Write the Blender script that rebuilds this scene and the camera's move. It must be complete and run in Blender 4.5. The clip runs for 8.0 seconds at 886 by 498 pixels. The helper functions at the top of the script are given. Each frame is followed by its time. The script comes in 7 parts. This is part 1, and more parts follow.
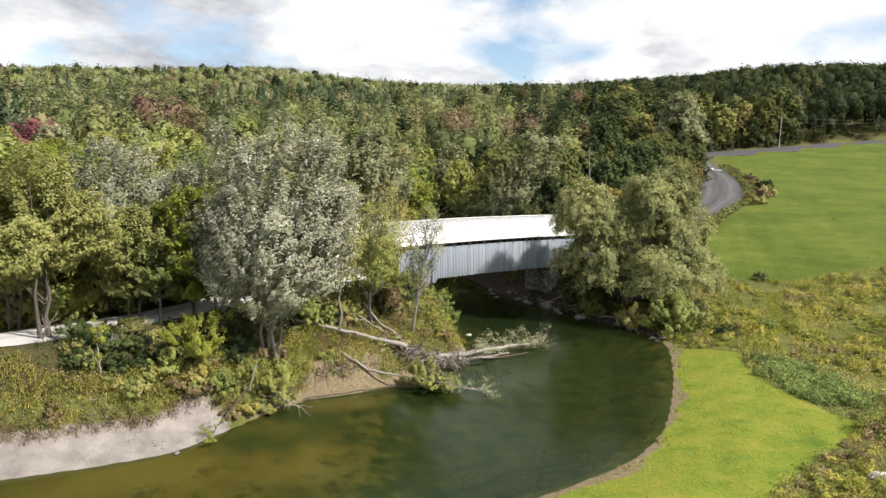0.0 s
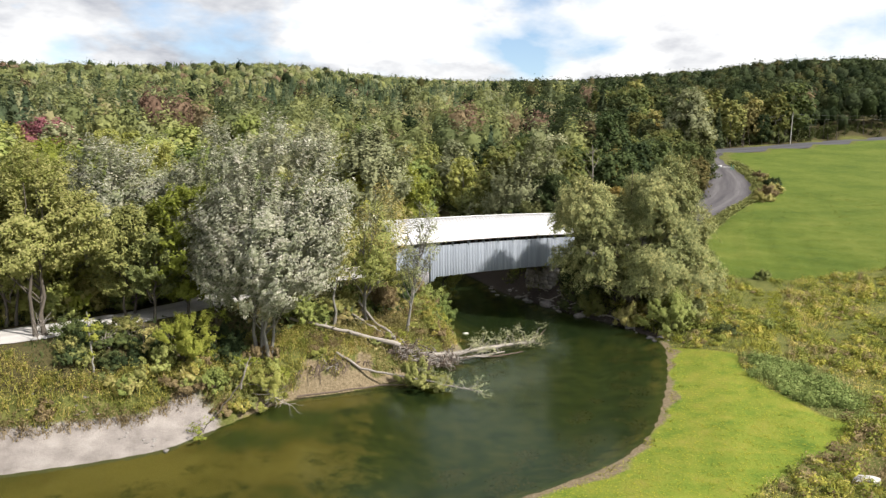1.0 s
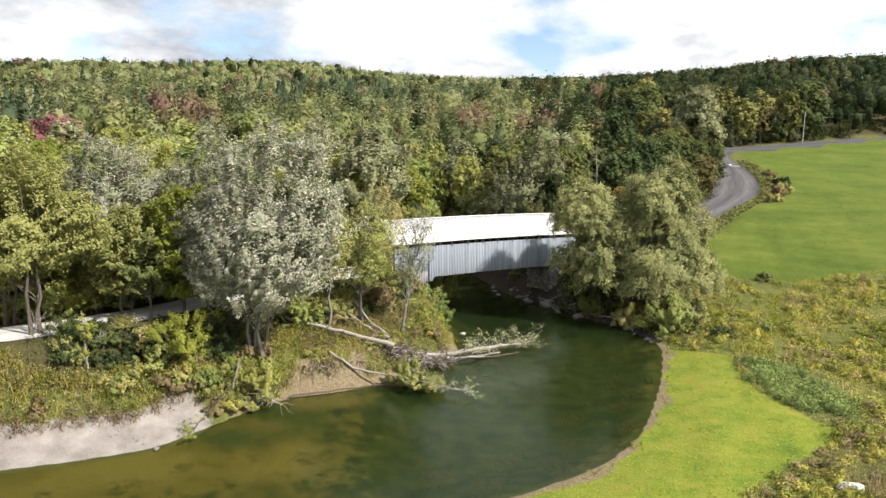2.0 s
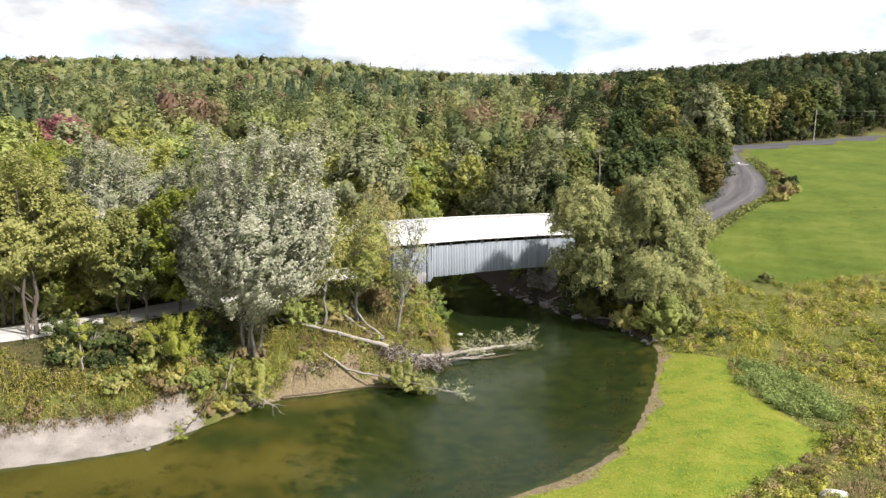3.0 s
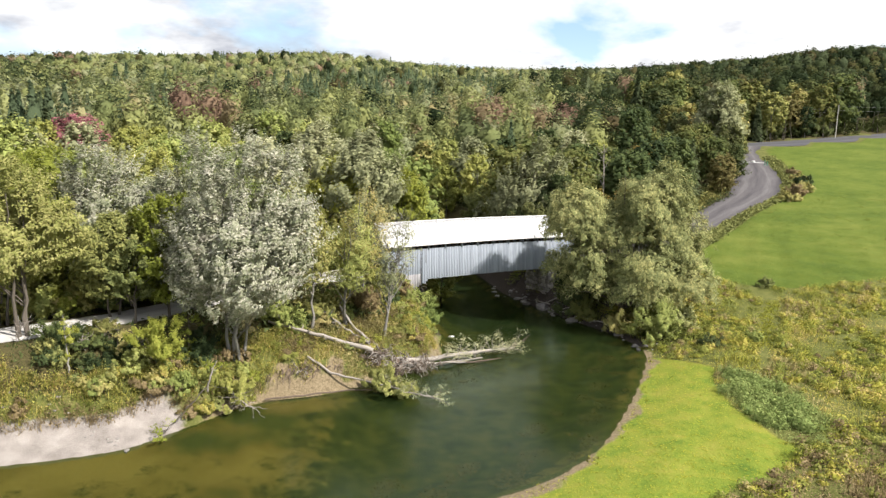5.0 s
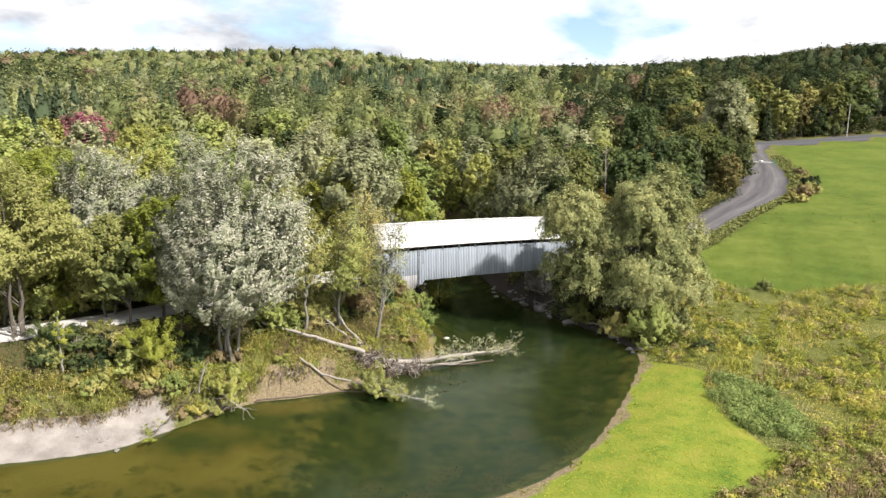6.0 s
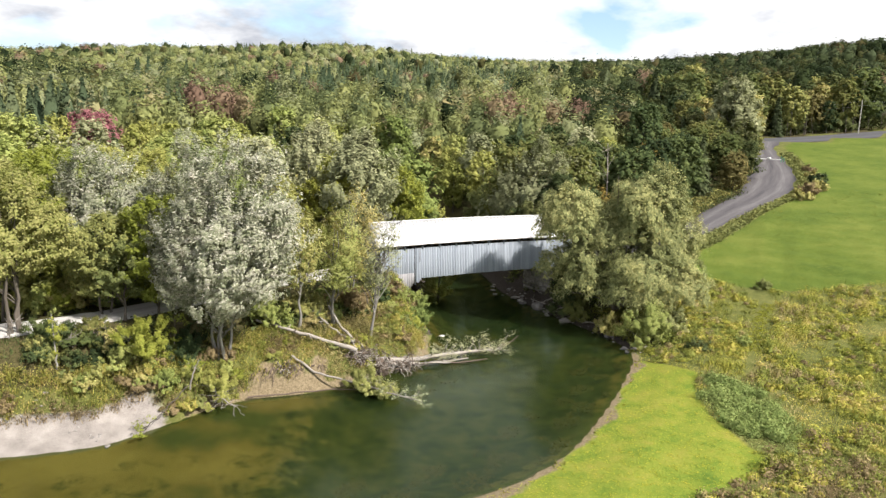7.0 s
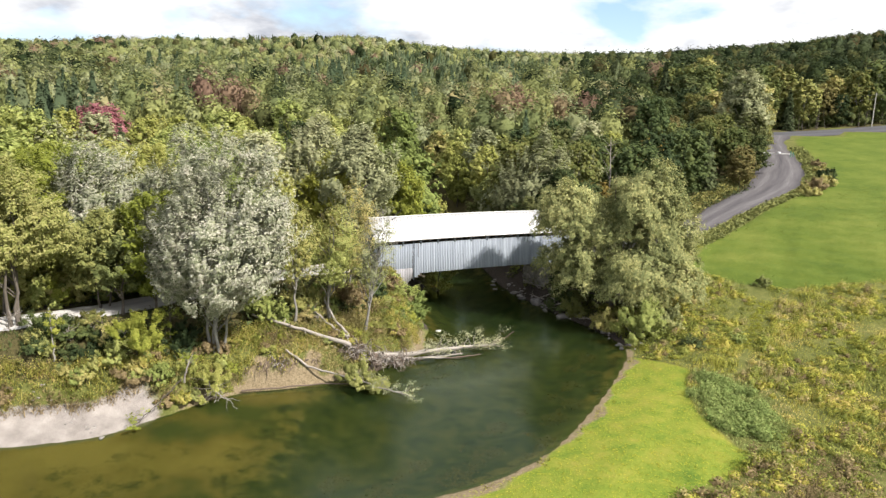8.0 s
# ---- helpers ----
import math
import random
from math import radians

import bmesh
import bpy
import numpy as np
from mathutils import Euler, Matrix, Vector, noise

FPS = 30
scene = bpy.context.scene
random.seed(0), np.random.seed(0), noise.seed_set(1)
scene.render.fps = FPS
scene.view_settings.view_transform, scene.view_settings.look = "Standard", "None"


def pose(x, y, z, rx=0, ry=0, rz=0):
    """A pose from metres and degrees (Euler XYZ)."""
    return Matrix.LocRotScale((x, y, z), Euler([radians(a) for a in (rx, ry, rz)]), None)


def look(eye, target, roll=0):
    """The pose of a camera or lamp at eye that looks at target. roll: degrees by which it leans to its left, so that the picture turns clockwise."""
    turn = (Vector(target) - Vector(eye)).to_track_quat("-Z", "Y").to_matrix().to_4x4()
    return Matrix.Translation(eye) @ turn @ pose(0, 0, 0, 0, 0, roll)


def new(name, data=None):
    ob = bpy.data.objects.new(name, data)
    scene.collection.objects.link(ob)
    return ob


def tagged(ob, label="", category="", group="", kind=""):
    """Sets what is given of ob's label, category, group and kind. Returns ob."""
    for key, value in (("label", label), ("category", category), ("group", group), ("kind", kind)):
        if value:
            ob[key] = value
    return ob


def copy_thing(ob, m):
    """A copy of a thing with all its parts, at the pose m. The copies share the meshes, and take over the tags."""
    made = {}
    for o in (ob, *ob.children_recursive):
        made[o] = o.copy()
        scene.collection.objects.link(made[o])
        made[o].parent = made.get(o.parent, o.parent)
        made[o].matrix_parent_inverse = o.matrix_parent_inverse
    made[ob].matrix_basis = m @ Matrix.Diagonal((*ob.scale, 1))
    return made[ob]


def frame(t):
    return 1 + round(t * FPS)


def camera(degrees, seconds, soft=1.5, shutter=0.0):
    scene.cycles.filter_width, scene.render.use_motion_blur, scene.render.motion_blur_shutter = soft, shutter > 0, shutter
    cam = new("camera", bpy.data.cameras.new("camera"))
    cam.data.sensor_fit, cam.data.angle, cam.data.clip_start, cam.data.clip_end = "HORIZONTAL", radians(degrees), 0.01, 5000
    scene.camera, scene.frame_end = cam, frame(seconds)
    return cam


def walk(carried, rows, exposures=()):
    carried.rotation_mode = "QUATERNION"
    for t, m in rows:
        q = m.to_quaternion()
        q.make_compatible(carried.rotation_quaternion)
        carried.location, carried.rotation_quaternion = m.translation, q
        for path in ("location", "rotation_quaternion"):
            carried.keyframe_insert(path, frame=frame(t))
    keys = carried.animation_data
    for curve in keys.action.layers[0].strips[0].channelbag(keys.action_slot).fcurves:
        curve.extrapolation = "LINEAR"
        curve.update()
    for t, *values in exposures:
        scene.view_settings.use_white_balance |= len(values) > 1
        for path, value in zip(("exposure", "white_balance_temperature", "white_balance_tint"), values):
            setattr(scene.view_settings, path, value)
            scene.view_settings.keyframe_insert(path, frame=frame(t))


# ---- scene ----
cam = camera(67.0, 8.0, soft=1.4)
PATH = [
    (0, (2.583, -0.029, 19.443), (2.512, 1.956, 19.205), 0.4),
    (0.5, (3.478, -0.052, 19.601), (3.388, 1.931, 19.357), 0.4),
    (1, (4.341, -0.041, 19.783), (4.234, 1.94, 19.533), 0.4),
    (1.5, (5.236, -0.054, 19.972), (5.11, 1.926, 19.717), 0.5),
    (3, (7.849, -0.137, 20.854), (7.669, 1.836, 20.582), 0.6),
    (3.5, (8.745, -0.136, 21.119), (8.548, 1.835, 20.842), 0.6),
    (4, (9.694, -0.06, 21.404), (9.478, 1.908, 21.122), 0.7),
    (4.5, (10.612, -0.028, 21.725), (10.38, 1.937, 21.438), 0.7),
    (6, (13.545, -0.002, 22.878), (13.261, 1.954, 22.573), 0.9),
    (6.5, (14.513, 0.037, 23.113), (14.212, 1.989, 22.802), 0.9),
    (7, (15.529, 0.064, 23.394), (15.21, 2.012, 23.073), 1.0),
    (7.5, (16.512, 0.069, 23.691), (16.175, 2.012, 23.359), 1.1),
    (8, (17.512, 0.019, 23.929), (17.156, 1.956, 23.584), 1.1),
]
walk(cam, [(t, look(eye, target, roll)) for t, eye, target, roll in PATH],
     exposures=[(0, 0.56), (1.5, 0.68), (3.5, 0.79), (6, 0.87), (8, 0.86)])

# ---------------------------------------------------------------- world and sun
SUN_EL, SUN_AZ = 45.0, -22.0          # degrees; azimuth from +x towards +y
sun_dir = Vector((math.cos(radians(SUN_EL)) * math.cos(radians(SUN_AZ)), math.cos(radians(SUN_EL)) * math.sin(radians(SUN_AZ)), math.sin(radians(SUN_EL))))
sun = new("sun", bpy.data.lights.new("sun", "SUN"))
sun.data.energy, sun.data.angle, sun.data.color = 5.0, radians(0.6), (1.0, 0.94, 0.85)
sun.matrix_world = look(tuple(sun_dir * 300), (0, 0, 0))

world = bpy.data.worlds.new("world")
scene.world = world
world.use_nodes = True
wt = world.node_tree
wt.nodes.clear()


def wnode(kind, **kw):
    n = wt.nodes.new(kind)
    for k, v in kw.items():
        n.inputs[k].default_value = v
    return n


sky = wt.nodes.new("ShaderNodeTexSky")
sky.sky_type, sky.sun_disc = "NISHITA", False
sky.sun_elevation, sky.sun_rotation = radians(SUN_EL), radians(90 - SUN_AZ)
bg_sky = wnode("ShaderNodeBackground", Strength=0.12)
wt.links.new(sky.outputs[0], bg_sky.inputs[0])
# broken cumulus: noise on the sky dome, flattened towards the horizon
co = wt.nodes.new("ShaderNodeTexCoord")
sep = wt.nodes.new("ShaderNodeSeparateXYZ")
wt.links.new(co.outputs["Generated"], sep.inputs[0])
den = wt.nodes.new("ShaderNodeMath")
den.operation = "ADD"
den.inputs[1].default_value = 0.42
wt.links.new(sep.outputs[2], den.inputs[0])
flat = wt.nodes.new("ShaderNodeVectorMath")
flat.operation = "DIVIDE"
wt.links.new(co.outputs["Generated"], flat.inputs[0])
comb = wt.nodes.new("ShaderNodeCombineXYZ")
for i in range(3):
    wt.links.new(den.outputs[0], comb.inputs[i])
wt.links.new(comb.outputs[0], flat.inputs[1])
mapn = wt.nodes.new("ShaderNodeMapping")
mapn.inputs["Location"].default_value = (0.65, 0.9, 0.0)
mapn.inputs["Scale"].default_value = (1.0, 1.0, 1.6)
wt.links.new(flat.outputs[0], mapn.inputs[0])
cn = wnode("ShaderNodeTexNoise", Scale=2.2, Detail=7.0, Roughness=0.52, Distortion=0.15)
wt.links.new(mapn.outputs[0], cn.inputs[0])
cover = wt.nodes.new("ShaderNodeValToRGB")
cover.color_ramp.elements[0].position, cover.color_ramp.elements[1].position = 0.335, 0.45
wt.links.new(cn.outputs[0], cover.inputs[0])
# grey undersides
cn2 = wnode("ShaderNodeTexNoise", Scale=2.3, Detail=6.0, Roughness=0.55)
map2 = wt.nodes.new("ShaderNodeMapping")
map2.inputs["Location"].default_value = (4.2, 1.1, 2.0)
map2.inputs["Scale"].default_value = (1.1, 1.1, 2.6)
wt.links.new(flat.outputs[0], map2.inputs[0])
wt.links.new(map2.outputs[0], cn2.inputs[0])
grey = wt.nodes.new("ShaderNodeValToRGB")
grey.color_ramp.elements[0].position, grey.color_ramp.elements[1].position = 0.37, 0.53
grey.color_ramp.elements[0].color = (0.45, 0.47, 0.53, 1)
grey.color_ramp.elements[1].color = (1.0, 1.0, 1.0, 1)
# the grey bank stands to the west
sep2 = wt.nodes.new("ShaderNodeSeparateXYZ")
wt.links.new(flat.outputs[0], sep2.inputs[0])
west = wt.nodes.new("ShaderNodeMath")
west.operation = "MULTIPLY_ADD"
west.inputs[1].default_value = 0.05
wt.links.new(sep2.outputs[0], west.inputs[0])
wt.links.new(cn2.outputs[0], west.inputs[2])
wt.links.new(west.outputs[0], grey.inputs[0])
bg_cloud = wnode("ShaderNodeBackground", Strength=0.72)
wt.links.new(grey.outputs[0], bg_cloud.inputs[0])
mixw = wt.nodes.new("ShaderNodeMixShader")
wt.links.new(cover.outputs[0], mixw.inputs[0])
wt.links.new(bg_sky.outputs[0], mixw.inputs[1])
wt.links.new(bg_cloud.outputs[0], mixw.inputs[2])
outw = wt.nodes.new("ShaderNodeOutputWorld")
wt.links.new(mixw.outputs[0], outw.inputs[0])

# ---------------------------------------------------------------- materials


class Mat:
    """A node material with short helpers."""

    def __init__(self, name, rough=0.8, metal=0.0, spec=0.3):
        self.m = bpy.data.materials.new(name)
        self.m.use_nodes = True
        self.t = self.m.node_tree
        self.b = self.t.nodes["Principled BSDF"]
        self.out = self.t.nodes["Material Output"]
        self.b.inputs["Roughness"].default_value = rough
        self.b.inputs["Metallic"].default_value = metal
        self.b.inputs["Specular IOR Level"].default_value = spec

    def n(self, kind, **kw):
        nd = self.t.nodes.new(kind)
        for k, v in kw.items():
            nd.inputs[k].default_value = v
        return nd

    def link(self, a, b):
        self.t.links.new(a, b)

    def coords(self, scale=(1, 1, 1), where="Object"):
        tc = self.n("ShaderNodeTexCoord")
        mp = self.n("ShaderNodeMapping", Scale=scale)
        self.link(tc.outputs[where], mp.inputs[0])
        return mp.outputs[0]

    def noise(self, scale, detail=4.0, rough=0.6, vec=None):
        nd = self.n("ShaderNodeTexNoise", Scale=scale, Detail=detail, Roughness=rough)
        self.link(vec if vec else self.coords(), nd.inputs[0])
        return nd.outputs[0]

    def ramp(self, fac, stops):
        nd = self.n("ShaderNodeValToRGB")
        e = nd.color_ramp.elements
        while len(e) < len(stops):
            e.new(0.5)
        for i, (p, c) in enumerate(stops):
            e[i].position = p
            e[i].color = (*c, 1)
        self.link(fac, nd.inputs[0])
        return nd.outputs[0]

    def mix(self, fac, a, b, mode="MIX"):
        nd = self.n("ShaderNodeMix")
        nd.data_type, nd.blend_type = "RGBA", mode
        for sock, v in ((nd.inputs[0], fac), (nd.inputs[6], a), (nd.inputs[7], b)):
            if hasattr(v, "is_linked"):
                self.link(v, sock)
            elif isinstance(v, tuple):
                sock.default_value = (*v, 1)
            else:
                sock.default_value = v
        return nd.outputs[2]

    def math(self, op, a, b):
        nd = self.n("ShaderNodeMath")
        nd.operation = op
        for i, v in enumerate((a, b)):
            if hasattr(v, "is_linked"):
                self.link(v, nd.inputs[i])
            else:
                nd.inputs[i].default_value = v
        return nd.outputs[0]

    def attr(self, name):
        nd = self.n("ShaderNodeAttribute")
        nd.attribute_name = name
        return nd.outputs["Fac"]

    def colour(self, c):
        if isinstance(c, tuple):
            self.b.inputs["Base Color"].default_value = (*c, 1)
        else:
            self.link(c, self.b.inputs["Base Color"])
        return self

    def bump(self, h, strength=0.4, dist=0.05):
        nd = self.n("ShaderNodeBump", Strength=strength, Distance=dist)
        self.link(h, nd.inputs["Height"])
        self.link(nd.outputs[0], self.b.inputs["Normal"])
        return self


LEAF = 1.8                          # overall paleness of the foliage


def leaf_mat(name, stops, translucent=0.35, tree_spread=0.42, patch=0.16, streak=False):
    """Foliage: the hue varies leaf by leaf, in patches, and from one plant to the next."""
    k = Mat(name, rough=0.75, spec=0.06)
    geo = k.n("ShaderNodeNewGeometry")
    info = k.n("ShaderNodeObjectInfo")
    big = k.noise(0.22, 3.0)
    if streak:
        # whole shoots turn their pale undersides up in the wind
        vec = k.n("ShaderNodeMapping", Rotation=(0, radians(38), 0), Scale=(0.5, 1.3, 1.9))
        k.link(k.n("ShaderNodeTexCoord").outputs["Object"], vec.inputs[0])
        big = k.noise(0.9, 4.0, 0.65, vec.outputs[0])
    v = k.math("ADD", k.math("MULTIPLY", geo.outputs["Random Per Island"], 1.0 - tree_spread - patch), k.math("MULTIPLY", info.outputs["Random"], tree_spread))
    v = k.math("ADD", v, k.math("MULTIPLY", big, patch))
    c = k.ramp(v, [(p, (rgb[0] * LEAF * 1.15, rgb[1] * LEAF, rgb[2] * LEAF * 1.08)) for p, rgb in stops])
    k.colour(c)
    tr = k.n("ShaderNodeBsdfTranslucent")
    k.link(c, tr.inputs[0])
    mx = k.n("ShaderNodeMixShader")
    mx.inputs[0].default_value = translucent
    k.link(k.b.outputs[0], mx.inputs[1])
    k.link(tr.outputs[0], mx.inputs[2])
    k.link(mx.outputs[0], k.out.inputs[0])
    return k.m


def forest_mat(name, stops):
    """Far foliage in one mesh: the hue differs from tree to tree."""
    k = Mat(name, rough=0.8, spec=0.05)
    geo = k.n("ShaderNodeNewGeometry")
    v = k.math("ADD", k.math("MULTIPLY", k.attr("kin"), 0.86), k.math("MULTIPLY", geo.outputs["Random Per Island"], 0.14))
    col = k.ramp(v, stops)
    k.colour(col)
    k.bump(k.noise(0.9, 5.0, 0.7), 0.5, 0.4)
    tr = k.n("ShaderNodeBsdfTranslucent")
    k.link(col, tr.inputs[0])
    mx = k.n("ShaderNodeMixShader")
    mx.inputs[0].default_value = 0.3
    k.link(k.b.outputs[0], mx.inputs[1])
    k.link(tr.outputs[0], mx.inputs[2])
    k.link(mx.outputs[0], k.out.inputs[0])
    return k.m


def wood_mat(name, a, b, scale=(6, 6, 0.8), rough=0.85, spread=0.25):
    k = Mat(name, rough=rough, spec=0.2)
    info = k.n("ShaderNodeObjectInfo")
    n1 = k.noise(3.0, 6.0, 0.65, k.coords(scale))
    f = k.math("ADD", k.math("MULTIPLY", n1, 1 - spread), k.math("MULTIPLY", info.outputs["Random"], spread))
    k.colour(k.ramp(f, [(0.2, a), (0.75, b)]))
    k.bump(n1, 0.5, 0.02)
    return k.m


M_POPLAR = leaf_mat("silver_leaf", [(0.26, (0.06, 0.084, 0.042)), (0.42, (0.125, 0.157, 0.09)), (0.54, (0.20, 0.23, 0.162)), (0.68, (0.33, 0.355, 0.29))], 0.28, 0.03, 0.80, True)
M_GREYLEAF = leaf_mat("grey_green_leaf", [(0.1, (0.09632, 0.121, 0.06048)), (0.5, (0.1568, 0.1859, 0.09632)), (0.9, (0.2464, 0.271, 0.1624))], 0.3)
M_MAPLE = leaf_mat("maple_leaf", [(0.1, (0.0896, 0.1142, 0.02912)), (0.5, (0.1456, 0.177, 0.0448)), (0.9, (0.2352, 0.2554, 0.084))], 0.4)
M_GREEN = leaf_mat("green_leaf", [(0.15, (0.0616, 0.0952, 0.02688)), (0.45, (0.1053, 0.1456, 0.04032)), (0.65, (0.1512, 0.1926, 0.056)), (0.88, (0.2072, 0.2352, 0.08288))], 0.3, 0.52)
M_YELLOW = leaf_mat("yellow_green_leaf", [(0.1, (0.0782, 0.1086, 0.0184)), (0.5, (0.138, 0.1748, 0.03128)), (0.9, (0.2162, 0.2392, 0.0552))], 0.4)
# dark leaf; also carries shade under trees and from clouds in its colour
M_DARK_SHADE = leaf_mat("dark_green_shade_leaf", [(0.15, (0.01581, 0.02808, 0.01155)), (0.45, (0.03348, 0.05184, 0.0189)), (0.65, (0.05022, 0.06696, 0.0231)), (0.88, (0.06696, 0.0756, 0.0273))], 0.25, 0.6)
M_OLIVE = leaf_mat("olive_leaf", [(0.15, (0.06944, 0.0952, 0.0336)), (0.45, (0.121, 0.1478, 0.04816)), (0.65, (0.168, 0.1848, 0.05824)), (0.88, (0.2296, 0.2184, 0.0896))], 0.3, 0.52)
M_RED = leaf_mat("red_leaf", [(0.1, (0.1035, 0.049, 0.05184)), (0.5, (0.1725, 0.0833, 0.0864)), (0.9, (0.2415, 0.1372, 0.1242))], 0.35)
M_ORANGE = leaf_mat("ochre_leaf", [(0.1, (0.08, 0.072, 0.02)), (0.5, (0.13, 0.112, 0.03)), (0.9, (0.19, 0.165, 0.052))], 0.35)
M_WILLOW = leaf_mat("willow_leaf", [(0.24, (0.0527, 0.07709, 0.03091)), (0.5, (0.1186, 0.1463, 0.0577)), (0.76, (0.2471, 0.2681, 0.1082))], 0.25, 0.04, 0.6)
M_BROAD = leaf_mat("pale_maple_leaf", [(0.1, (0.07, 0.098, 0.026)), (0.5, (0.12, 0.15, 0.042)), (0.9, (0.205, 0.222, 0.085))], 0.35)
# moss and bronze: darker leaf colours that stand in for cloud shade
M_MOSS_SHADE = leaf_mat("moss_green_shade_leaf", [(0.15, (0.02418, 0.04452, 0.01785)), (0.45, (0.05208, 0.07632, 0.02625)), (0.65, (0.0744, 0.0954, 0.0273)), (0.88, (0.1004, 0.106, 0.03465))], 0.3, 0.6)
M_BRONZE_SHADE = leaf_mat("bronze_shade_leaf", [(0.15, (0.03344, 0.04752, 0.018)), (0.5, (0.05984, 0.07128, 0.025)), (0.85, (0.1012, 0.0972, 0.036))], 0.3, 0.55)
M_SPRUCE = leaf_mat("spruce_needle", [(0.1, (0.018, 0.028, 0.012)), (0.5, (0.034, 0.05, 0.022)), (0.9, (0.065, 0.085, 0.036))], 0.15)
M_WATERWEED = leaf_mat("water_weed", [(0.1, (0.012, 0.014, 0.006)), (0.5, (0.032, 0.031, 0.011)), (0.9, (0.085, 0.066, 0.026))], 0.1)
M_BANK = leaf_mat("bank_weed_leaf", [(0.26, (0.08, 0.094, 0.022)), (0.42, (0.135, 0.158, 0.034)), (0.56, (0.20, 0.212, 0.05)), (0.70, (0.235, 0.205, 0.08))], 0.35, 0.0, 0.6)
M_HERB = leaf_mat("herb_leaf", [(0.3, (0.0602, 0.08428, 0.01892)), (0.48, (0.1032, 0.135, 0.02924)), (0.66, (0.1548, 0.1806, 0.043))], 0.3, 0.0, 0.78)
M_STRAW = leaf_mat("straw_leaf", [(0.3, (0.1029, 0.1047, 0.03927)), (0.48, (0.159, 0.1571, 0.06171)), (0.66, (0.2338, 0.2207, 0.1029))], 0.3, 0.0, 0.75)
M_TEAL = leaf_mat("bluish_reed_leaf", [(0.1, (0.05225, 0.0903, 0.02304)), (0.5, (0.0931, 0.1419, 0.04032)), (0.9, (0.1568, 0.2021, 0.06624))], 0.3)
M_WEED = leaf_mat("weed_leaf", [(0.30, (0.06888, 0.09184, 0.01653)), (0.41, (0.124, 0.1515, 0.02572)), (0.50, (0.1791, 0.202, 0.0349)), (0.59, (0.225, 0.225, 0.05327)), (0.70, (0.248, 0.2204, 0.08266))], 0.3, 0.0, 0.8)
M_RUST = leaf_mat("rusty_weed_leaf", [(0.1, (0.06835, 0.06043, 0.0288)), (0.5, (0.1139, 0.101, 0.0486)), (0.9, (0.1823, 0.1606, 0.0855))], 0.3, 0.0, 0.4)
M_GRASS = leaf_mat("bright_grass_blade", [(0.2, (0.105, 0.145, 0.016)), (0.5, (0.15, 0.178, 0.02)), (0.8, (0.20, 0.208, 0.034))], 0.35, 0.0, 0.6)
M_FIELD = leaf_mat("field_grass_blade", [(0.1, (0.05075, 0.0725, 0.01305)), (0.5, (0.0725, 0.0957, 0.0174)), (0.9, (0.1232, 0.1305, 0.0319))], 0.35, 0.0, 0.5)

# paler, bluer stops: distance haze is put into the leaf colour
M_FAR_MIXED_HAZE = forest_mat("far_mixed_hazed_foliage", [(0.05, (0.1008, 0.1241, 0.0567)), (0.22, (0.1568, 0.1821, 0.0729)), (0.45, (0.2128, 0.2343, 0.0918)), (0.62, (0.2688, 0.2807, 0.1053)), (0.8, (0.2464, 0.2726, 0.1553)), (0.97, (0.2912, 0.2494, 0.1188))])
# colour holds the cloud shade that lies on the right-hand hills
M_FAR_DARK_SHADE = forest_mat("far_dark_shade_foliage", [(0.05, (0.01425, 0.02332, 0.0105)), (0.3, (0.0285, 0.0424, 0.0168)), (0.5, (0.0475, 0.0636, 0.0231)), (0.7, (0.0589, 0.07632, 0.0378)), (0.85, (0.0741, 0.07844, 0.02625)), (0.96, (0.08075, 0.0636, 0.0315))])
M_FAR_CONIFER = forest_mat("far_conifer_foliage", [(0.1, (0.055, 0.082, 0.045)), (0.5, (0.088, 0.118, 0.064)), (0.9, (0.14, 0.165, 0.085))])
M_FAR_RED = forest_mat("far_red_foliage", [(0.1, (0.17, 0.11, 0.08)), (0.5, (0.225, 0.155, 0.105)), (0.9, (0.25, 0.20, 0.11))])

M_BARK = wood_mat("brown_bark", (0.04, 0.034, 0.028), (0.14, 0.12, 0.10))
M_BARK_PALE = wood_mat("pale_bark", (0.10, 0.095, 0.085), (0.29, 0.275, 0.25))
M_DEADWOOD = wood_mat("bleached_deadwood", (0.11, 0.095, 0.085), (0.37, 0.335, 0.30))
M_ROOT = wood_mat("brown_roots", (0.05, 0.036, 0.028), (0.19, 0.145, 0.115))
M_SIDING = wood_mat("weathered_grey_board", (0.19, 0.215, 0.255), (0.335, 0.37, 0.43), (9, 9, 0.35), 0.85, 0.30)
M_SIDING_LOW = wood_mat("weathered_brownish_board", (0.20, 0.198, 0.21), (0.345, 0.335, 0.35), (9, 9, 0.35), 0.85, 0.35)
M_TIMBER = wood_mat("dark_timber", (0.04, 0.035, 0.03), (0.12, 0.10, 0.085))
M_POLE = wood_mat("grey_pole_wood", (0.30, 0.28, 0.25), (0.48, 0.46, 0.42), (4, 4, 0.5))

k = Mat("galvanised_sheet", rough=0.5, metal=0.0, spec=0.5)
n1 = k.noise(1.3, 5.0, 0.6, k.coords((0.6, 2.5, 1)))
k.colour(k.ramp(n1, [(0.3, (0.50, 0.50, 0.515)), (0.6, (0.64, 0.64, 0.655)), (0.8, (0.70, 0.70, 0.71))]))
M_ROOF = k.m
# ribs darker than the sheet, standing in for their side shadows
k = Mat("shaded_seam", rough=0.55, spec=0.4)
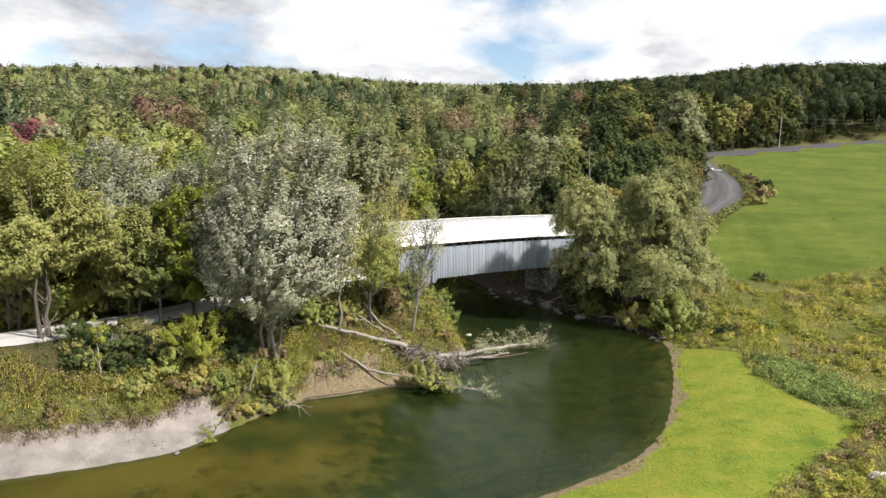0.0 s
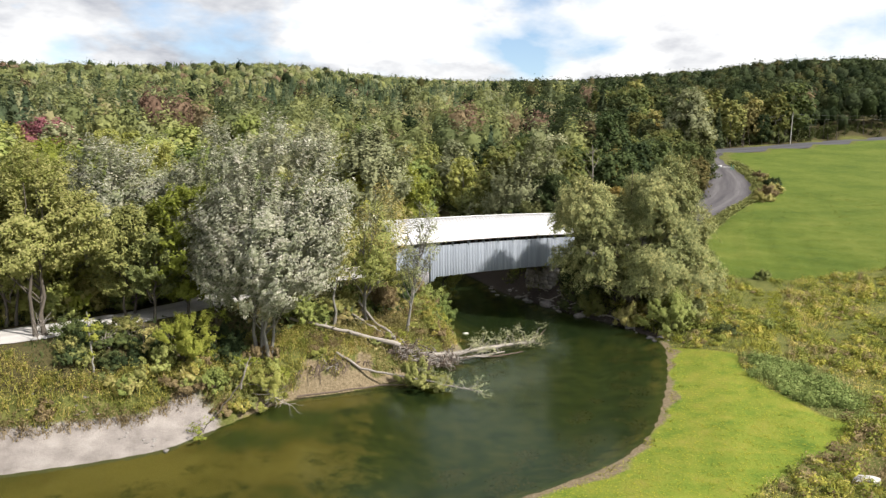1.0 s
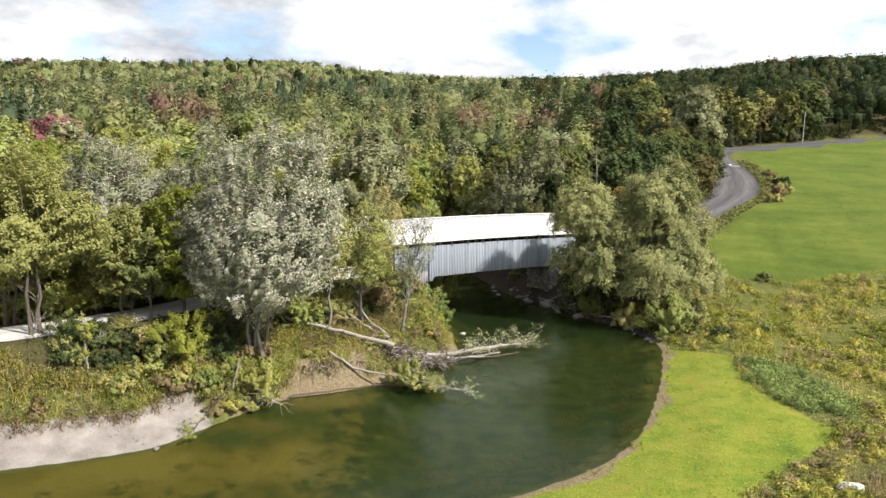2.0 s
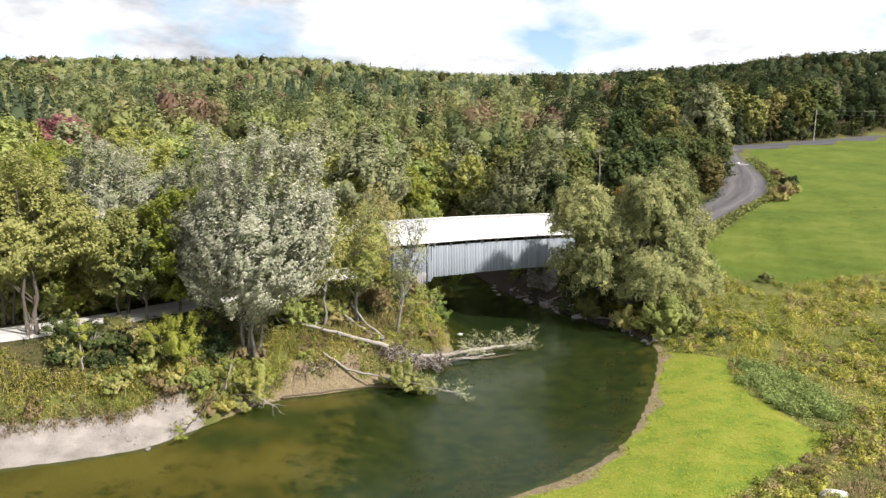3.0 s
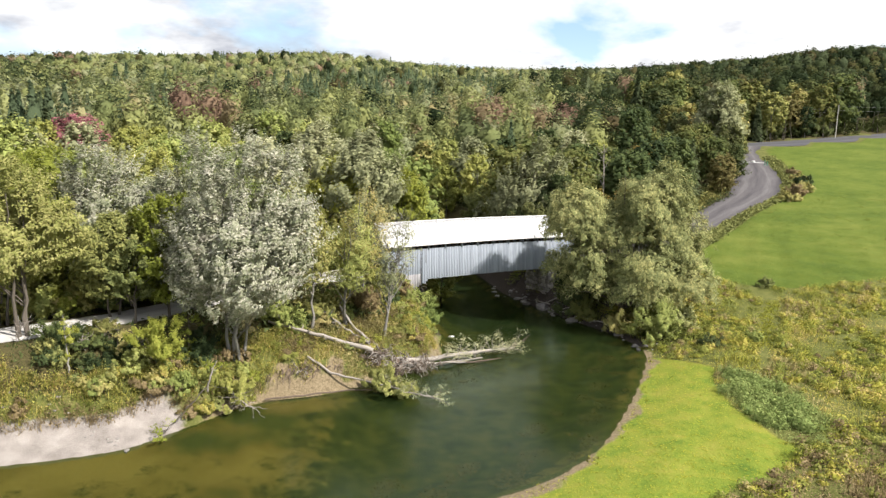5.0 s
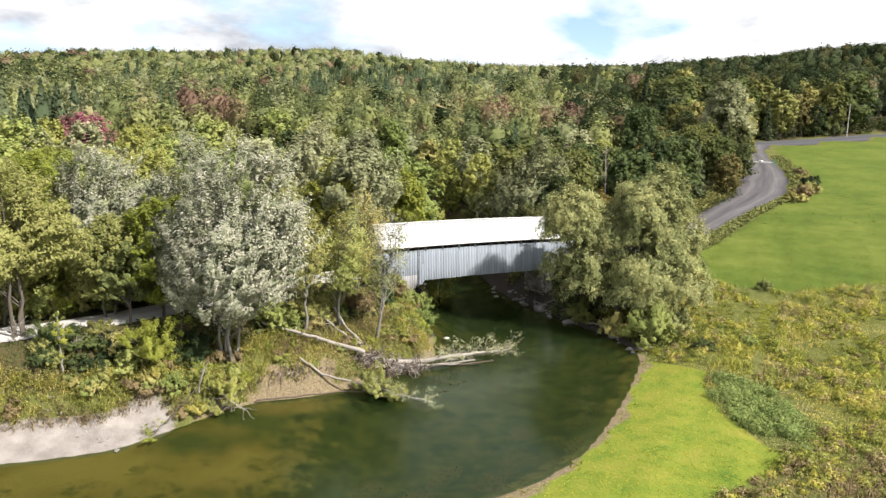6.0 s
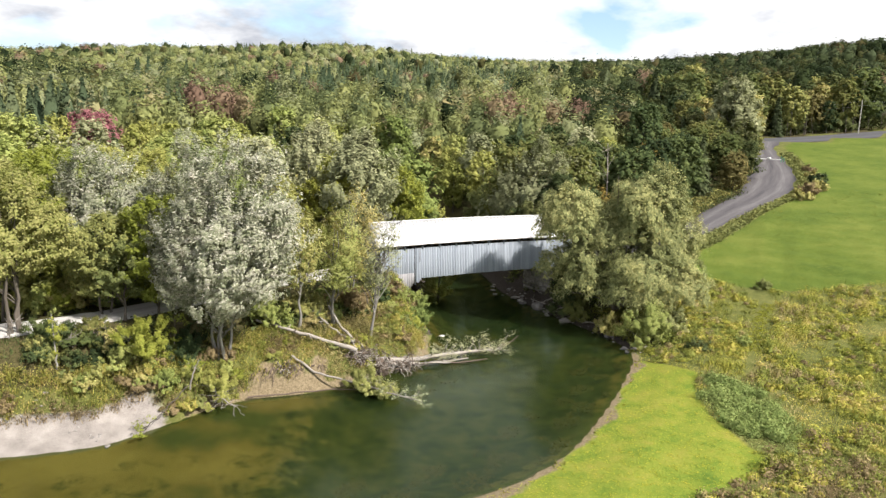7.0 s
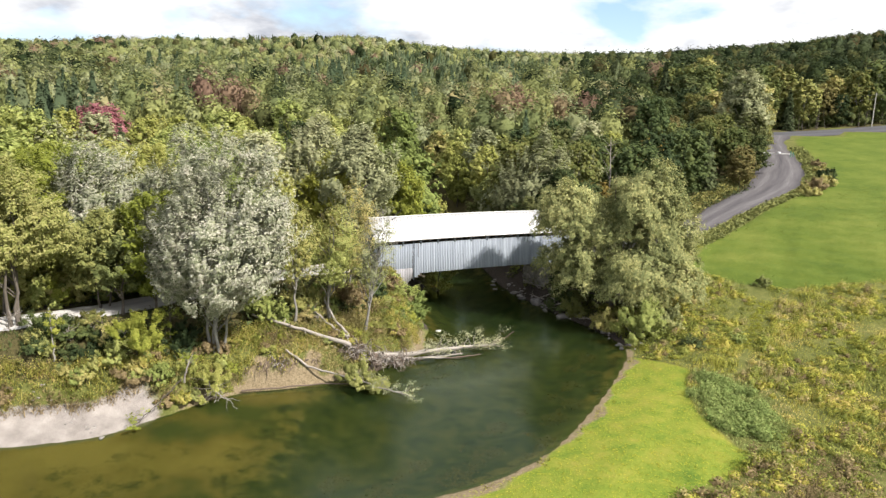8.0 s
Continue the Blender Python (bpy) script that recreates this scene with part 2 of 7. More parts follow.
k.colour(k.ramp(k.noise(2.0), [(0.3, (0.26, 0.26, 0.27)), (0.7, (0.40, 0.40, 0.41))]))
M_SEAM_SHADE = k.m

k = Mat("stone", rough=0.85)
info = k.n("ShaderNodeObjectInfo")
n1 = k.noise(2.2, 7.0, 0.62)
k.colour(k.ramp(k.math("ADD", k.math("MULTIPLY", n1, 0.7), k.math("MULTIPLY", info.outputs["Random"], 0.3)), [(0.3, (0.13, 0.12, 0.115)), (0.6, (0.27, 0.25, 0.235)), (0.8, (0.42, 0.40, 0.38))]))
k.bump(n1, 0.6, 0.06)
M_STONE = k.m

k = Mat("pale_stone", rough=0.8)
n1 = k.noise(3.0, 6.0, 0.6)
k.colour(k.ramp(n1, [(0.3, (0.40, 0.38, 0.36)), (0.7, (0.66, 0.64, 0.62))]))
k.bump(n1, 0.5, 0.05)
M_PALE_STONE = k.m


def gravel_mat(name, a, b, c):
    k = Mat(name, rough=0.9, spec=0.2)
    fine = k.noise(14.0, 6.0, 0.7)
    track = k.attr("across")
    lane = k.n("ShaderNodeCombineXYZ")
    k.link(k.math("MULTIPLY", track, 3.4), lane.inputs[0])
    k.link(k.math("MULTIPLY", k.attr("run"), 0.05), lane.inputs[1])
    along = k.noise(1.5, 5.0, 0.62, lane.outputs[0])
    wave = k.math("ABSOLUTE", k.math("SUBTRACT", k.math("ABSOLUTE", track, 0.0), 0.45), 0.0)
    rut = k.math("SUBTRACT", 0.5, k.math("MULTIPLY", wave, 1.1))
    f = k.math("ADD", k.math("MULTIPLY", along, 0.5), k.math("MULTIPLY", fine, 0.25))
    f = k.math("ADD", f, k.math("MULTIPLY", rut, 0.35))
    k.colour(k.ramp(f, [(0.3, a), (0.52, b), (0.75, c)]))
    k.bump(fine, 0.4, 0.03)
    return k.m


M_ROAD = gravel_mat("grey_gravel", (0.052, 0.048, 0.054), (0.105, 0.098, 0.103), (0.20, 0.19, 0.195))
M_ROAD_PALE = gravel_mat("pale_gravel", (0.36, 0.345, 0.335), (0.48, 0.465, 0.45), (0.60, 0.58, 0.565))
M_ASPHALT = gravel_mat("worn_asphalt", (0.05, 0.05, 0.057), (0.075, 0.075, 0.082), (0.11, 0.108, 0.115))

k = Mat("white_painted_metal", rough=0.45)
k.colour((0.75, 0.75, 0.74))
M_WHITE = k.m
k = Mat("green_painted_metal", rough=0.5)
k.colour((0.10, 0.25, 0.16))
M_GREENPAINT = k.m
k = Mat("dark_steel", rough=0.5, metal=0.6)
k.colour((0.12, 0.12, 0.12))
M_STEEL = k.m
k = Mat("wire", rough=0.5)
k.colour((0.22, 0.22, 0.22))
M_WIRE = k.m

# ground: soils and turf blended by zone, with noise breaking every border
k = Mat("ground_cover", rough=0.95, spec=0.1)
fine = k.noise(5.0, 8.0, 0.7)
mid = k.noise(0.55, 6.0, 0.6)
big = k.noise(0.09, 5.0, 0.55)
speck = k.noise(22.0, 4.0, 0.7)
base = k.ramp(k.math("ADD", k.math("MULTIPLY", mid, 0.5), k.math("MULTIPLY", fine, 0.5)), [(0.36, (0.058, 0.066, 0.018)), (0.5, (0.105, 0.112, 0.032)), (0.64, (0.165, 0.16, 0.054))])


def zone(k, below, name, colour, spread=0.5):
    a = k.attr(name)
    f = k.math("ADD", a, k.math("MULTIPLY", k.math("SUBTRACT", mid, 0.5), spread))
    f = k.math("ADD", f, k.math("MULTIPLY", k.math("SUBTRACT", fine, 0.5), 0.35))
    m = k.n("ShaderNodeMapRange")
    m.inputs["From Min"].default_value, m.inputs["From Max"].default_value = 0.38, 0.62
    k.link(f, m.inputs[0])
    return k.mix(m.outputs[0], below, colour)


forest_floor = k.ramp(fine, [(0.3, (0.035, 0.03, 0.015)), (0.6, (0.08, 0.07, 0.03)), (0.8, (0.13, 0.12, 0.05))])
lawn = k.ramp(k.math("ADD", k.math("MULTIPLY", mid, 0.45), k.math("ADD", k.math("MULTIPLY", fine, 0.3), k.math("MULTIPLY", big, 0.25))), [(0.38, (0.075, 0.125, 0.018)), (0.46, (0.125, 0.17, 0.022)), (0.53, (0.17, 0.195, 0.028)), (0.62, (0.215, 0.205, 0.04))])
field = k.ramp(k.math("ADD", k.math("MULTIPLY", big, 0.4), k.math("ADD", k.math("MULTIPLY", mid, 0.2), k.math("MULTIPLY", fine, 0.4))), [(0.36, (0.044, 0.074, 0.011)), (0.5, (0.082, 0.112, 0.017)), (0.64, (0.135, 0.152, 0.032))])
sand = k.ramp(k.math("ADD", k.math("MULTIPLY", mid, 0.5), k.math("MULTIPLY", speck, 0.5)), [(0.34, (0.12, 0.105, 0.096)), (0.48, (0.23, 0.206, 0.192)), (0.64, (0.34, 0.312, 0.29))])
mud = k.ramp(fine, [(0.3, (0.09, 0.07, 0.04)), (0.55, (0.19, 0.15, 0.095)), (0.75, (0.30, 0.245, 0.17))])
# shingle darkened further: the willow's shade is put into its colour
shingle = k.ramp(speck, [(0.35, (0.02, 0.016, 0.014)), (0.5, (0.045, 0.036, 0.03)), (0.70, (0.14, 0.122, 0.11))])
bed = k.ramp(mid, [(0.36, (0.022, 0.026, 0.008)), (0.5, (0.05, 0.056, 0.015)), (0.66, (0.10, 0.085, 0.028))])
shoal = k.ramp(big, [(0.40, (0.08, 0.085, 0.028)), (0.5, (0.25, 0.175, 0.065)), (0.62, (0.36, 0.26, 0.11))])
col = zone(k, base, "forest_shade", forest_floor)
col = zone(k, col, "field", field, 0.3)
col = zone(k, col, "lawn", lawn, 0.3)
col = zone(k, col, "mud", mud, 0.6)
col = zone(k, col, "sand", sand, 0.3)
col = zone(k, col, "shingle", shingle, 0.4)
col = zone(k, col, "bed", bed, 0.1)
col = zone(k, col, "shoal", shoal, 0.9)
k.colour(col)
k.bump(fine, 0.7, 0.12)
M_GROUND = k.m

# water: a clear glossy face over murky green depth
k = Mat("river_water")
k.t.nodes.remove(k.b)
rip = k.noise(1.6, 3.0, 0.5, k.coords((1.0, 1.6, 1.0)))
bmp = k.n("ShaderNodeBump", Strength=0.06, Distance=0.05)
k.link(rip, bmp.inputs["Height"])
gl = k.n("ShaderNodeBsdfGlossy", Roughness=0.16)
gl.inputs["Color"].default_value = (0.62, 0.70, 0.62, 1)
k.link(bmp.outputs[0], gl.inputs["Normal"])
tp = k.n("ShaderNodeBsdfTransparent")
tp.inputs["Color"].default_value = (0.70, 0.72, 0.48, 1)
df = k.n("ShaderNodeBsdfDiffuse")
df.inputs["Color"].default_value = (0.024, 0.042, 0.013, 1)
m1 = k.n("ShaderNodeMixShader")
m1.inputs[0].default_value = 0.34
k.link(tp.outputs[0], m1.inputs[1])
k.link(df.outputs[0], m1.inputs[2])
fr = k.n("ShaderNodeFresnel", IOR=1.33)
k.link(bmp.outputs[0], fr.inputs["Normal"])
m2 = k.n("ShaderNodeMixShader")
k.link(fr.outputs[0], m2.inputs[0])
k.link(m1.outputs[0], m2.inputs[1])
k.link(gl.outputs[0], m2.inputs[2])
k.link(m2.outputs[0], k.out.inputs[0])
M_WATER = k.m

# ---------------------------------------------------------------- mesh helpers


def mk(name, V, F, mat, parent=None, smooth=False, label=""):
    """A mesh object from arrays of points and of faces that all have the same number of corners."""
    V, F = np.asarray(V, dtype=np.float32), np.asarray(F, dtype=np.int32)
    me = bpy.data.meshes.new(name)
    me.vertices.add(len(V))
    me.vertices.foreach_set("co", V.ravel())
    me.loops.add(F.size)
    me.loops.foreach_set("vertex_index", F.ravel())
    me.polygons.add(len(F))
    me.polygons.foreach_set("loop_start", np.arange(0, F.size, F.shape[1], dtype=np.int32))
    me.polygons.foreach_set("loop_total", np.full(len(F), F.shape[1], dtype=np.int32))
    if smooth:
        me.polygons.foreach_set("use_smooth", np.ones(len(F), dtype=bool))
    me.update(calc_edges=True)
    me.validate()
    if mat:
        me.materials.append(mat)
    ob = new(name, me)
    if parent:
        ob.parent = parent
    if label:
        ob["label"] = label
    return ob


def leafy(name, V, F, N, mat, parent=None, label=""):
    """Foliage whose leaves shade together as rounded clumps, by their own normals."""
    ob = mk(name, V, F, mat, parent, True, label)
    at = ob.data.attributes.new("custom_normal", "FLOAT_VECTOR", "POINT")
    at.data.foreach_set("vector", unit(np.asarray(N, float)).astype(np.float32).ravel())
    return ob


def empty(name, x, y, z, rz=0.0):
    ob = new(name)
    ob.empty_display_size = 0.3
    ob.matrix_basis = pose(x, y, z, 0, 0, rz)
    return ob


def unit(v):
    return v / np.maximum(np.linalg.norm(v, axis=-1, keepdims=True), 1e-9)


def tube(P, R, sides=6):
    """Quads of a tapered tube along the points P with radii R."""
    P, R = np.asarray(P, float), np.asarray(R, float)
    T = unit(np.gradient(P, axis=0))
    ref = np.array([0.31, 0.17, 0.93]) if abs(T[0][2]) < 0.8 else np.array([0.95, 0.22, 0.1])
    A = unit(np.cross(T, ref))
    B = np.cross(T, A)
    a = np.arange(sides) * 2 * np.pi / sides
    V = P[:, None] + R[:, None, None] * (np.cos(a)[None, :, None] * A[:, None] + np.sin(a)[None, :, None] * B[:, None])
    F = []
    for i in range(len(P) - 1):
        for j in range(sides):
            q = (j + 1) % sides
            F.append((i * sides + j, i * sides + q, (i + 1) * sides + q, (i + 1) * sides + j))
    return V.reshape(-1, 3), np.array(F)


def join(pieces):
    V, F, n = [], [], 0
    for v, f in pieces:
        V.append(v)
        F.append(f + n)
        n += len(v)
    return np.concatenate(V), np.concatenate(F)


def boxes(*bs):
    """Quads of boxes (x0, y0, z0, x1, y1, z1)."""
    out = []
    for x0, y0, z0, x1, y1, z1 in bs:
        V = np.array([(x0, y0, z0), (x1, y0, z0), (x1, y1, z0), (x0, y1, z0), (x0, y0, z1), (x1, y0, z1), (x1, y1, z1), (x0, y1, z1)], float)
        out.append((V, np.array([(0, 3, 2, 1), (4, 5, 6, 7), (0, 1, 5, 4), (1, 2, 6, 5), (2, 3, 7, 6), (3, 0, 4, 7)])))
    return join(out)


def wobble(p0, p1, steps, amount, rng, sag=0.0):
    t = np.linspace(0, 1, steps)[:, None]
    P = np.asarray(p0, float) * (1 - t) + np.asarray(p1, float) * t
    P[1:-1] += rng.normal(0, amount, (steps - 2, 3))
    P[:, 2] += sag * 4 * (t * (1 - t))[:, 0]
    return P


def leaf_sprays(C, N, size, rng, stretch=1.5, along=None):
    """One pointed leaf spray at each point of C, facing N."""
    n = len(C)
    N = unit(N)
    A = rng.normal(0, 1, (n, 3)) if along is None else along + rng.normal(0, 0.45, (n, 3))
    A = unit(A - (A * N).sum(1, keepdims=True) * N)
    B = np.cross(N, A)
    s = (size * rng.uniform(0.6, 1.4, n))[:, None]
    L, W = A * s * stretch * 0.5, B * s * 0.5
    droop = N * s * 0.12
    V = np.stack([C - L + W, C - L - W, C + L - droop], 1).reshape(-1, 3)
    return V, np.arange(3 * n).reshape(n, 3)


def crown_leaves(clumps, count, size, rng, wind=None, up=0.5, stretch=1.5, hang=0.0, tufts=6):
    """Leaf sprays over the outer shells of tufts, which break up the clumps (x, y, z, radius, height factor)."""
    K = np.repeat(np.asarray(clumps, float), tufts, axis=0)
    n = len(K)
    if tufts > 1:
        K[:, :3] += unit(rng.normal(0, 1, (n, 3))) * (K[:, 3] * rng.uniform(0.4, 1.2, n))[:, None] * np.stack([np.ones(n), np.ones(n), K[:, 4]], 1)
        K[:, 3] *= rng.uniform(0.34, 0.8, n)
    count, size = int(count * 2), size * 0.74
    w = K[:, 3] ** 2
    which = rng.choice(len(K), count, p=w / w.sum())
    D = unit(rng.normal(0, 1, (count, 3)))
    D[:, 2] = np.where(D[:, 2] < -0.35, -D[:, 2], D[:, 2])
    stray = np.where(rng.uniform(0, 1, count) < 0.22, rng.uniform(1.0, 1.7, count), 1.0)
    r = K[which, 3] * stray * rng.uniform(0.2, 1.0, count) ** 0.6 * (1 + 0.25 * np.sin(D[:, 0] * 7 + which) * np.cos(D[:, 1] * 6 - which))
    off = D * r[:, None] * np.stack([np.ones(count), np.ones(count), K[which, 4]], 1)
    root = np.array([K[:, 0].mean(), K[:, 1].mean(), K[:, 2].min() - 0.5])
    axis = unit(K[:, :3] - root + np.array([0, 0, 0.4]) + (np.zeros(3) if wind is None else np.asarray(wind) * 3.0))[which]
    if not hang:
        part_along = (off * axis).sum(1, keepdims=True) * axis
        off = part_along * (1.7 if wind is None else 3.0) + (off - part_along) * (0.72 if wind is None else 0.6)
    C = K[which, :3] + off
    mid = K[:, :3].mean(0)
    N = D * 0.5 + unit(C - mid) * 0.6 + np.array([0, 0, up]) + rng.normal(0, 0.33, (count, 3))
    along = None
    if wind is not None:
        along = np.tile(np.asarray(wind, float), (count, 1))
    if hang:
        along = np.tile(np.array([0, 0, -1.0]), (count, 1)) * hang + D * 0.6
        N = D + rng.normal(0, 0.4, (count, 3))
    V, F = leaf_sprays(C, N, size, rng, stretch, along)
    soft = D * 0.3 + unit(C - mid) * 0.45 + np.array([0, 0, 0.15]) + unit(N) * (0.9 if wind is None else 0.45)
    return V, F, np.repeat(soft, 3, axis=0)


OCTA_V = np.array([(1, 0, 0), (-1, 0, 0), (0, 1, 0), (0, -1, 0), (0, 0, 1), (0, 0, -1)], float)
OCTA_F = np.array([(0, 2, 4), (2, 1, 4), (1, 3, 4), (3, 0, 4), (2, 0, 5), (1, 2, 5), (3, 1, 5), (0, 3, 5)])


def with_hearts(V, F, N, clumps, share):
    """Adds the dense inner twigs and leaves of each clump, so that no sky shows through a full crown."""
    K = np.asarray(clumps, float)
    H = K[:, None, :3] + OCTA_V[None] * (K[:, 3] * share)[:, None, None] * np.stack([np.ones(len(K)), np.ones(len(K)), K[:, 4]], 1)[:, None]
    HF = (np.arange(len(K))[:, None, None] * 6 + OCTA_F[None]).reshape(-1, 3) + len(V)
    HN = np.tile(OCTA_V + np.array([0, 0, 0.2]), (len(K), 1))
    return np.concatenate([V, H.reshape(-1, 3)]), np.concatenate([F, HF]), np.concatenate([N, HN])


def crown_clumps(base, top, radius, n, rng, shape="round", lean=(0, 0), size=(0.28, 0.42)):
    """Clump centres in an uneven crown between two heights, about the trunk."""
    out = []
    for i in range(n):
        t = (i + rng.uniform(0.1, 0.9)) / n
        if shape == "cone":
            prof = (1 - t) ** 0.8 * 0.95 + 0.05
        elif shape == "column":
            prof = min(1.0, 0.55 + 1.2 * t) * (1 - max(0, t - 0.6) * 1.9)
        elif shape == "wide":
            prof = math.sin(math.pi * min(0.97, 0.18 + 0.75 * t)) ** 0.6
        else:
            prof = math.sin(math.pi * min(0.95, 0.12 + 0.80 * t)) ** 0.7
        a = i * 2.4 + rng.uniform(-0.7, 0.7)
        rr = radius * prof * rng.uniform(0.35, 0.85)
        z = base + (top - base) * t
        cr = radius * rng.uniform(*size) * (0.65 + 0.45 * prof)
        out.append((lean[0] * t + rr * math.cos(a), lean[1] * t + rr * math.sin(a), min(z, top - cr * 0.7), cr, rng.uniform(0.65, 0.95)))
    return out


def tree(name, x, y, z, height, radius, base, clumps, leaves, size, leaf, bark, seed, label, category="tree", shape="round", trunks=1, trunk_r=0.2, lean=(0, 0), wind=None, limbs=8, stretch=1.5, hang=0.0, csize=(0.28, 0.42), up=0.5, extra=(), heart=0.0):
    rng = np.random.default_rng(seed)
    ob = tagged(empty(name, x, y, z - 0.1), label, category)
    K = crown_clumps(base, height, radius, clumps, rng, shape, lean, csize) + list(extra)
    for i in range(trunks):
        a = i * 2.4 + seed
        foot = (0.35 * (trunks > 1) * math.cos(a) * (1 + i * 0.3), 0.35 * (trunks > 1) * math.sin(a) * (1 + i * 0.3), 0)
        spread = radius * 0.35 if trunks > 1 else 0.0
        head = (lean[0] * 0.8 + spread * math.cos(a), lean[1] * 0.8 + spread * math.sin(a), height * 0.82)
        P = wobble(foot, head, 8, height * 0.012, rng)
        R = np.linspace(1, 0.22, 8) ** 1.1 * trunk_r * rng.uniform(0.75, 1.1)
        R[0] *= 1.35
        trunk = mk("trunk", *tube(P, R, 8), bark, ob, True)
    order = rng.permutation(len(K))[:limbs]
    for j in order:
        c = K[j]
        h = max(base * 0.55, c[2] - rng.uniform(0.15, 0.3) * height)
        f = h / (height * 0.82)
        s = (lean[0] * 0.8 * f, lean[1] * 0.8 * f, h)
        mk("limb", *tube(wobble(s, c[:3], 5, 0.12, rng, -0.1), np.linspace(trunk_r * 0.42, 0.03, 5), 5), bark, trunk, True)
    V, F, N = crown_leaves(K, leaves, size, rng, wind, up, stretch, hang)
    if heart:
        V, F, N = with_hearts(V, F, N, K, heart)
    leafy("crown", V, F, N, leaf, ob)
    return ob


def conifer(name, x, y, z, height, radius, tiers, leaf, bark, seed, label, size=0.8, per=70):
    rng = np.random.default_rng(seed)
    ob = tagged(empty(name, x, y, z - 0.1), label, "tree")
    mk("trunk", *tube([(0, 0, 0), (0, 0, height * 0.5), (0, 0, height * 0.97)], [height * 0.014, height * 0.009, 0.02], 6), bark, ob, True)
    C, N, A = [], [], []
    for i in range(tiers):
        t = (i + 0.5) / tiers
        zz, rr = height * (0.10 + 0.89 * t), radius * (1 - t) ** 0.85 + 0.12
        m = max(6, int(per * (1 - t) + 6))
        a = rng.uniform(0, 2 * np.pi, m)
        q = rng.uniform(0.25, 1.0, m) ** 0.6
        d = np.stack([np.cos(a), np.sin(a), np.full(m, -0.35)], 1)
        C.append(np.stack([np.cos(a) * q * rr, np.sin(a) * q * rr, zz - 0.4 * q * rr + rng.normal(0, 0.12, m)], 1))
        N.append(np.stack([np.cos(a) * 0.5, np.sin(a) * 0.5, np.ones(m)], 1) + rng.normal(0, 0.3, (m, 3)))
        A.append(d)
    C, N, A = np.concatenate(C), np.concatenate(N), np.concatenate(A)
    V, F = leaf_sprays(C, N, size, rng, 1.7, A)
    leafy("crown", V, F, np.repeat(unit(N) + np.array([0, 0, -0.3]) + unit(C * np.array([1, 1, 0]) + 1e-6) * 0.5, 3, axis=0), leaf, ob)
    return ob


# ---------------------------------------------------------------- the lie of the land
RIGHT_BANK = [(-70, 4), (-40, 19), (-15, 29), (0, 34), (6.6, 37.9), (13.1, 43), (16.9, 48), (19.4, 54), (21.6, 60.5), (23.7, 68), (24.7, 73), (24.3, 77), (22.1, 82.2), (17.6, 88), (12.6, 95.6), (8, 103.5), (4, 115), (-2, 130), (-14, 150)]
LEFT_BANK = [(-30, 150), (-14, 130), (-7.5, 118), (-4.5, 106), (-3.2, 94), (-1.2, 84), (1.4, 78), (1.9, 73.5), (2.6, 69.4), (0.4, 64.5), (-2.0, 60.6), (-6.1, 56.6), (-10.4, 54.1), (-12.7, 51.8), (-14.8, 47.8), (-17.1, 43.6), (-20.6, 41.2), (-26.3, 38.6), (-40, 33), (-70, 22)]


def smooth_line(pts, n):
    """A Catmull-Rom line through the points, n steps a span."""
    P = np.asarray(pts, float)
    P = np.concatenate([[2 * P[0] - P[1]], P, [2 * P[-1] - P[-2]]])
    out = []
    for i in range(1, len(P) - 2):
        for t in np.arange(n) / n:
            a, b, c, d = P[i - 1], P[i], P[i + 1], P[i + 2]
            out.append(0.5 * (2 * b + (c - a) * t + (2 * a - 5 * b + 4 * c - d) * t ** 2 + (3 * b - 3 * c + d - a) * t ** 3))
    out.append(P[-2])
    return np.array(out)


RIVER = np.concatenate([smooth_line(RIGHT_BANK, 4), smooth_line(LEFT_BANK, 4)])
ROAD = smooth_line([(-20, 74.2, 6.3), (-7.6, 83.3, 6.3), (5, 92.6, 6.3), (17, 101.4, 6.3), (25, 107.3, 6.45), (33, 115, 6.9), (41, 128, 7.8), (51.5, 147, 9.9), (63.5, 166, 12.6), (70.5, 184, 15.6), (75, 200, 18.3), (79, 222, 21.6), (84, 246, 24.8)], 10)
ROAD_LEFT = smooth_line([(-7.6, 83.3, 6.3), (-13, 79, 6.3), (-18.5, 72.5, 6.3), (-22, 64, 6.3), (-25.5, 57, 6.3), (-31, 50.5, 6.3), (-40, 43, 6.3), (-60, 33, 6.3), (-90, 24, 6.3)], 10)
MAIN = smooth_line([(30, 262, 26), (60, 252, 25.2), (84, 248.5, 25), (108, 256, 26.3), (130, 267, 28.2), (165, 286, 31), (230, 318, 36), (330, 360, 44)], 10)

RISE_RIGHT = [(15, 25, 0.9), (25, 50, 0.8), (30, 64, 1.0), (26, 76, 1.6), (28, 88, 3.0), (30, 98, 4.6), (42, 88, 3.2), (49, 96, 4.4), (61, 96, 5.2), (45, 60, 1.8), (70, 60, 3.2), (45, 35, 1.4), (90, 100, 7.0), (95, 150, 12.0), (110, 200, 19.0), (130, 240, 25.0), (170, 200, 22.0), (60, 130, 9.5), (160, 100, 10.0), (200, 300, 35.0)]
RISE_LEFT = [(-14.2, 55.4, 3.2), (-24.6, 47.6, 3.6), (-19, 51.5, 3.7), (-30, 49.4, 5.2), (-2.7, 66, 3.0), (-4.3, 60.5, 2.5), (-9, 58, 3.0), (-14, 66, 5.4), (-30, 75, 6.8), (-60, 60, 7.5), (-5, 78, 4.6), (-50, 36, 6.0), (-10, 100, 6.0), (-20, 120, 8.0), (20, 125, 7.0), (-90, 90, 11.0)]
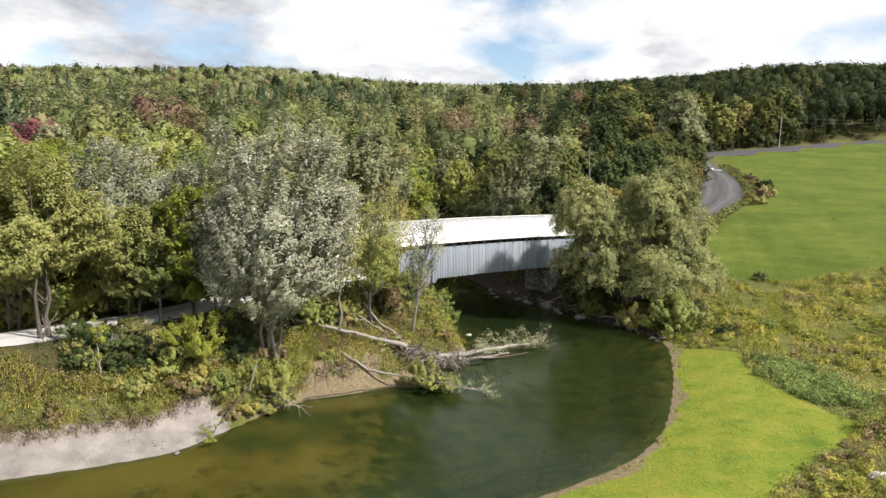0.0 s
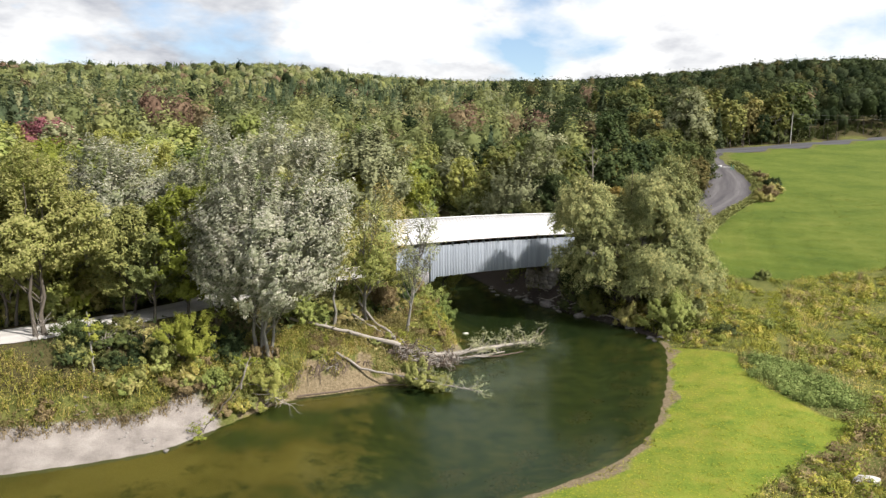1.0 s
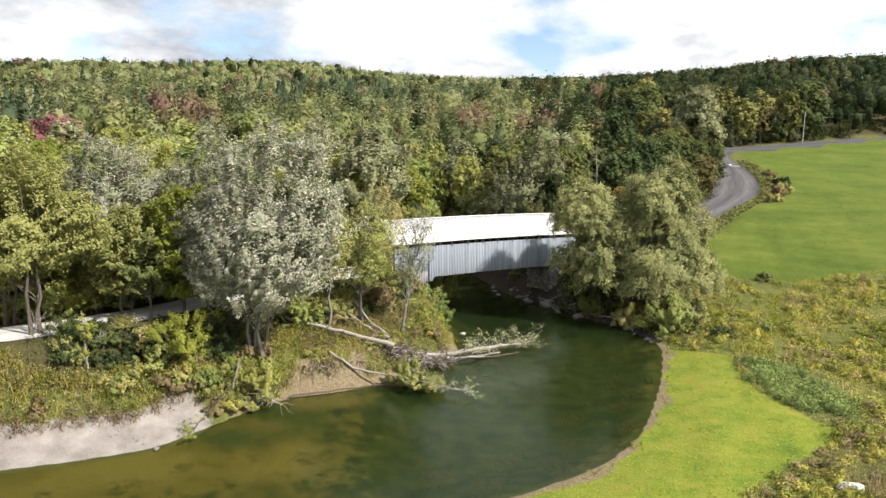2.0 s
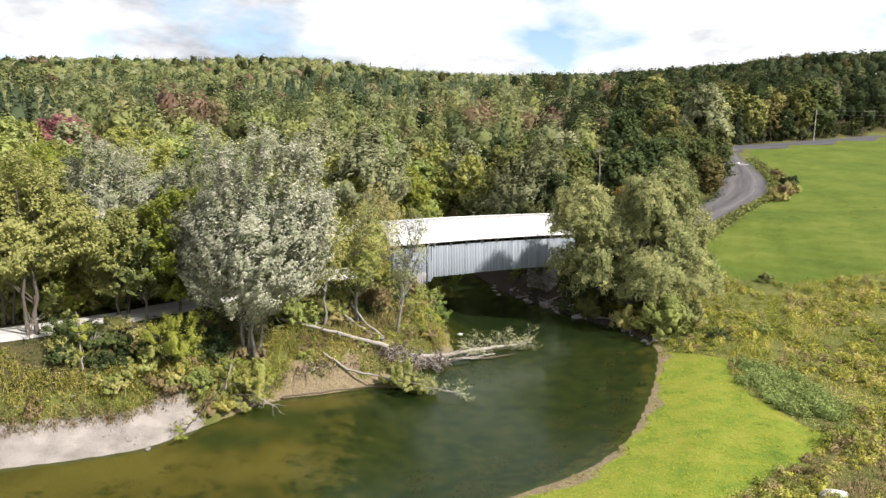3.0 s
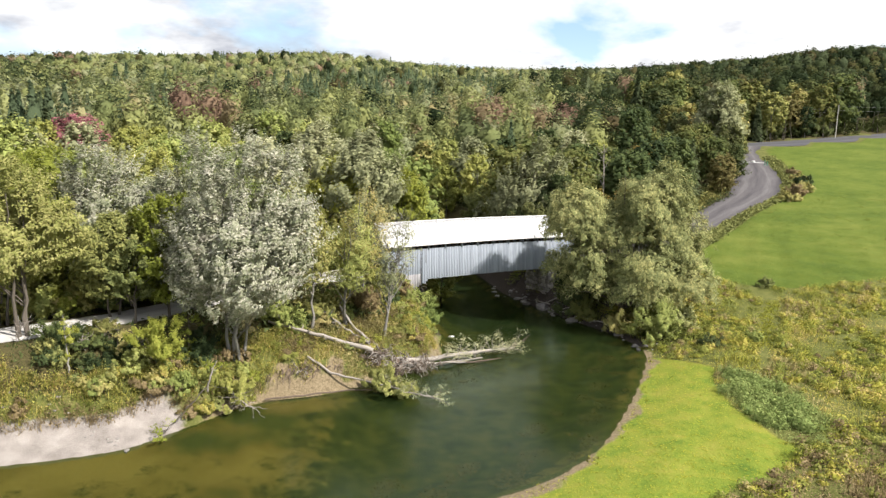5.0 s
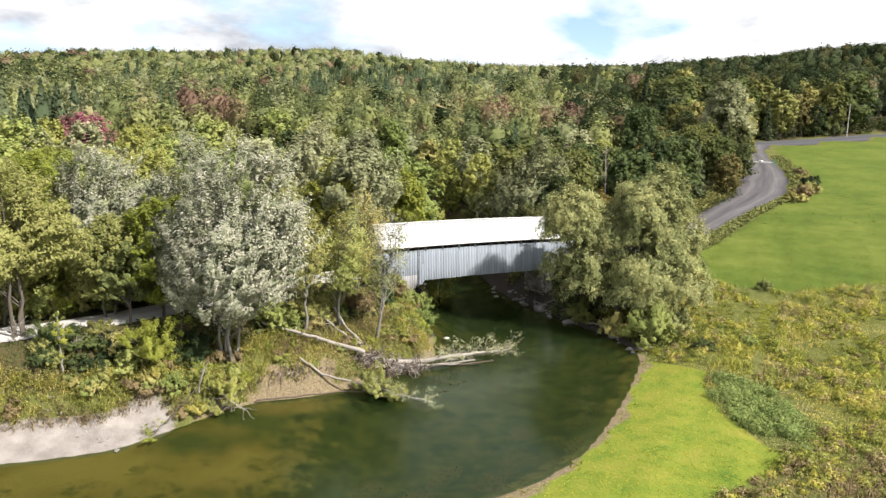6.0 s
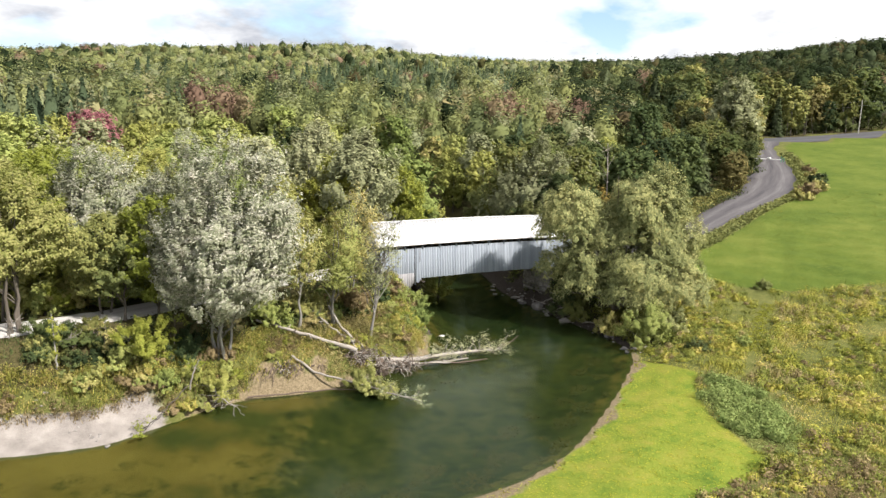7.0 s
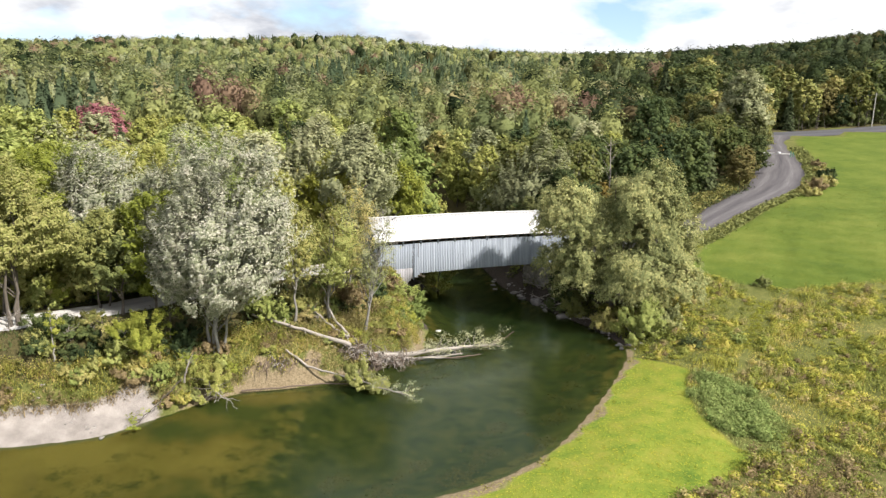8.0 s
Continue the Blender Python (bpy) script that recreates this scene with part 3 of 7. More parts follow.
RISE_FAR = [(0, 170, 13), (45, 175, 13.5), (-60, 160, 15), (-130, 180, 22), (60, 225, 23), (0, 280, 30), (-110, 300, 36), (-230, 290, 42), (80, 300, 33), (150, 340, 46), (20, 400, 52), (110, 430, 59), (190, 420, 69), (260, 400, 65), (-60, 440, 56), (-180, 430, 60), (-170, 560, 90), (-30, 560, 75), (-300, 480, 77), (80, 560, 71), (-350, 380, 62), (300, 560, 84), (0, 900, 70), (-600, 700, 70), (600, 700, 80), (0, -200, 4), (-300, 0, 12), (300, 0, 12), (700, 0, 20), (-700, 0, 20)]
KNOTS = np.array(RISE_RIGHT + RISE_LEFT + RISE_FAR, float)


def spline_fit(K):
    d = np.linalg.norm(K[:, None, :2] - K[None, :, :2], axis=2)
    A = np.where(d > 0, d, 0.0)
    n = len(K)
    M = np.zeros((n + 3, n + 3))
    M[:n, :n] = A - np.eye(n) * 1.5
    M[:n, n:] = np.column_stack([np.ones(n), K[:, 0], K[:, 1]])
    M[n:, :n] = M[:n, n:].T
    return np.linalg.solve(M, np.concatenate([K[:, 2], np.zeros(3)]))


COEF = spline_fit(KNOTS)


def inside(poly, x, y):
    r = np.zeros(x.shape, bool)
    for (x0, y0), (x1, y1) in zip(poly, np.roll(poly, -1, axis=0)):
        with np.errstate(divide="ignore", invalid="ignore"):
            r ^= ((y0 > y) != (y1 > y)) & (x < (x1 - x0) * (y - y0) / (y1 - y0) + x0)
    return r


def to_line(line, x, y, closed=False):
    """Distance to a polyline, and the height of the line there."""
    P = np.asarray(line, float)
    Q = np.roll(P, -1, axis=0)
    if not closed:
        P, Q = P[:-1], Q[:-1]
    best, hz = np.full(x.shape, 1e9), np.zeros(x.shape)
    for a, b in zip(P, Q):
        d = b[:2] - a[:2]
        t = np.clip(((x - a[0]) * d[0] + (y - a[1]) * d[1]) / max(d @ d, 1e-9), 0, 1)
        r = np.hypot(x - a[0] - t * d[0], y - a[1] - t * d[1])
        hit = r < best
        best = np.where(hit, r, best)
        if len(a) > 2:
            hz = np.where(hit, a[2] + t * (b[2] - a[2]), hz)
    return best, hz


def step(a, b, v):
    t = np.clip((v - a) / (b - a), 0, 1)
    return t * t * (3 - 2 * t)


LAWN = np.array([(24.6, 73.5), (27.2, 71.0), (30.4, 67.0), (29.2, 62.0), (29.3, 56), (31, 51), (32, 49), (29, 45), (25, 42), (20, 37), (10, 30), (0, 28), (0, 34), (6.6, 38), (13.1, 43), (19.4, 54), (23.7, 68)], float)
FIELD = np.array([(35.5, 101.5), (37, 99.5), (41, 96), (45, 94.6), (51, 94.6), (61, 97.5), (75, 101), (100, 104), (160, 100), (320, 90), (340, 350), (230, 310), (165, 278), (130, 259), (108, 248.5), (92, 240), (87, 228), (84, 215), (82, 200), (80, 185), (75, 170), (66, 155), (57, 141), (48, 126), (40, 113)], float)
OPEN = np.array([(24, 70), (22.5, 84), (20, 90), (24, 100), (30, 109), (38, 121), (47, 142), (57, 160), (65, 176), (70, 195), (74, 222), (77, 241), (60, 246), (30, 256), (30, 268), (60, 258), (84, 254), (108, 261.2), (130, 272.4), (165, 291.2), (230, 325), (330, 368), (500, 300), (500, -200), (-400, -200), (-400, -60), (-90, 12), (-60, 28), (-38, 39), (-24, 54), (-16, 74), (-9, 80), (-3, 91), (-4, 104), (-8, 118), (-16, 131), (-34, 153), (-12, 153), (0, 130), (6, 115), (10, 104), (18, 92), (22, 84)], float)

WEST = np.array([(-200, -50), (-40, 26), (-10, 42), (2, 55), (12, 72), (8, 80), (4, 90), (3, 105), (-4, 120), (-20, 150), (-200, 150)], float)


def lie(x, y):
    """Height of the ground and the distance to the water's edge (minus: in the river)."""
    x, y = np.asarray(x, float), np.asarray(y, float)
    z = COEF[-3] + COEF[-2] * x + COEF[-1] * y
    for (kx, ky, _), c in zip(KNOTS, COEF):
        z = z + c * np.hypot(x - kx, y - ky)
    far = np.hypot(x, y)
    z = z * (1 - step(900, 1600, far)) + 60 * step(900, 1600, far)
    z = np.maximum(z, 0.5)
    # small unevenness
    z = z + 0.12 * np.sin(x * 0.9 + 0.4 * y) * np.sin(y * 0.7 - 0.3 * x) + 0.06 * np.sin(2.3 * x + 1.1 * y) * np.cos(1.9 * y)
    for line, half in ((ROAD, 4.4), (ROAD_LEFT, 2.6), (MAIN, 5.0)):
        d, h = to_line(line, x, y)
        z = z + (h - 0.12 - z) * (1 - step(half + 0.4, half + 4.5, d))
    off = y - np.interp(x, MAIN[:, 0], MAIN[:, 1])
    near_main = (1 - step(5.0, 9.0, np.abs(off))) * step(20, 40, x) * step(340, 320, x)
    z = z + near_main * (np.interp(x, MAIN[:, 0], MAIN[:, 2]) - 0.15 + 0.2 * np.clip(off, -6, 6) - z)
    d, _ = to_line(RIVER, x, y, True)
    d = np.where(inside(RIVER, x, y), -d, d)
    left = np.where(inside(WEST, x, y), 1.0, 0.0)
    beach = left * step(9, 5, np.hypot((x + 24) * 0.5, y - 43)) * step(-13.5, -16, x)
    slope = np.where(left > 0, 0.75 * (1 - beach) + 0.24 * beach, 0.10 + 0.30 * step(78, 84, y))
    d0 = np.where(left > 0, 0.4 + 2.4 * beach, 0.5)
    d1 = np.where(left > 0, 4.2 + 2.6 * beach, 9.0 - 2.0 * step(78, 84, y))
    bank = np.clip(d, 0, None) * slope
    land = bank + (z - bank) * step(d0, d1, d)
    shallow = step(2, -10, x) * step(62, 50, y) * 1.0
    depth = np.minimum(np.clip(-d, 0, None) * (0.30 - 0.17 * shallow), 1.9 - 0.9 * shallow) + 0.02
    return np.where(d > 0, land, -depth), d, beach, left


def gz(x, y):
    return float(lie(np.array([x]), np.array([y]))[0][0])


def spaced(lo, hi, a, b, fine, grow):
    """Grid lines: fine between a and b, wider and wider outside."""
    mid = list(np.arange(a, b + 1e-6, fine))
    s, v = fine, a
    while v > lo:
        s *= grow
        v -= s
        mid.insert(0, v)
    s, v = fine, b
    while v < hi:
        s *= grow
        v += s
        mid.append(v)
    return np.array(mid)


gx, gy = spaced(-3000, 3000, -40, 60, 0.7, 1.08), spaced(-1500, 3500, 28, 110, 0.7, 1.07)
X, Y = np.meshgrid(gx, gy)
Z, DW, BEACH, LEFTSIDE = lie(X.ravel(), Y.ravel())
V = np.column_stack([X.ravel(), Y.ravel(), Z])
nx, ny = len(gx), len(gy)
I = (np.arange(ny - 1)[:, None] * nx + np.arange(nx - 1)[None, :]).ravel()
ground = mk("ground", V, np.column_stack([I, I + 1, I + nx + 1, I + nx]), M_GROUND, None, True)
tagged(ground, "uneven valley ground with turf, weeds, sandy beach and river bed", "ground", "", "structure")
xr, yr = X.ravel(), Y.ravel()


def edge_mask(poly, soft):
    d, _ = to_line(poly, xr, yr, True)
    s = np.where(inside(poly, xr, yr), d, -d)
    return step(-soft, soft, s)


zones = {
    "lawn": edge_mask(LAWN, 1.0) * step(-0.3, 0.8, DW),
    "field": edge_mask(FIELD, 1.2),
    # west terrace gets the dark floor colour in place of tree shade
    "forest_shade": np.maximum(1 - edge_mask(OPEN, 2.5), LEFTSIDE * step(4.6, 6.4, DW) * step(2, -4, xr) * (1 - 0.8 * step(-16, -12, xr) * step(70, 62, yr))),
    "sand": BEACH * step(-1.5, 0.2, DW) * step(4.6, 3.4, DW),
    "mud": np.maximum(0.72 * step(-0.5, 0.1, DW) * step(1.7, 0.3, DW + 0.45 * np.sin(0.42 * yr) + 0.3 * np.sin(1.3 * yr + 1)), LEFTSIDE * (1 - BEACH) * step(-0.4, 0.1, DW) * step(3.4, 1.8, DW) * (0.75 + 0.35 * np.sin(2.3 * xr + yr)) * step(-12, -10.5, xr) * step(-4.5, -6, xr)) * step(80, 74, yr),
    # stony bank by the willow; its dark colour also stands in for shade
    "shingle": step(-0.8, 0.2, DW) * step(7.0, 5.0, DW) * step(74, 79, yr) * step(130, 120, yr),
    "bed": step(0.2, -1.6, DW),
    "shoal": step(0.0, -1.5, DW) * step(5, -9, xr) * step(60, 49, yr) * 0.64 + step(0.3, -0.5, DW) * step(-3.2, -1.2, DW) * 0.5,
}
for name, values in zones.items():
    ground.data.attributes.new(name, "FLOAT", "POINT").data.foreach_set("value", np.clip(values, 0, 1).astype(np.float32))

wx0, wx1, wy0, wy1 = -120, 60, -20, 160
water = mk("water", [(wx0, wy0, 0), (wx1, wy0, 0), (wx1, wy1, 0), (wx0, wy1, 0)], [(0, 1, 2, 3)], M_WATER)
tagged(water, "calm murky green river water reflecting the sky", "river", "", "structure")


def ribbon(name, line, half, mat, label, lift=0.03, lean=0.0):
    P = np.asarray(line, float)
    T = unit(np.gradient(P[:, :2], axis=0))
    S = np.column_stack([T[:, 1], -T[:, 0]])
    u = np.linspace(-1, 1, 9)
    rng = np.random.default_rng(5)
    wob = 1 + 0.08 * np.sin(np.arange(len(P)) * 0.9) + rng.normal(0, 0.03, len(P))
    V = np.zeros((len(P), 9, 3))
    for i, q in enumerate(u):
        h = np.asarray(half) * wob if abs(q) == 1 else np.asarray(half) * np.ones(len(P))
        V[:, i, :2] = P[:, :2] + S * (q * h)[:, None]
        V[:, i, 2] = P[:, 2] + lift + 0.06 * (1 - q * q) - 0.10 * (abs(q) == 1) - lean * q * np.asarray(half)
    I = (np.arange(len(P) - 1)[:, None] * 9 + np.arange(8)[None, :]).ravel()
    ob = mk(name, V.reshape(-1, 3), np.column_stack([I, I + 1, I + 10, I + 9]), mat, None, True)
    ob.data.attributes.new("across", "FLOAT", "POINT").data.foreach_set("value", np.tile(u, len(P)).astype(np.float32))
    run = np.concatenate([[0], np.cumsum(np.linalg.norm(np.diff(P[:, :2], axis=0), axis=1))])
    ob.data.attributes.new("run", "FLOAT", "POINT").data.foreach_set("value", np.repeat(run, 9).astype(np.float32))
    return tagged(ob, label, "road", "", "structure")


r0 = 32
half = 3.0 + 2.6 * np.exp(-((np.arange(len(ROAD)) - 85) / 16.0) ** 2) + 3.0 * step(112, 120, np.arange(len(ROAD)))
ribbon("road_east", ROAD[r0:], half[r0:], M_ROAD, "winding grey gravel road with wheel tracks climbing the slope")
ribbon("road_west", ROAD_LEFT, 2.5, M_ROAD_PALE, "pale gravel lane running under the trees")
ribbon("road_main", MAIN, 4.6, M_ASPHALT, "grey country road along the top of the field", 0.16, 0.18)

# ---------------------------------------------------------------- the covered bridge
# local axes: x along the bridge, y away from the near wall, z up
bridge = tagged(empty("covered_bridge", -1.65, 84.5, 0.0, 36.3), "long covered wooden bridge with weathered grey siding and pale metal roof", "bridge")
B0, B1, BW = -5.2, 24.6, 5.2            # ends and width
LOW, TOPB, EAVE, RIDGE = 5.42, 9.46, 10.0, 12.72


def camber(x):
    return 0.16 * math.sin(math.pi * min(1, max(0, (x - B0) / (B1 - B0)))) - 0.08


rngb = np.random.default_rng(11)
board_mesh = {}


def board(x, y, z0, z1, w, mat, name="board"):
    """One upright siding board; alike boards share a mesh and are scaled to length."""
    key = (mat.name, round(w, 2))
    if key not in board_mesh:
        Vb, Fb = boxes((-w / 2, -0.014, 0, w / 2, 0.014, 1))
        ob = mk(name, Vb, Fb, mat, bridge)
        board_mesh[key] = ob.data
    else:
        ob = new(name, board_mesh[key])
        ob.parent = bridge
    ob.location = (x, y, z0)
    ob.scale = (1, 1, z1 - z0)
    return ob


for side in (0.0, BW):
    out = -1 if side == 0 else 1
    x = B0
    while x < B1:
        c = camber(x)
        w = 0.25
        xm = x + w / 2
        if not (-0.45 < xm < -0.28):
            foot = LOW + c
            if xm < -0.28:
                foot = 6.15 + c
            elif xm < 0.3:
                foot = 4.9 + c
            elif xm < 0.45:
                foot = 5.2 + c
            if xm > B1 - 4.4:
                foot = 4.1
            push = out * (0.02 + 0.012 * rngb.uniform(0, 1)) + (out * -0.05 if xm < -0.28 else 0)
            board(xm, side + push, foot + rngb.uniform(-0.03, 0.03), TOPB + c + rngb.uniform(-0.02, 0.02), 0.249, M_SIDING)
            if xm < -0.28:
                low = 4.05 if xm < -1.3 else 4.05 + (xm + 1.3) * 1.0
                board(xm, side + push + out * 0.04, low + rngb.uniform(-0.05, 0.05), 6.2 + c, 0.249, M_SIDING_LOW)
        x += w
# structure inside: chords, lattice, posts, deck, tie beams
for y in (0.36, BW - 0.36):
    for z0, z1 in ((5.55, 5.85), (6.6, 6.85), (8.6, 8.85), (9.2, 9.45)):
        mk("chord", *boxes((B0, y - 0.09, z0, B1, y + 0.09, z1)), M_TIMBER, bridge)
    for i in range(24):
        x = B0 + 0.6 + i * 1.2
        for s in (-1, 1):
            a, b = (x - s * 1.9, y + s * 0.04, 5.6), (x + s * 1.9, y + s * 0.04, 9.8)
            if min(a[0], b[0]) > B0 and max(a[0], b[0]) < B1:
                mk("lattice_plank", *tube([a, b], [0.10, 0.10], 4), M_TIMBER, bridge)
for i in range(12):
    x = B0 + 0.9 + i * 2.5
    if x < B1:
        for y in (-0.02, BW + 0.02):
            mk("post", *boxes((x - 0.11, y - 0.06, 9.3 + camber(x), x + 0.11, y + 0.06, 10.08 + camber(x))), M_SIDING, bridge)
        mk("tie_beam", *boxes((x - 0.1, 0.1, 9.85, x + 0.1, BW - 0.1, 10.05)), M_TIMBER, bridge)
mk("deck", *boxes((B0 - 0.3, 0.25, 5.95, B1 + 0.3, BW - 0.25, 6.3)), M_TIMBER, bridge, False, "dark plank deck")
for i in range(15):
    x = B0 + 0.5 + i * 2.0
    mk("floor_beam", *boxes((x - 0.12, 0.0, 5.6, x + 0.12, BW, 5.95)), M_TIMBER, bridge)

# roof: two thin curved slopes, ribs, ridge cap, fascia
R0, R1, OVER = B0 - 0.55, B1 + 0.55, 0.42
xs = np.linspace(R0, R1, 25)
cz = np.array([camber(v) for v in xs])


def slope(y0, z0, y1, z1, thick, name, mat, label):
    V, F = [], []
    for x, c in zip(xs, cz):
        V += [(x, y0, z0 + c), (x, y1, z1 + c), (x, y1, z1 + c - thick), (x, y0, z0 + c - thick)]
    for i in range(len(xs) - 1):
        a, b = 4 * i, 4 * i + 4
        for j in range(4):
            F.append((a + j, b + j, b + (j + 1) % 4, a + (j + 1) % 4))
    F += [(0, 1, 2, 3), (4 * len(xs) - 1, 4 * len(xs) - 2, 4 * len(xs) - 3, 4 * len(xs) - 4)]
    return mk(name, V, F, mat, bridge, False, label)


near_slope = slope(-OVER, EAVE, BW / 2, RIDGE, 0.07, "roof_slope", M_ROOF, "pale galvanised sheet metal roof slope")
far_slope = slope(BW + OVER, EAVE, BW / 2 + 0.004, RIDGE, 0.07, "roof_slope", M_ROOF, "pale galvanised sheet metal roof slope")
rib_mesh = None
steps = int((R1 - R0) / 0.55)
for i in range(steps + 1):
    x = R0 + 0.02 + i * (R1 - R0 - 0.04) / steps
    for s in (0, 1):
        ya, yb = (-OVER - 0.01, BW / 2) if s == 0 else (BW + OVER + 0.01, BW / 2)
        if rib_mesh is None or s == 1:
            V = [(-0.022, ya, EAVE - 0.01), (0.022, ya, EAVE - 0.01), (0.022, yb, RIDGE - 0.01), (-0.022, yb, RIDGE - 0.01), (-0.014, ya, EAVE + 0.022), (0.014, ya, EAVE + 0.022), (0.014, yb, RIDGE + 0.022), (-0.014, yb, RIDGE + 0.022)]
            ob = mk("roof_rib", V, boxes((0, 0, 0, 1, 1, 1))[1], M_SEAM_SHADE, near_slope if s == 0 else far_slope)
            if s == 0:
                rib_mesh = ob.data
        else:
            ob = new("roof_rib", rib_mesh)
            ob.parent = near_slope
        ob.location = (x, 0, camber(x))
mk("ridge_cap", *tube([(x, BW / 2, RIDGE + c + 0.03) for x, c in zip(xs, cz)], [0.09] * len(xs), 6), M_ROOF, bridge, True)
for y in (-OVER + 0.03, BW + OVER - 0.03):
    V = []
    for x, c in zip(xs, cz):
        V += [(x, y - 0.02, EAVE - 0.13 + c), (x, y + 0.02, EAVE - 0.13 + c), (x, y + 0.02, EAVE - 0.075 + c), (x, y - 0.02, EAVE - 0.075 + c)]
    F = [(4 * i + j, 4 * i + 4 + j, 4 * i + 4 + (j + 1) % 4, 4 * i + (j + 1) % 4) for i in range(len(xs) - 1) for j in range(4)]
    mk("fascia", V, F, M_TIMBER, bridge)
# gable ends over the portals
for xe in (B0 - 0.3, B1 + 0.3):
    c = camber(xe)
    for j in range(21):
        y = 0.1 + j * (BW - 0.2) / 20
        topz = EAVE + (RIDGE - EAVE) * (1 - abs(y - BW / 2) / (BW / 2 + OVER)) - 0.12 + c
        bot = 9.9 + c if 0.6 < y < BW - 0.6 else 6.3
        mk("gable_board", *boxes((xe - 0.015, y - 0.12, bot, xe + 0.015, y + 0.12, topz)), M_SIDING, bridge)
# bracing at the slot where the wall is strengthened, and the angled foot
mk("brace", *boxes((-0.34, -0.06, 4.6, -0.26, 0.05, 9.6)), M_SIDING, bridge)
# dark strip laid over the boards in place of a thin shaded gap
mk("slot_board", *boxes((0.30, -0.075, 7.6, 0.36, -0.04, 9.6)), M_TIMBER, bridge)


def abutment(name, x0, x1, y0, y1, z0, z1, label):
    ob = tagged(new(name), label, "abutment", "", "structure")
    ob.matrix_basis = bridge.matrix_basis.copy()
    mk("core", *boxes((x0 + 0.2, y0 + 0.2, z0, x1 - 0.2, y1 - 0.2, z1 - 0.05)), M_STONE, ob)
    rng = np.random.default_rng(int(abs(x0) * 10) + 3)
    shared = []
    for q in range(6):
        Vs, Fs = boxes((-0.46, -0.22, -0.27, 0.46, 0.22, 0.27))
        Vs = Vs + rng.normal(0, 0.035, Vs.shape)
        shared.append((Vs, Fs))
    meshes = [None] * 6
    nz = int((z1 - z0) / 0.58)
    spots = []
    for iz in range(nz):
        z = z0 + 0.29 + iz * 0.58
        for ix in range(int((x1 - x0) / 0.97)):
            spots.append((x0 + 0.5 + ix * 0.97 + 0.25 * (iz % 2), y0 + 0.1, z, 0))
        for iy in range(int((y1 - y0) / 0.97)):
            for xe in (x0 + 0.1, x1 - 0.1):
                spots.append((xe, y0 + 0.6 + iy * 0.97 + 0.2 * (iz % 2), z, 90))
    for x, y, z, a in spots:
        q = int(rng.integers(6))
        if meshes[q] is None:
            s = mk("stone", *shared[q], M_STONE, ob)
            meshes[q] = s.data
        else:
            s = new("stone", meshes[q])
            s.parent = ob
        s.matrix_basis = pose(x, y, z, 0, 0, a + rng.uniform(-2, 2))
    return ob


abutment("abutment_west", -6.4, -1.0, 0.35, 5.4, 0.2, 5.4, "rough stone abutment under the bridge end")
abutment("abutment_east", 20.4, 26.4, -0.6, 5.8, 0.2, 5.4, "rough dark stone abutment under the bridge end")

# lane railing on the west approach
rail = tagged(empty("guard_rail", -10.6, 82.2, 6.3, 56.0), "low weathered wooden guard rail beside the lane", "railing")
for i in range(7):
    mk("post", *boxes((-i * 1.8 - 0.08, -0.08, -0.4, -i * 1.8 + 0.08, 0.08, 0.85)), M_POLE, rail)
for z in (0.45, 0.72):
    mk("rail", *boxes((-11.1, -0.13, z - 0.09, 0.3, -0.08, z + 0.09)), M_POLE, rail)

# ---------------------------------------------------------------- big trees near the river
WIND = (0.75, 0.0, 0.55)


def leaders(spec, base, seed, n):
    """Clumps round several upright leaders (x, y, height, radius) of one crown."""
    rng = np.random.default_rng(seed)
    out = []
    for lx, ly, h, r in spec:
        foot = min(base + 0.75 * abs(lx), 0.6 * h)
        for i in range(n):
            q = (i + rng.uniform(0.2, 0.8)) / n
            prof = math.sin(math.pi * min(0.95, 0.18 + 0.77 * q)) ** 0.75
            a, rr = i * 2.4 + lx, r * prof * rng.uniform(0.25, 0.95)
            out.append((lx + 0.9 * q + rr * math.cos(a), ly + rr * math.sin(a), foot + (h - foot) * q, rng.uniform(0.55, 1.1), rng.uniform(0.6, 0.95)))
    return out


def poplar(name, x, y, h, r, base, seed, clumps=34, leaves=15000, size=0.26, trunks=4, lean=(1.0, 0), leaf=None, label="tall silver poplar with wind-turned pale leaves and grey trunks", stems=()):
    return tree(name, x, y, gz(x, y), h, r, base, clumps, leaves, size, leaf or M_POPLAR, M_BARK_PALE, seed, label, "tree", "column", trunks, 0.14, lean, WIND, 16, 2.2, 0.0, (0.13, 0.24), 0.3, leaders(stems, base, seed + 100, 44))


poplar("silver_poplar", -14.1, 55.6, 18.6, 4.6, 3.6, 21, 12, 66000, 0.148, 5, stems=((-4.6, 0.2, 13.2, 2.6), (-2.2, -0.6, 16.4, 2.9), (0.6, 0.2, 20.0, 3.1), (3.2, 0.4, 18.6, 3.0), (5.0, -0.3, 14.0, 2.4), (0.8, -2.2, 12.6, 2.8), (-2.6, -1.8, 11.0, 2.4), (3.2, -1.4, 11.6, 2.4)))
poplar("silver_poplar", -20.5, 61.0, 15.5, 3.6, 2.4, 22, 12, 36000, 0.14, 3, stems=((-3.2, 0, 13.0, 2.4), (-0.6, 0.4, 16.4, 2.7), (1.8, -0.4, 14.6, 2.4), (-1.0, -1.6, 9.6, 2.8)))
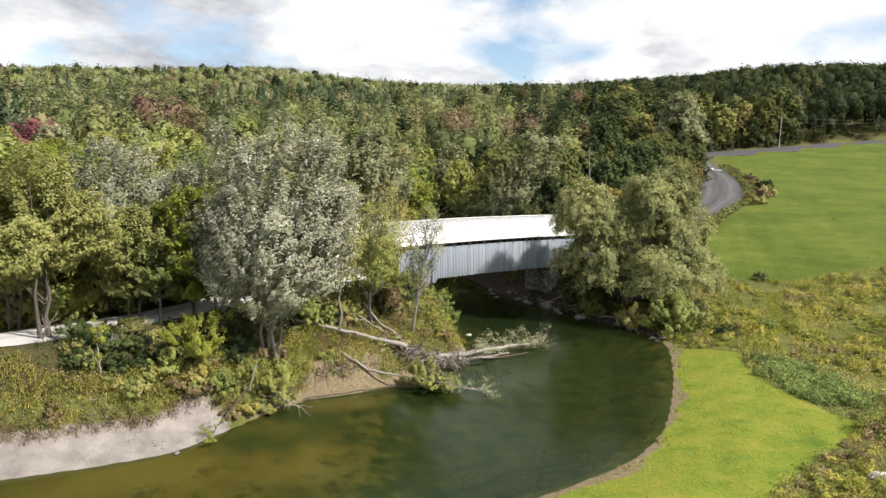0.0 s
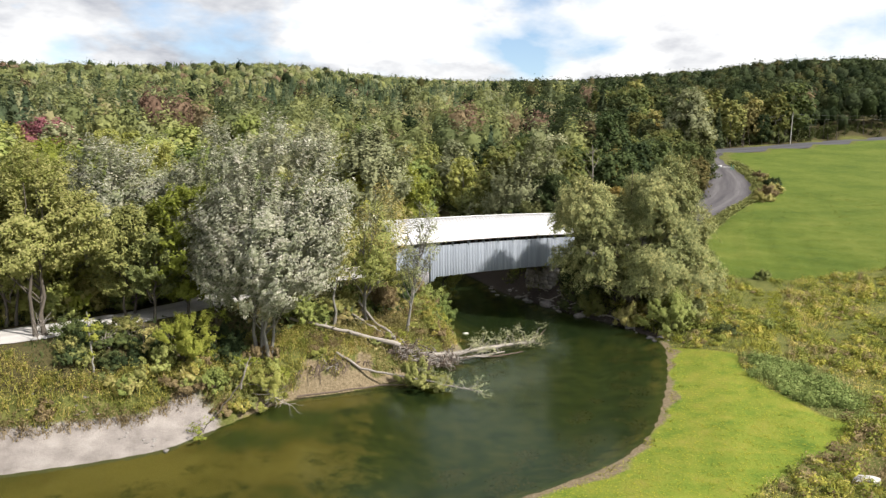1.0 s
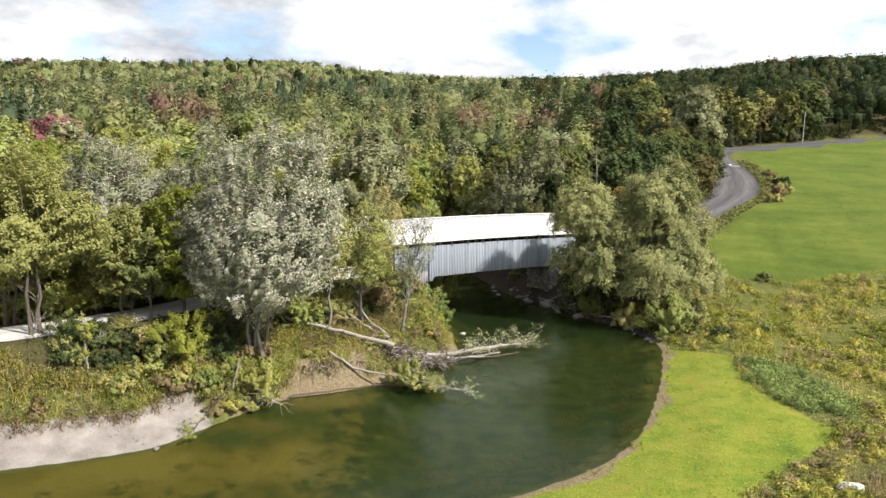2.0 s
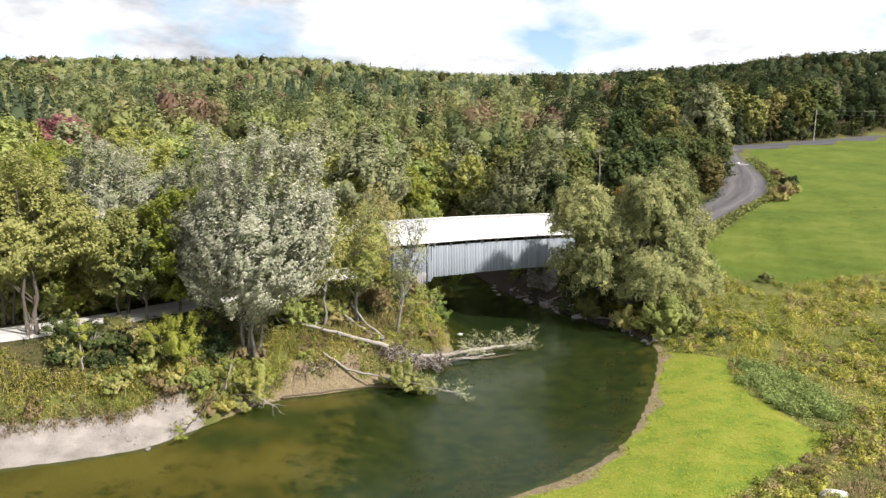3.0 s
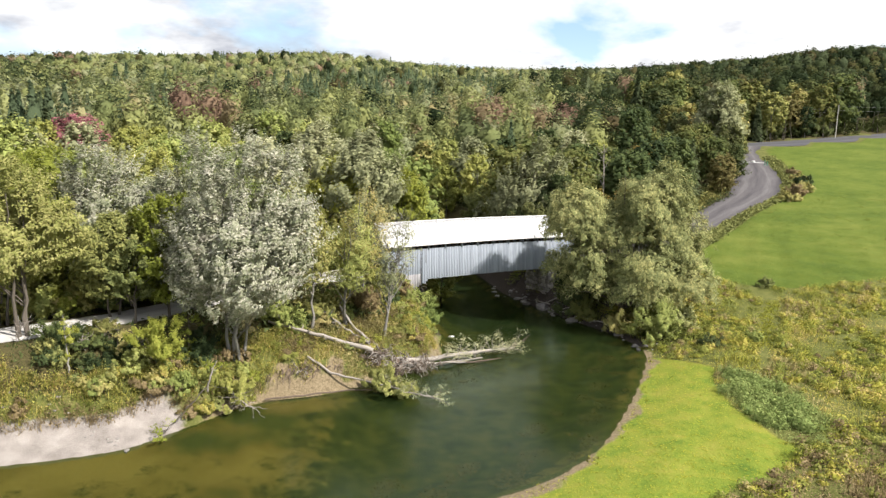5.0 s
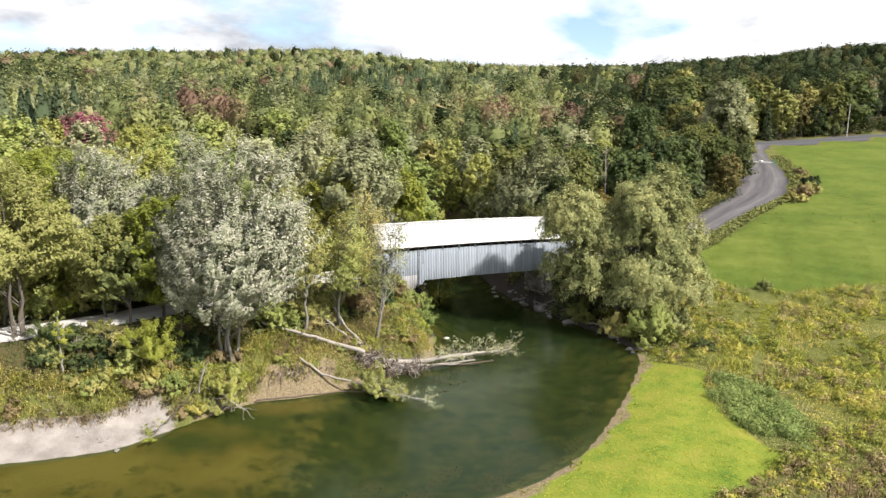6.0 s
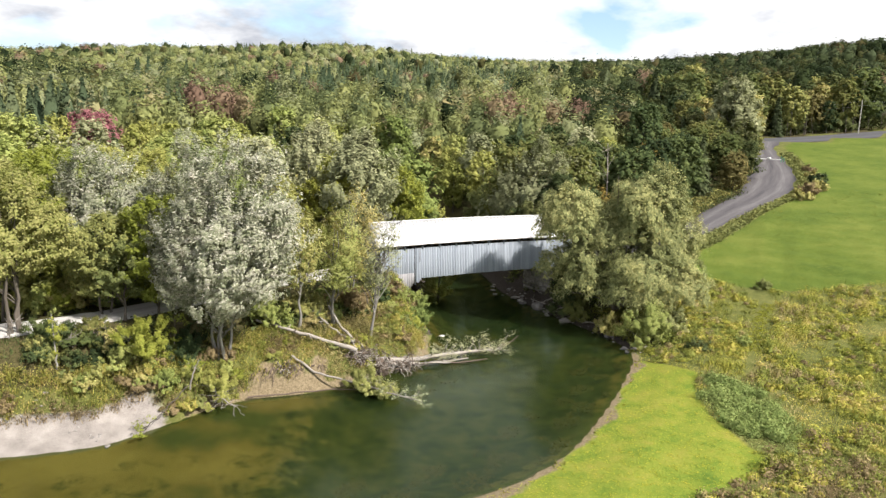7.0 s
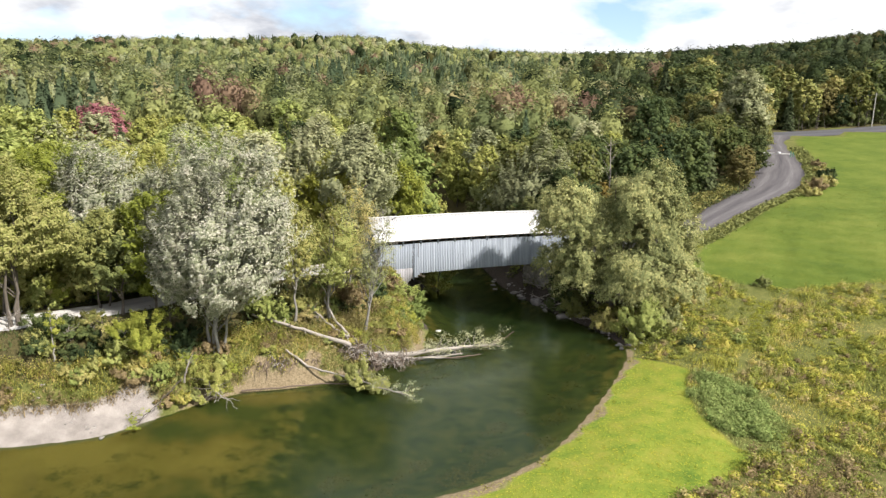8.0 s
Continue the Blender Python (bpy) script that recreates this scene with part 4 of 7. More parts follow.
poplar("silver_poplar", -31.5, 61.5, 15.0, 4.0, 3.0, 23, 12, 36000, 0.14, 3, (0.6, 0), stems=((-3.4, 0, 13.4, 2.6), (-0.6, 0.4, 15.8, 2.8), (2.2, 0, 15.0, 2.6), (4.4, -0.4, 12.0, 2.2), (0.4, -1.6, 10.0, 3.0)))
poplar("silver_poplar", -10.5, 86.0, 17.5, 6.0, 4.0, 24, 90, 14000, 0.28, 3, (0.8, 0), M_GREYLEAF, "grey-green poplar with a broad pale crown")
poplar("silver_poplar", -19.0, 92.0, 18.5, 6.0, 4.0, 25, 90, 14000, 0.28, 3, (0.8, 0), M_GREYLEAF, "grey-green poplar with a broad pale crown")
poplar("silver_poplar", 10.8, 112.6, 16.5, 3.6, 3.0, 26, 10, 17000, 0.25, 3, (0.8, 0), M_GREYLEAF, "pale grey-green poplar behind the bridge", ((-3.6, 0, 12.0, 2.4), (-1.0, 0.3, 15.0, 2.6), (1.8, 0, 18.4, 2.8), (4.4, 0.3, 15.4, 2.5), (0.4, -1.6, 10.0, 2.8)))

NEAR = [
    ("maple_tree", -29.8, 49.5, 14.8, 5.0, 5.8, 31, 30, 12000, 0.30, M_BROAD, 3, "leafy maple with dull olive-green leaves and dark trunks"),
    ("maple_tree", -34.5, 52.5, 14.0, 5.2, 4.6, 32, 28, 9000, 0.32, M_BROAD, 2, "leafy maple with yellowing green leaves and dark trunks"),
    ("maple_tree", -26.3, 56.6, 9.8, 4.0, 2.2, 33, 26, 7000, 0.30, M_OLIVE, 2, "thin-crowned olive maple beside the lane"),
    ("ash_tree", -21.6, 57.6, 11.6, 4.2, 1.8, 34, 26, 9000, 0.30, M_YELLOW, 1, "young bright green ash tree beside the lane"),
    ("ash_tree", -23.6, 55.3, 7.5, 2.6, 2.6, 35, 16, 3600, 0.28, M_OLIVE, 1, "small olive ash tree with a dark trunk"),
    ("birch_tree", -9.8, 63.8, 11.8, 3.2, 4.6, 36, 18, 2300, 0.27, M_OLIVE, 1, "slim olive-leaved birch with a thin crown on the bank"),
    ("ash_tree", -7.4, 67.0, 12.4, 4.0, 4.6, 37, 26, 2300, 0.25, M_GREEN, 1, "leafy green ash tree on the river bank"),
    ("ash_tree", -7.2, 72.2, 13.2, 4.0, 4.4, 38, 26, 2900, 0.25, M_OLIVE, 1, "leafy green ash tree on the river bank"),
    ("ash_tree", -22.5, 78.0, 11.5, 3.6, 2.6, 39, 22, 6500, 0.30, M_GREEN, 1, "leafy green ash tree on the river bank"),
    ("ash_tree", -14.5, 84.5, 14.5, 4.4, 2.0, 40, 26, 7000, 0.36, M_YELLOW, 1, "bright yellow-green ash behind the lane"),
    ("ash_tree", -7.0, 93.0, 13.5, 4.4, 2.0, 41, 26, 7000, 0.38, M_YELLOW, 1, "bright yellow-green ash behind the bridge"),
    ("ash_tree", -1.0, 97.0, 11.0, 3.8, 1.6, 42, 22, 6000, 0.36, M_MAPLE, 1, "yellow-green ash close behind the bridge"),
    ("maple_tree", -38.5, 64.0, 15.0, 5.6, 3.0, 43, 26, 8000, 0.34, M_YELLOW, 1, "bright yellow-green maple behind the lane"),
    ("maple_tree", -24.5, 72.0, 14.5, 4.8, 2.6, 44, 26, 8000, 0.34, M_GREEN, 1, "deep green maple behind the lane"),
    ("ash_tree", -17.5, 67.5, 12.5, 4.2, 1.6, 46, 24, 7000, 0.32, M_GREEN, 1, "green ash between lane and poplar"),
    ("ash_tree", -19.5, 80.5, 12.5, 4.0, 1.6, 47, 24, 7000, 0.32, M_MAPLE, 1, "yellow-green ash behind the lane"),
    ("ash_tree", -25.5, 64.5, 13.0, 4.2, 1.8, 48, 24, 7000, 0.32, M_GREYLEAF, 1, "grey-green ash behind the lane"),
    ("ash_tree", -34.0, 57.0, 10.5, 4.0, 0.8, 57, 26, 7000, 0.30, M_MAPLE, 1, "yellowing ash close behind the lane"),
    ("ash_tree", -29.0, 60.5, 9.5, 3.8, 0.6, 58, 26, 6500, 0.30, M_GREEN, 1, "low green ash close behind the lane"),
    ("ash_tree", -36.5, 57.5, 13.0, 4.6, 2.0, 49, 24, 7000, 0.32, M_YELLOW, 1, "yellow-green ash behind the lane"),
    ("ash_tree", 12.0, 106.5, 9.0, 3.8, 1.2, 52, 24, 5000, 0.4, M_DARK_SHADE, 1, "dark green ash behind the bridge"),
    ("ash_tree", 15.5, 117.0, 13.0, 4.2, 1.2, 53, 24, 5000, 0.42, M_GREEN, 1, "green ash behind the bridge"),
    ("ash_tree", 16.5, 110.0, 12.5, 4.0, 1.2, 54, 24, 5000, 0.42, M_DARK_SHADE, 1, "dark green ash behind the bridge"),
    ("ash_tree", 3.5, 124.0, 13.0, 4.6, 1.0, 55, 24, 5000, 0.45, M_OLIVE, 1, "olive ash behind the bridge"),
    ("ash_tree", -5.5, 111.0, 12.5, 4.2, 1.0, 56, 24, 5000, 0.42, M_MAPLE, 1, "yellowing ash behind the bridge"),
    ("maple_tree", -31.5, 72.0, 15.0, 5.0, 2.6, 45, 26, 8000, 0.34, M_MAPLE, 1, "yellowing green maple behind the lane"),
]
STEMS = {
    31: ((-4.6, 0.6, 11.0, 2.4), (-1.8, 0.9, 14.6, 2.6), (0.6, 0.6, 13.2, 2.3), (2.4, 1.0, 10.6, 1.9), (-0.6, -1.6, 9.2, 2.2), (-3.2, -1.2, 8.2, 2.2)),
    32: ((-2.8, 0, 12.0, 2.5), (0.4, 0.3, 14.2, 2.6), (3.0, -0.3, 11.6, 2.4), (0.2, -2.0, 8.6, 2.8)),
    37: ((-1.8, 0, 9.6, 1.7), (0.4, 0.3, 12.2, 1.9), (2.0, -0.4, 10.0, 1.7), (0.8, -1.2, 6.8, 1.7)),
    38: ((-1.8, 0, 10.6, 1.8), (0.4, 0.3, 13.2, 1.9), (2.0, -0.4, 11.0, 1.7), (0.2, -1.4, 7.4, 1.8)),
    40: ((-2.2, 0, 11.6, 2.2), (0.4, 0.3, 14.6, 2.4), (2.4, -0.4, 12.0, 2.2)),
    41: ((-2.2, 0, 10.6, 2.2), (0.4, 0.3, 13.4, 2.4), (2.4, -0.4, 11.4, 2.2)),
}
for nm, x, y, h, r, b, sd, cl, lv, sz, lm, tk, lab in NEAR:
    if sd in STEMS:
        tree(nm, x, y, gz(x, y), h, r * 0.55, b * 0.85, 8, int(lv * 2.1), sz * 0.60, lm, M_BARK_PALE if sd in (37, 38) else M_BARK, sd, lab, "tree", "round", max(2, tk), 0.10 + 0.004 * h, (0.3, 0), None, 14, 1.6, 0.0, (0.12, 0.24), 0.5, leaders(STEMS[sd], b * 0.85, sd + 100, 30))
        continue
    tree(nm, x, y, gz(x, y), h, r, b, int(cl * 3.4), int(lv * 1.6), sz * 0.66, lm, M_BARK_PALE if sd in (36, 37, 38) else M_BARK, sd, lab, "tree", "round", tk, 0.10 + 0.005 * h, (0.3, 0), None, 12, 1.6, 0.0, (0.12, 0.24))

# slender tree that leans over the bank in front of the bridge
slender = tree("birch_tree", -2.85, 66.0, gz(-2.85, 66.0), 11.6, 2.5, 4.6, 26, 1500, 0.17, M_GREYLEAF, M_BARK_PALE, 51, "slender half-bare tree with pale trunk leaning on the bank", "tree", "round", 1, 0.15, (1.9, 0.4), None, 34)
rngt = np.random.default_rng(52)
twigs = []
for i in range(190):
    h = rngt.uniform(5.0, 12.6)
    a, q = rngt.uniform(0, 2 * math.pi), rngt.uniform(0.0, 1.9) * (1 - abs(h - 9.6) / 6.5)
    s0 = np.array([1.9 * h / 11.6 + q * math.cos(a), 0.4 * h / 11.6 + q * math.sin(a), h])
    d = unit(np.array([math.cos(a), math.sin(a), 0.9]) + rngt.normal(0, 0.45, 3)) * rngt.uniform(0.6, 1.5)
    twigs.append(tube(wobble(s0, s0 + d, 4, 0.06, rngt), np.linspace(0.022, 0.008, 4), 3))
mk("brushwood", *join(twigs), M_BARK_PALE, slender, False, "fine bare grey twigs")



def willow_sprays(parts, per, rng):
    """Leaves strung along thin shoots that rise from the limbs, arch over and droop."""
    C, N, A, S = [], [], [], []
    for cx, cy, cz, rr, hh, m in parts:
        m = int(m * 4.4)
        D = unit(rng.normal(0, 1, (m, 3)))
        D[:, 2] = np.where(D[:, 2] < -0.25, -D[:, 2], D[:, 2])
        swell = 0.96 + 0.17 * np.sin(4 * D[:, 0] + cx) * np.sin(4 * D[:, 1] + cz) + 0.1 * np.sin(7 * D[:, 2] + 5 * D[:, 0])
        root = np.array([cx, cy, cz]) + D * np.array([rr, rr, hh]) * (rng.uniform(0.55, 1.0, m) * swell)[:, None]
        out = unit(D * np.array([1, 1, 0.7]) + rng.normal(0, 0.65, (m, 3)) + np.array([0, 0, 0.35]))
        length = rng.uniform(0.4, 1.3, m)
        t = np.repeat(np.linspace(0.02, 1, per)[None], m, 0) + rng.uniform(-0.02, 0.02, (m, per))
        pos = root[:, None] + out[:, None] * (length[:, None] * t)[:, :, None]
        pos[:, :, 2] -= (length[:, None] * 0.75) * t ** 2
        pos += rng.normal(0, 1, pos.shape) * (0.13 + 0.12 * (1 - t))[:, :, None]
        way = out[:, None] * np.ones((1, per, 1))
        way[:, :, 2] -= 1.5 * t
        C.append(pos.reshape(-1, 3))
        A.append(unit(way.reshape(-1, 3)))
        N.append(np.repeat(D, per, axis=0) + rng.normal(0, 0.45, (m * per, 3)) + np.array([0, 0, 0.35]))
        S.append(np.repeat(D * 0.7 + np.array([0, 0, 0.2]) + rng.normal(0, 0.22, (m, 3)), per, axis=0))
    C, N, A, S = (np.concatenate(q) for q in (C, N, A, S))
    C[:, 2] = np.maximum(C[:, 2], 0.3)
    V, F = leaf_sprays(C, N, 0.12, rng, 2.4, A)
    return V, F, np.repeat(S + unit(N) * 0.5, 3, axis=0)


# the wide willow beside the bridge: two lobes over many stems
WX, WY = 24.2, 86.5
wz = gz(WX, WY)
rngw = np.random.default_rng(61)
LOBES = ((-5.0, -0.6, 5.6, 4.3, 3.8, 64), (-4.6, 4.6, 9.4, 3.5, 4.8, 130), (-2.6, 0.4, 8.6, 3.6, 5.0, 170), (-6.8, -0.6, 10.6, 4.0, 5.2, 250), (2.8, 0.2, 11.0, 5.0, 7.2, 400), (5.4, 0.5, 7.4, 4.8, 5.6, 190), (2.4, -2.6, 4.8, 5.6, 4.0, 110), (-7.6, 2.2, 4.4, 3.4, 3.2, 40), (6.2, -2.4, 3.2, 4.8, 3.4, 120), (1.5, -3.4, 2.8, 4.6, 3.0, 110), (-4.6, -1.8, 3.0, 4.0, 2.6, 46))
lobes = []
for cx, cy, cz0, rr, hh, m in LOBES:
    D = unit(rngw.normal(0, 1, (m, 3)))
    D[:, 2] = np.where(D[:, 2] < -0.2, -D[:, 2], D[:, 2])
    q = rngw.uniform(0.74, 1.0, m)
    for d, f in zip(D[: m // 3], q):
        for e in range(4):
            o = rngw.normal(0, 1, 3) * (0.7, 0.7, 0.5)
            lobes.append((cx + d[0] * rr * f + o[0], cy + d[1] * rr * f + o[1], max(1.2, cz0 + d[2] * hh * f + o[2]), rngw.uniform(0.32, 0.7), rngw.uniform(0.8, 1.4)))
willow = tagged(empty("willow_tree", WX, WY, wz - 0.2), "wide old willow with drooping yellow-green foliage and dark stems", "tree")
for i in range(7):
    a = i * 0.9 + 0.3
    head = (5.5 * math.cos(a), 2.5 * math.sin(a), 11.0 - 0.5 * i)
    wtrunk = mk("trunk", *tube(wobble((0.5 * math.cos(a), 0.5 * math.sin(a), 0), head, 8, 0.28, rngw, 0.8), np.linspace(0.34, 0.06, 8), 7), M_BARK, willow, True)
for j in rngw.permutation(len(lobes))[:34]:
    c = lobes[j]
    s = (c[0] * 0.35, c[1] * 0.35, max(1.0, c[2] * 0.55))
    mk("limb", *tube(wobble(s, c[:3], 5, 0.15, rngw, 0.2), np.linspace(0.12, 0.025, 5), 5), M_BARK, wtrunk, True)
leafy("crown", *willow_sprays(LOBES, 31, rngw), M_WILLOW, willow)

# ---------------------------------------------------------------- the woods: prototypes, then copies
# dark, moss and bronze kinds have cloud shade put into their leaf colour
WOODS = [
    ("green", M_GREEN, 14.5, 4.3, 2.2, 71, "green broadleaf tree in the woods"),
    ("green2", M_GREEN, 13.0, 4.0, 2.0, 72, "green broadleaf tree in the woods"),
    ("olive", M_OLIVE, 13.5, 4.0, 2.0, 73, "olive-green broadleaf tree in the woods"),
    ("maple", M_MAPLE, 14.0, 4.3, 2.0, 74, "yellowing broadleaf tree in the woods"),
    ("yellow", M_YELLOW, 12.5, 3.9, 1.8, 75, "bright yellow-green tree in the woods"),
    ("dark", M_DARK_SHADE, 15.5, 4.2, 2.2, 76, "broadleaf tree in the woods, shade put into its dark green leaves"),
    ("dark2", M_DARK_SHADE, 14.5, 4.6, 2.0, 77, "broadleaf tree in the woods, shade put into its dark green leaves"),
    ("red", M_RED, 12.5, 4.2, 2.0, 78, "maple turning dull red for autumn"),
    ("ochre", M_ORANGE, 11.5, 3.6, 1.8, 79, "ochre-leaved tree in early autumn colour"),
    ("moss", M_MOSS_SHADE, 14.5, 4.2, 2.0, 82, "moss-green broadleaf tree in the woods, darkened for cloud shade"),
    ("moss2", M_MOSS_SHADE, 13.5, 4.4, 2.0, 83, "moss-green broadleaf tree in the woods, darkened for cloud shade"),
    ("bronze", M_BRONZE_SHADE, 13.5, 4.2, 2.0, 84, "bronze-tinged broadleaf tree in the woods, darkened for cloud shade"),
    ("grey", M_GREYLEAF, 15.0, 4.0, 2.4, 80, "grey-green poplar in the woods"),
]
first = {}
REDS = [(-73, 170.5), (6, 206), (17, 204), (24, 208), (-310, 395), (-300, 420), (66, 255)]
PINES = [(-98.8, 134.6), (-105, 150), (-101, 165), (-92, 172)]
DARKS = [(-98, 388), (-76, 446), (-64, 302), (-50, 330), (-85, 420), (-30, 360)]


def close(points, x, y, r):
    return np.min([np.hypot(x - a, y - b) for a, b in points], axis=0) < r


def plant(key, x, y, z, s, a, slight=False):
    """Sets a wood tree: the first of a kind is built, the rest are copies."""
    m = pose(x, y, z - 0.1, 0, 0, a) @ Matrix.Diagonal((s, s, s * (0.92 + 0.16 * ((x * 7.3) % 1)), 1))
    kin = key + " far" if slight else key
    if kin in first:
        return copy_thing(first[kin], m)
    if key == "spruce":
        ob = conifer("spruce_tree", x, y, z, 14.5, 2.6, 22, M_SPRUCE, M_BARK, 90, "dark narrow spruce standing in the woods", 0.6, 70)
    else:
        w = [q for q in WOODS if q[0] == key][0]
        ob = tree("broadleaf_tree", x, y, z, w[2], w[3] * 1.18, w[4], 60 if slight else 90, 950 if slight else 1950, 0.72 if slight else 0.515, w[1], M_BARK_PALE if slight else M_BARK, w[5] + 50 * slight, w[6], "tree", "round", 1, 0.2, (0, 0), None, 4, 1.5, 0.0, (0.15, 0.28), heart=0.62)
        ob["group"] = "trees of the valley woods"
    ob.matrix_basis = m
    first[kin] = ob
    return ob


rngf = np.random.default_rng(101)
g = 7.0
pts = []
for ix in range(-24, 31):
    for iy in range(8, 36):
        pts.append((ix * g + rngf.uniform(-2.2, 2.2), iy * g + rngf.uniform(-2.2, 2.2)))
pts = np.array(pts)
hx, hy = pts[:, 0], pts[:, 1]
dist, bear = np.hypot(hx - 8, hy), np.degrees(np.arctan2(hx - 8, hy))
dopen, _ = to_line(OPEN, hx, hy, True)
ok = ~inside(OPEN, hx, hy) & (dopen > 1.5) & ~inside(RIVER, hx, hy) & (bear > -47) & (bear < 40) & (dist < np.where(bear > 8, 236, 166)) & (dist > 70)
for line in (ROAD, ROAD_LEFT, MAIN):
    d, _ = to_line(line, hx, hy)
    ok &= d > 5.2
# leave room round the big trees that stand there already
for x, y in [(-10.5, 86), (-19, 92), (10.8, 112.6), (-14.5, 84.5), (-7, 93), (-1, 97), (-38.5, 64), (-24.5, 72), (-31.5, 72), (24.2, 86.5), (-31, 62.5), (-20.5, 61)]:
    ok &= np.hypot(hx - x, hy - y) > 4.2
RED_TREES = [(-82.5, 131.5, 1.12), (-91.5, 138, 0.95), (-70, 122, 0.8), (-79.5, 128.5, 0.95)]
for x, y, q in RED_TREES:
    ok &= np.hypot(hx - x, hy - y) > 4.4
pts = pts[ok]
hz = lie(pts[:, 0], pts[:, 1])[0]
for (x, y), z in zip(pts, hz):
    u = rngf.uniform()
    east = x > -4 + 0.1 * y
    # eastern kinds lean dark, in place of the cloud shade over them
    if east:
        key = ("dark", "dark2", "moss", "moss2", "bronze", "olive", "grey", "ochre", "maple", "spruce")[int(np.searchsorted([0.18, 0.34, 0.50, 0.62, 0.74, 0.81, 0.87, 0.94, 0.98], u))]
    else:
        key = ("green", "green2", "olive", "maple", "yellow", "grey", "dark", "spruce", "red")[int(np.searchsorted([0.10, 0.20, 0.42, 0.64, 0.82, 0.92, 0.945, 0.97], u))]
    if key == "bronze" and y < 128:
        key = "moss"
    if close(REDS, x, y, 4.6):
        key = "red"
    elif close([(30, 121), (-18, 128)], x, y, 4.5):
        key = "ochre"
    elif close(PINES, x, y, 9):
        key = "spruce"
    elif key == "red":
        key = "olive"
    s = rngf.uniform(0.78, 1.12) * (0.92 if y < 112 and east else 1.0)
    plant(key, float(x), float(y), float(z), float(s), float(rngf.uniform(0, 360)))

for key, x, y, q in (("dark", 9.8, 107.5, 0.7), ("dark2", -7.0, 103.0, 0.75), ("maple", -6.2, 98.5, 0.6), ("dark", -9.5, 111, 0.8), ("grey", 4.0, 121, 0.8)):
    plant(key, x, y, gz(x, y), q, 23.0 * x)
tree("poplar_tree", 63.0, 197.0, gz(63.0, 197.0), 23.0, 8.2, 3.0, 130, 6500, 0.5, M_GREYLEAF, M_BARK, 87, "huge grey-green poplar standing over the bend of the road", "tree", "round", 2, 0.4, (0.5, 0), None, 8, 1.7, 0.0, (0.13, 0.24), heart=0.6)
plant("ochre", 36.4, 156.0, gz(36.4, 156.0), 1.2, 40.0)
# the wood's edge beyond the country road: taller trees on slim pale trunks
edge = []
r = 238.0
while r < 312:
    a = 8.0
    while a < 36:
        a += math.degrees(6.6 / r) * rngf.uniform(0.85, 1.2)
        edge.append((8 + (r + rngf.uniform(-2, 2)) * math.sin(radians(a)), (r + rngf.uniform(-2, 2)) * math.cos(radians(a))))
    r += 6.8
edge = np.array(edge)
dm, _ = to_line(MAIN, edge[:, 0], edge[:, 1])
edge = edge[~inside(OPEN, edge[:, 0], edge[:, 1]) & (dm > 7.0)]
for (x, y), z in zip(edge, lie(edge[:, 0], edge[:, 1])[0]):
    # mostly the darkest kinds: their leaf colour stands in for cloud shade
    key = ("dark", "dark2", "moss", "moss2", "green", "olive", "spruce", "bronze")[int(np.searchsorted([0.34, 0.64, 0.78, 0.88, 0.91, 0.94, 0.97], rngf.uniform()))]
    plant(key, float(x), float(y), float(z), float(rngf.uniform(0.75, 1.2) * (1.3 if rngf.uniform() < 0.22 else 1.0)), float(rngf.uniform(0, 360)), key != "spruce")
for x, y, q in RED_TREES:
    plant("red", x, y, gz(x, y), q, 37.0 * x)

# far woods on the hills, as one mass for each kind
def ball():
    bm = bmesh.new()
    bmesh.ops.create_icosphere(bm, subdivisions=2, radius=1.0)
    v = np.array([q.co[:] for q in bm.verts])
    f = np.array([[q.index for q in p.verts] for p in bm.faces])
    bm.free()
    return v, f


BALL_V, BALL_F = ball()


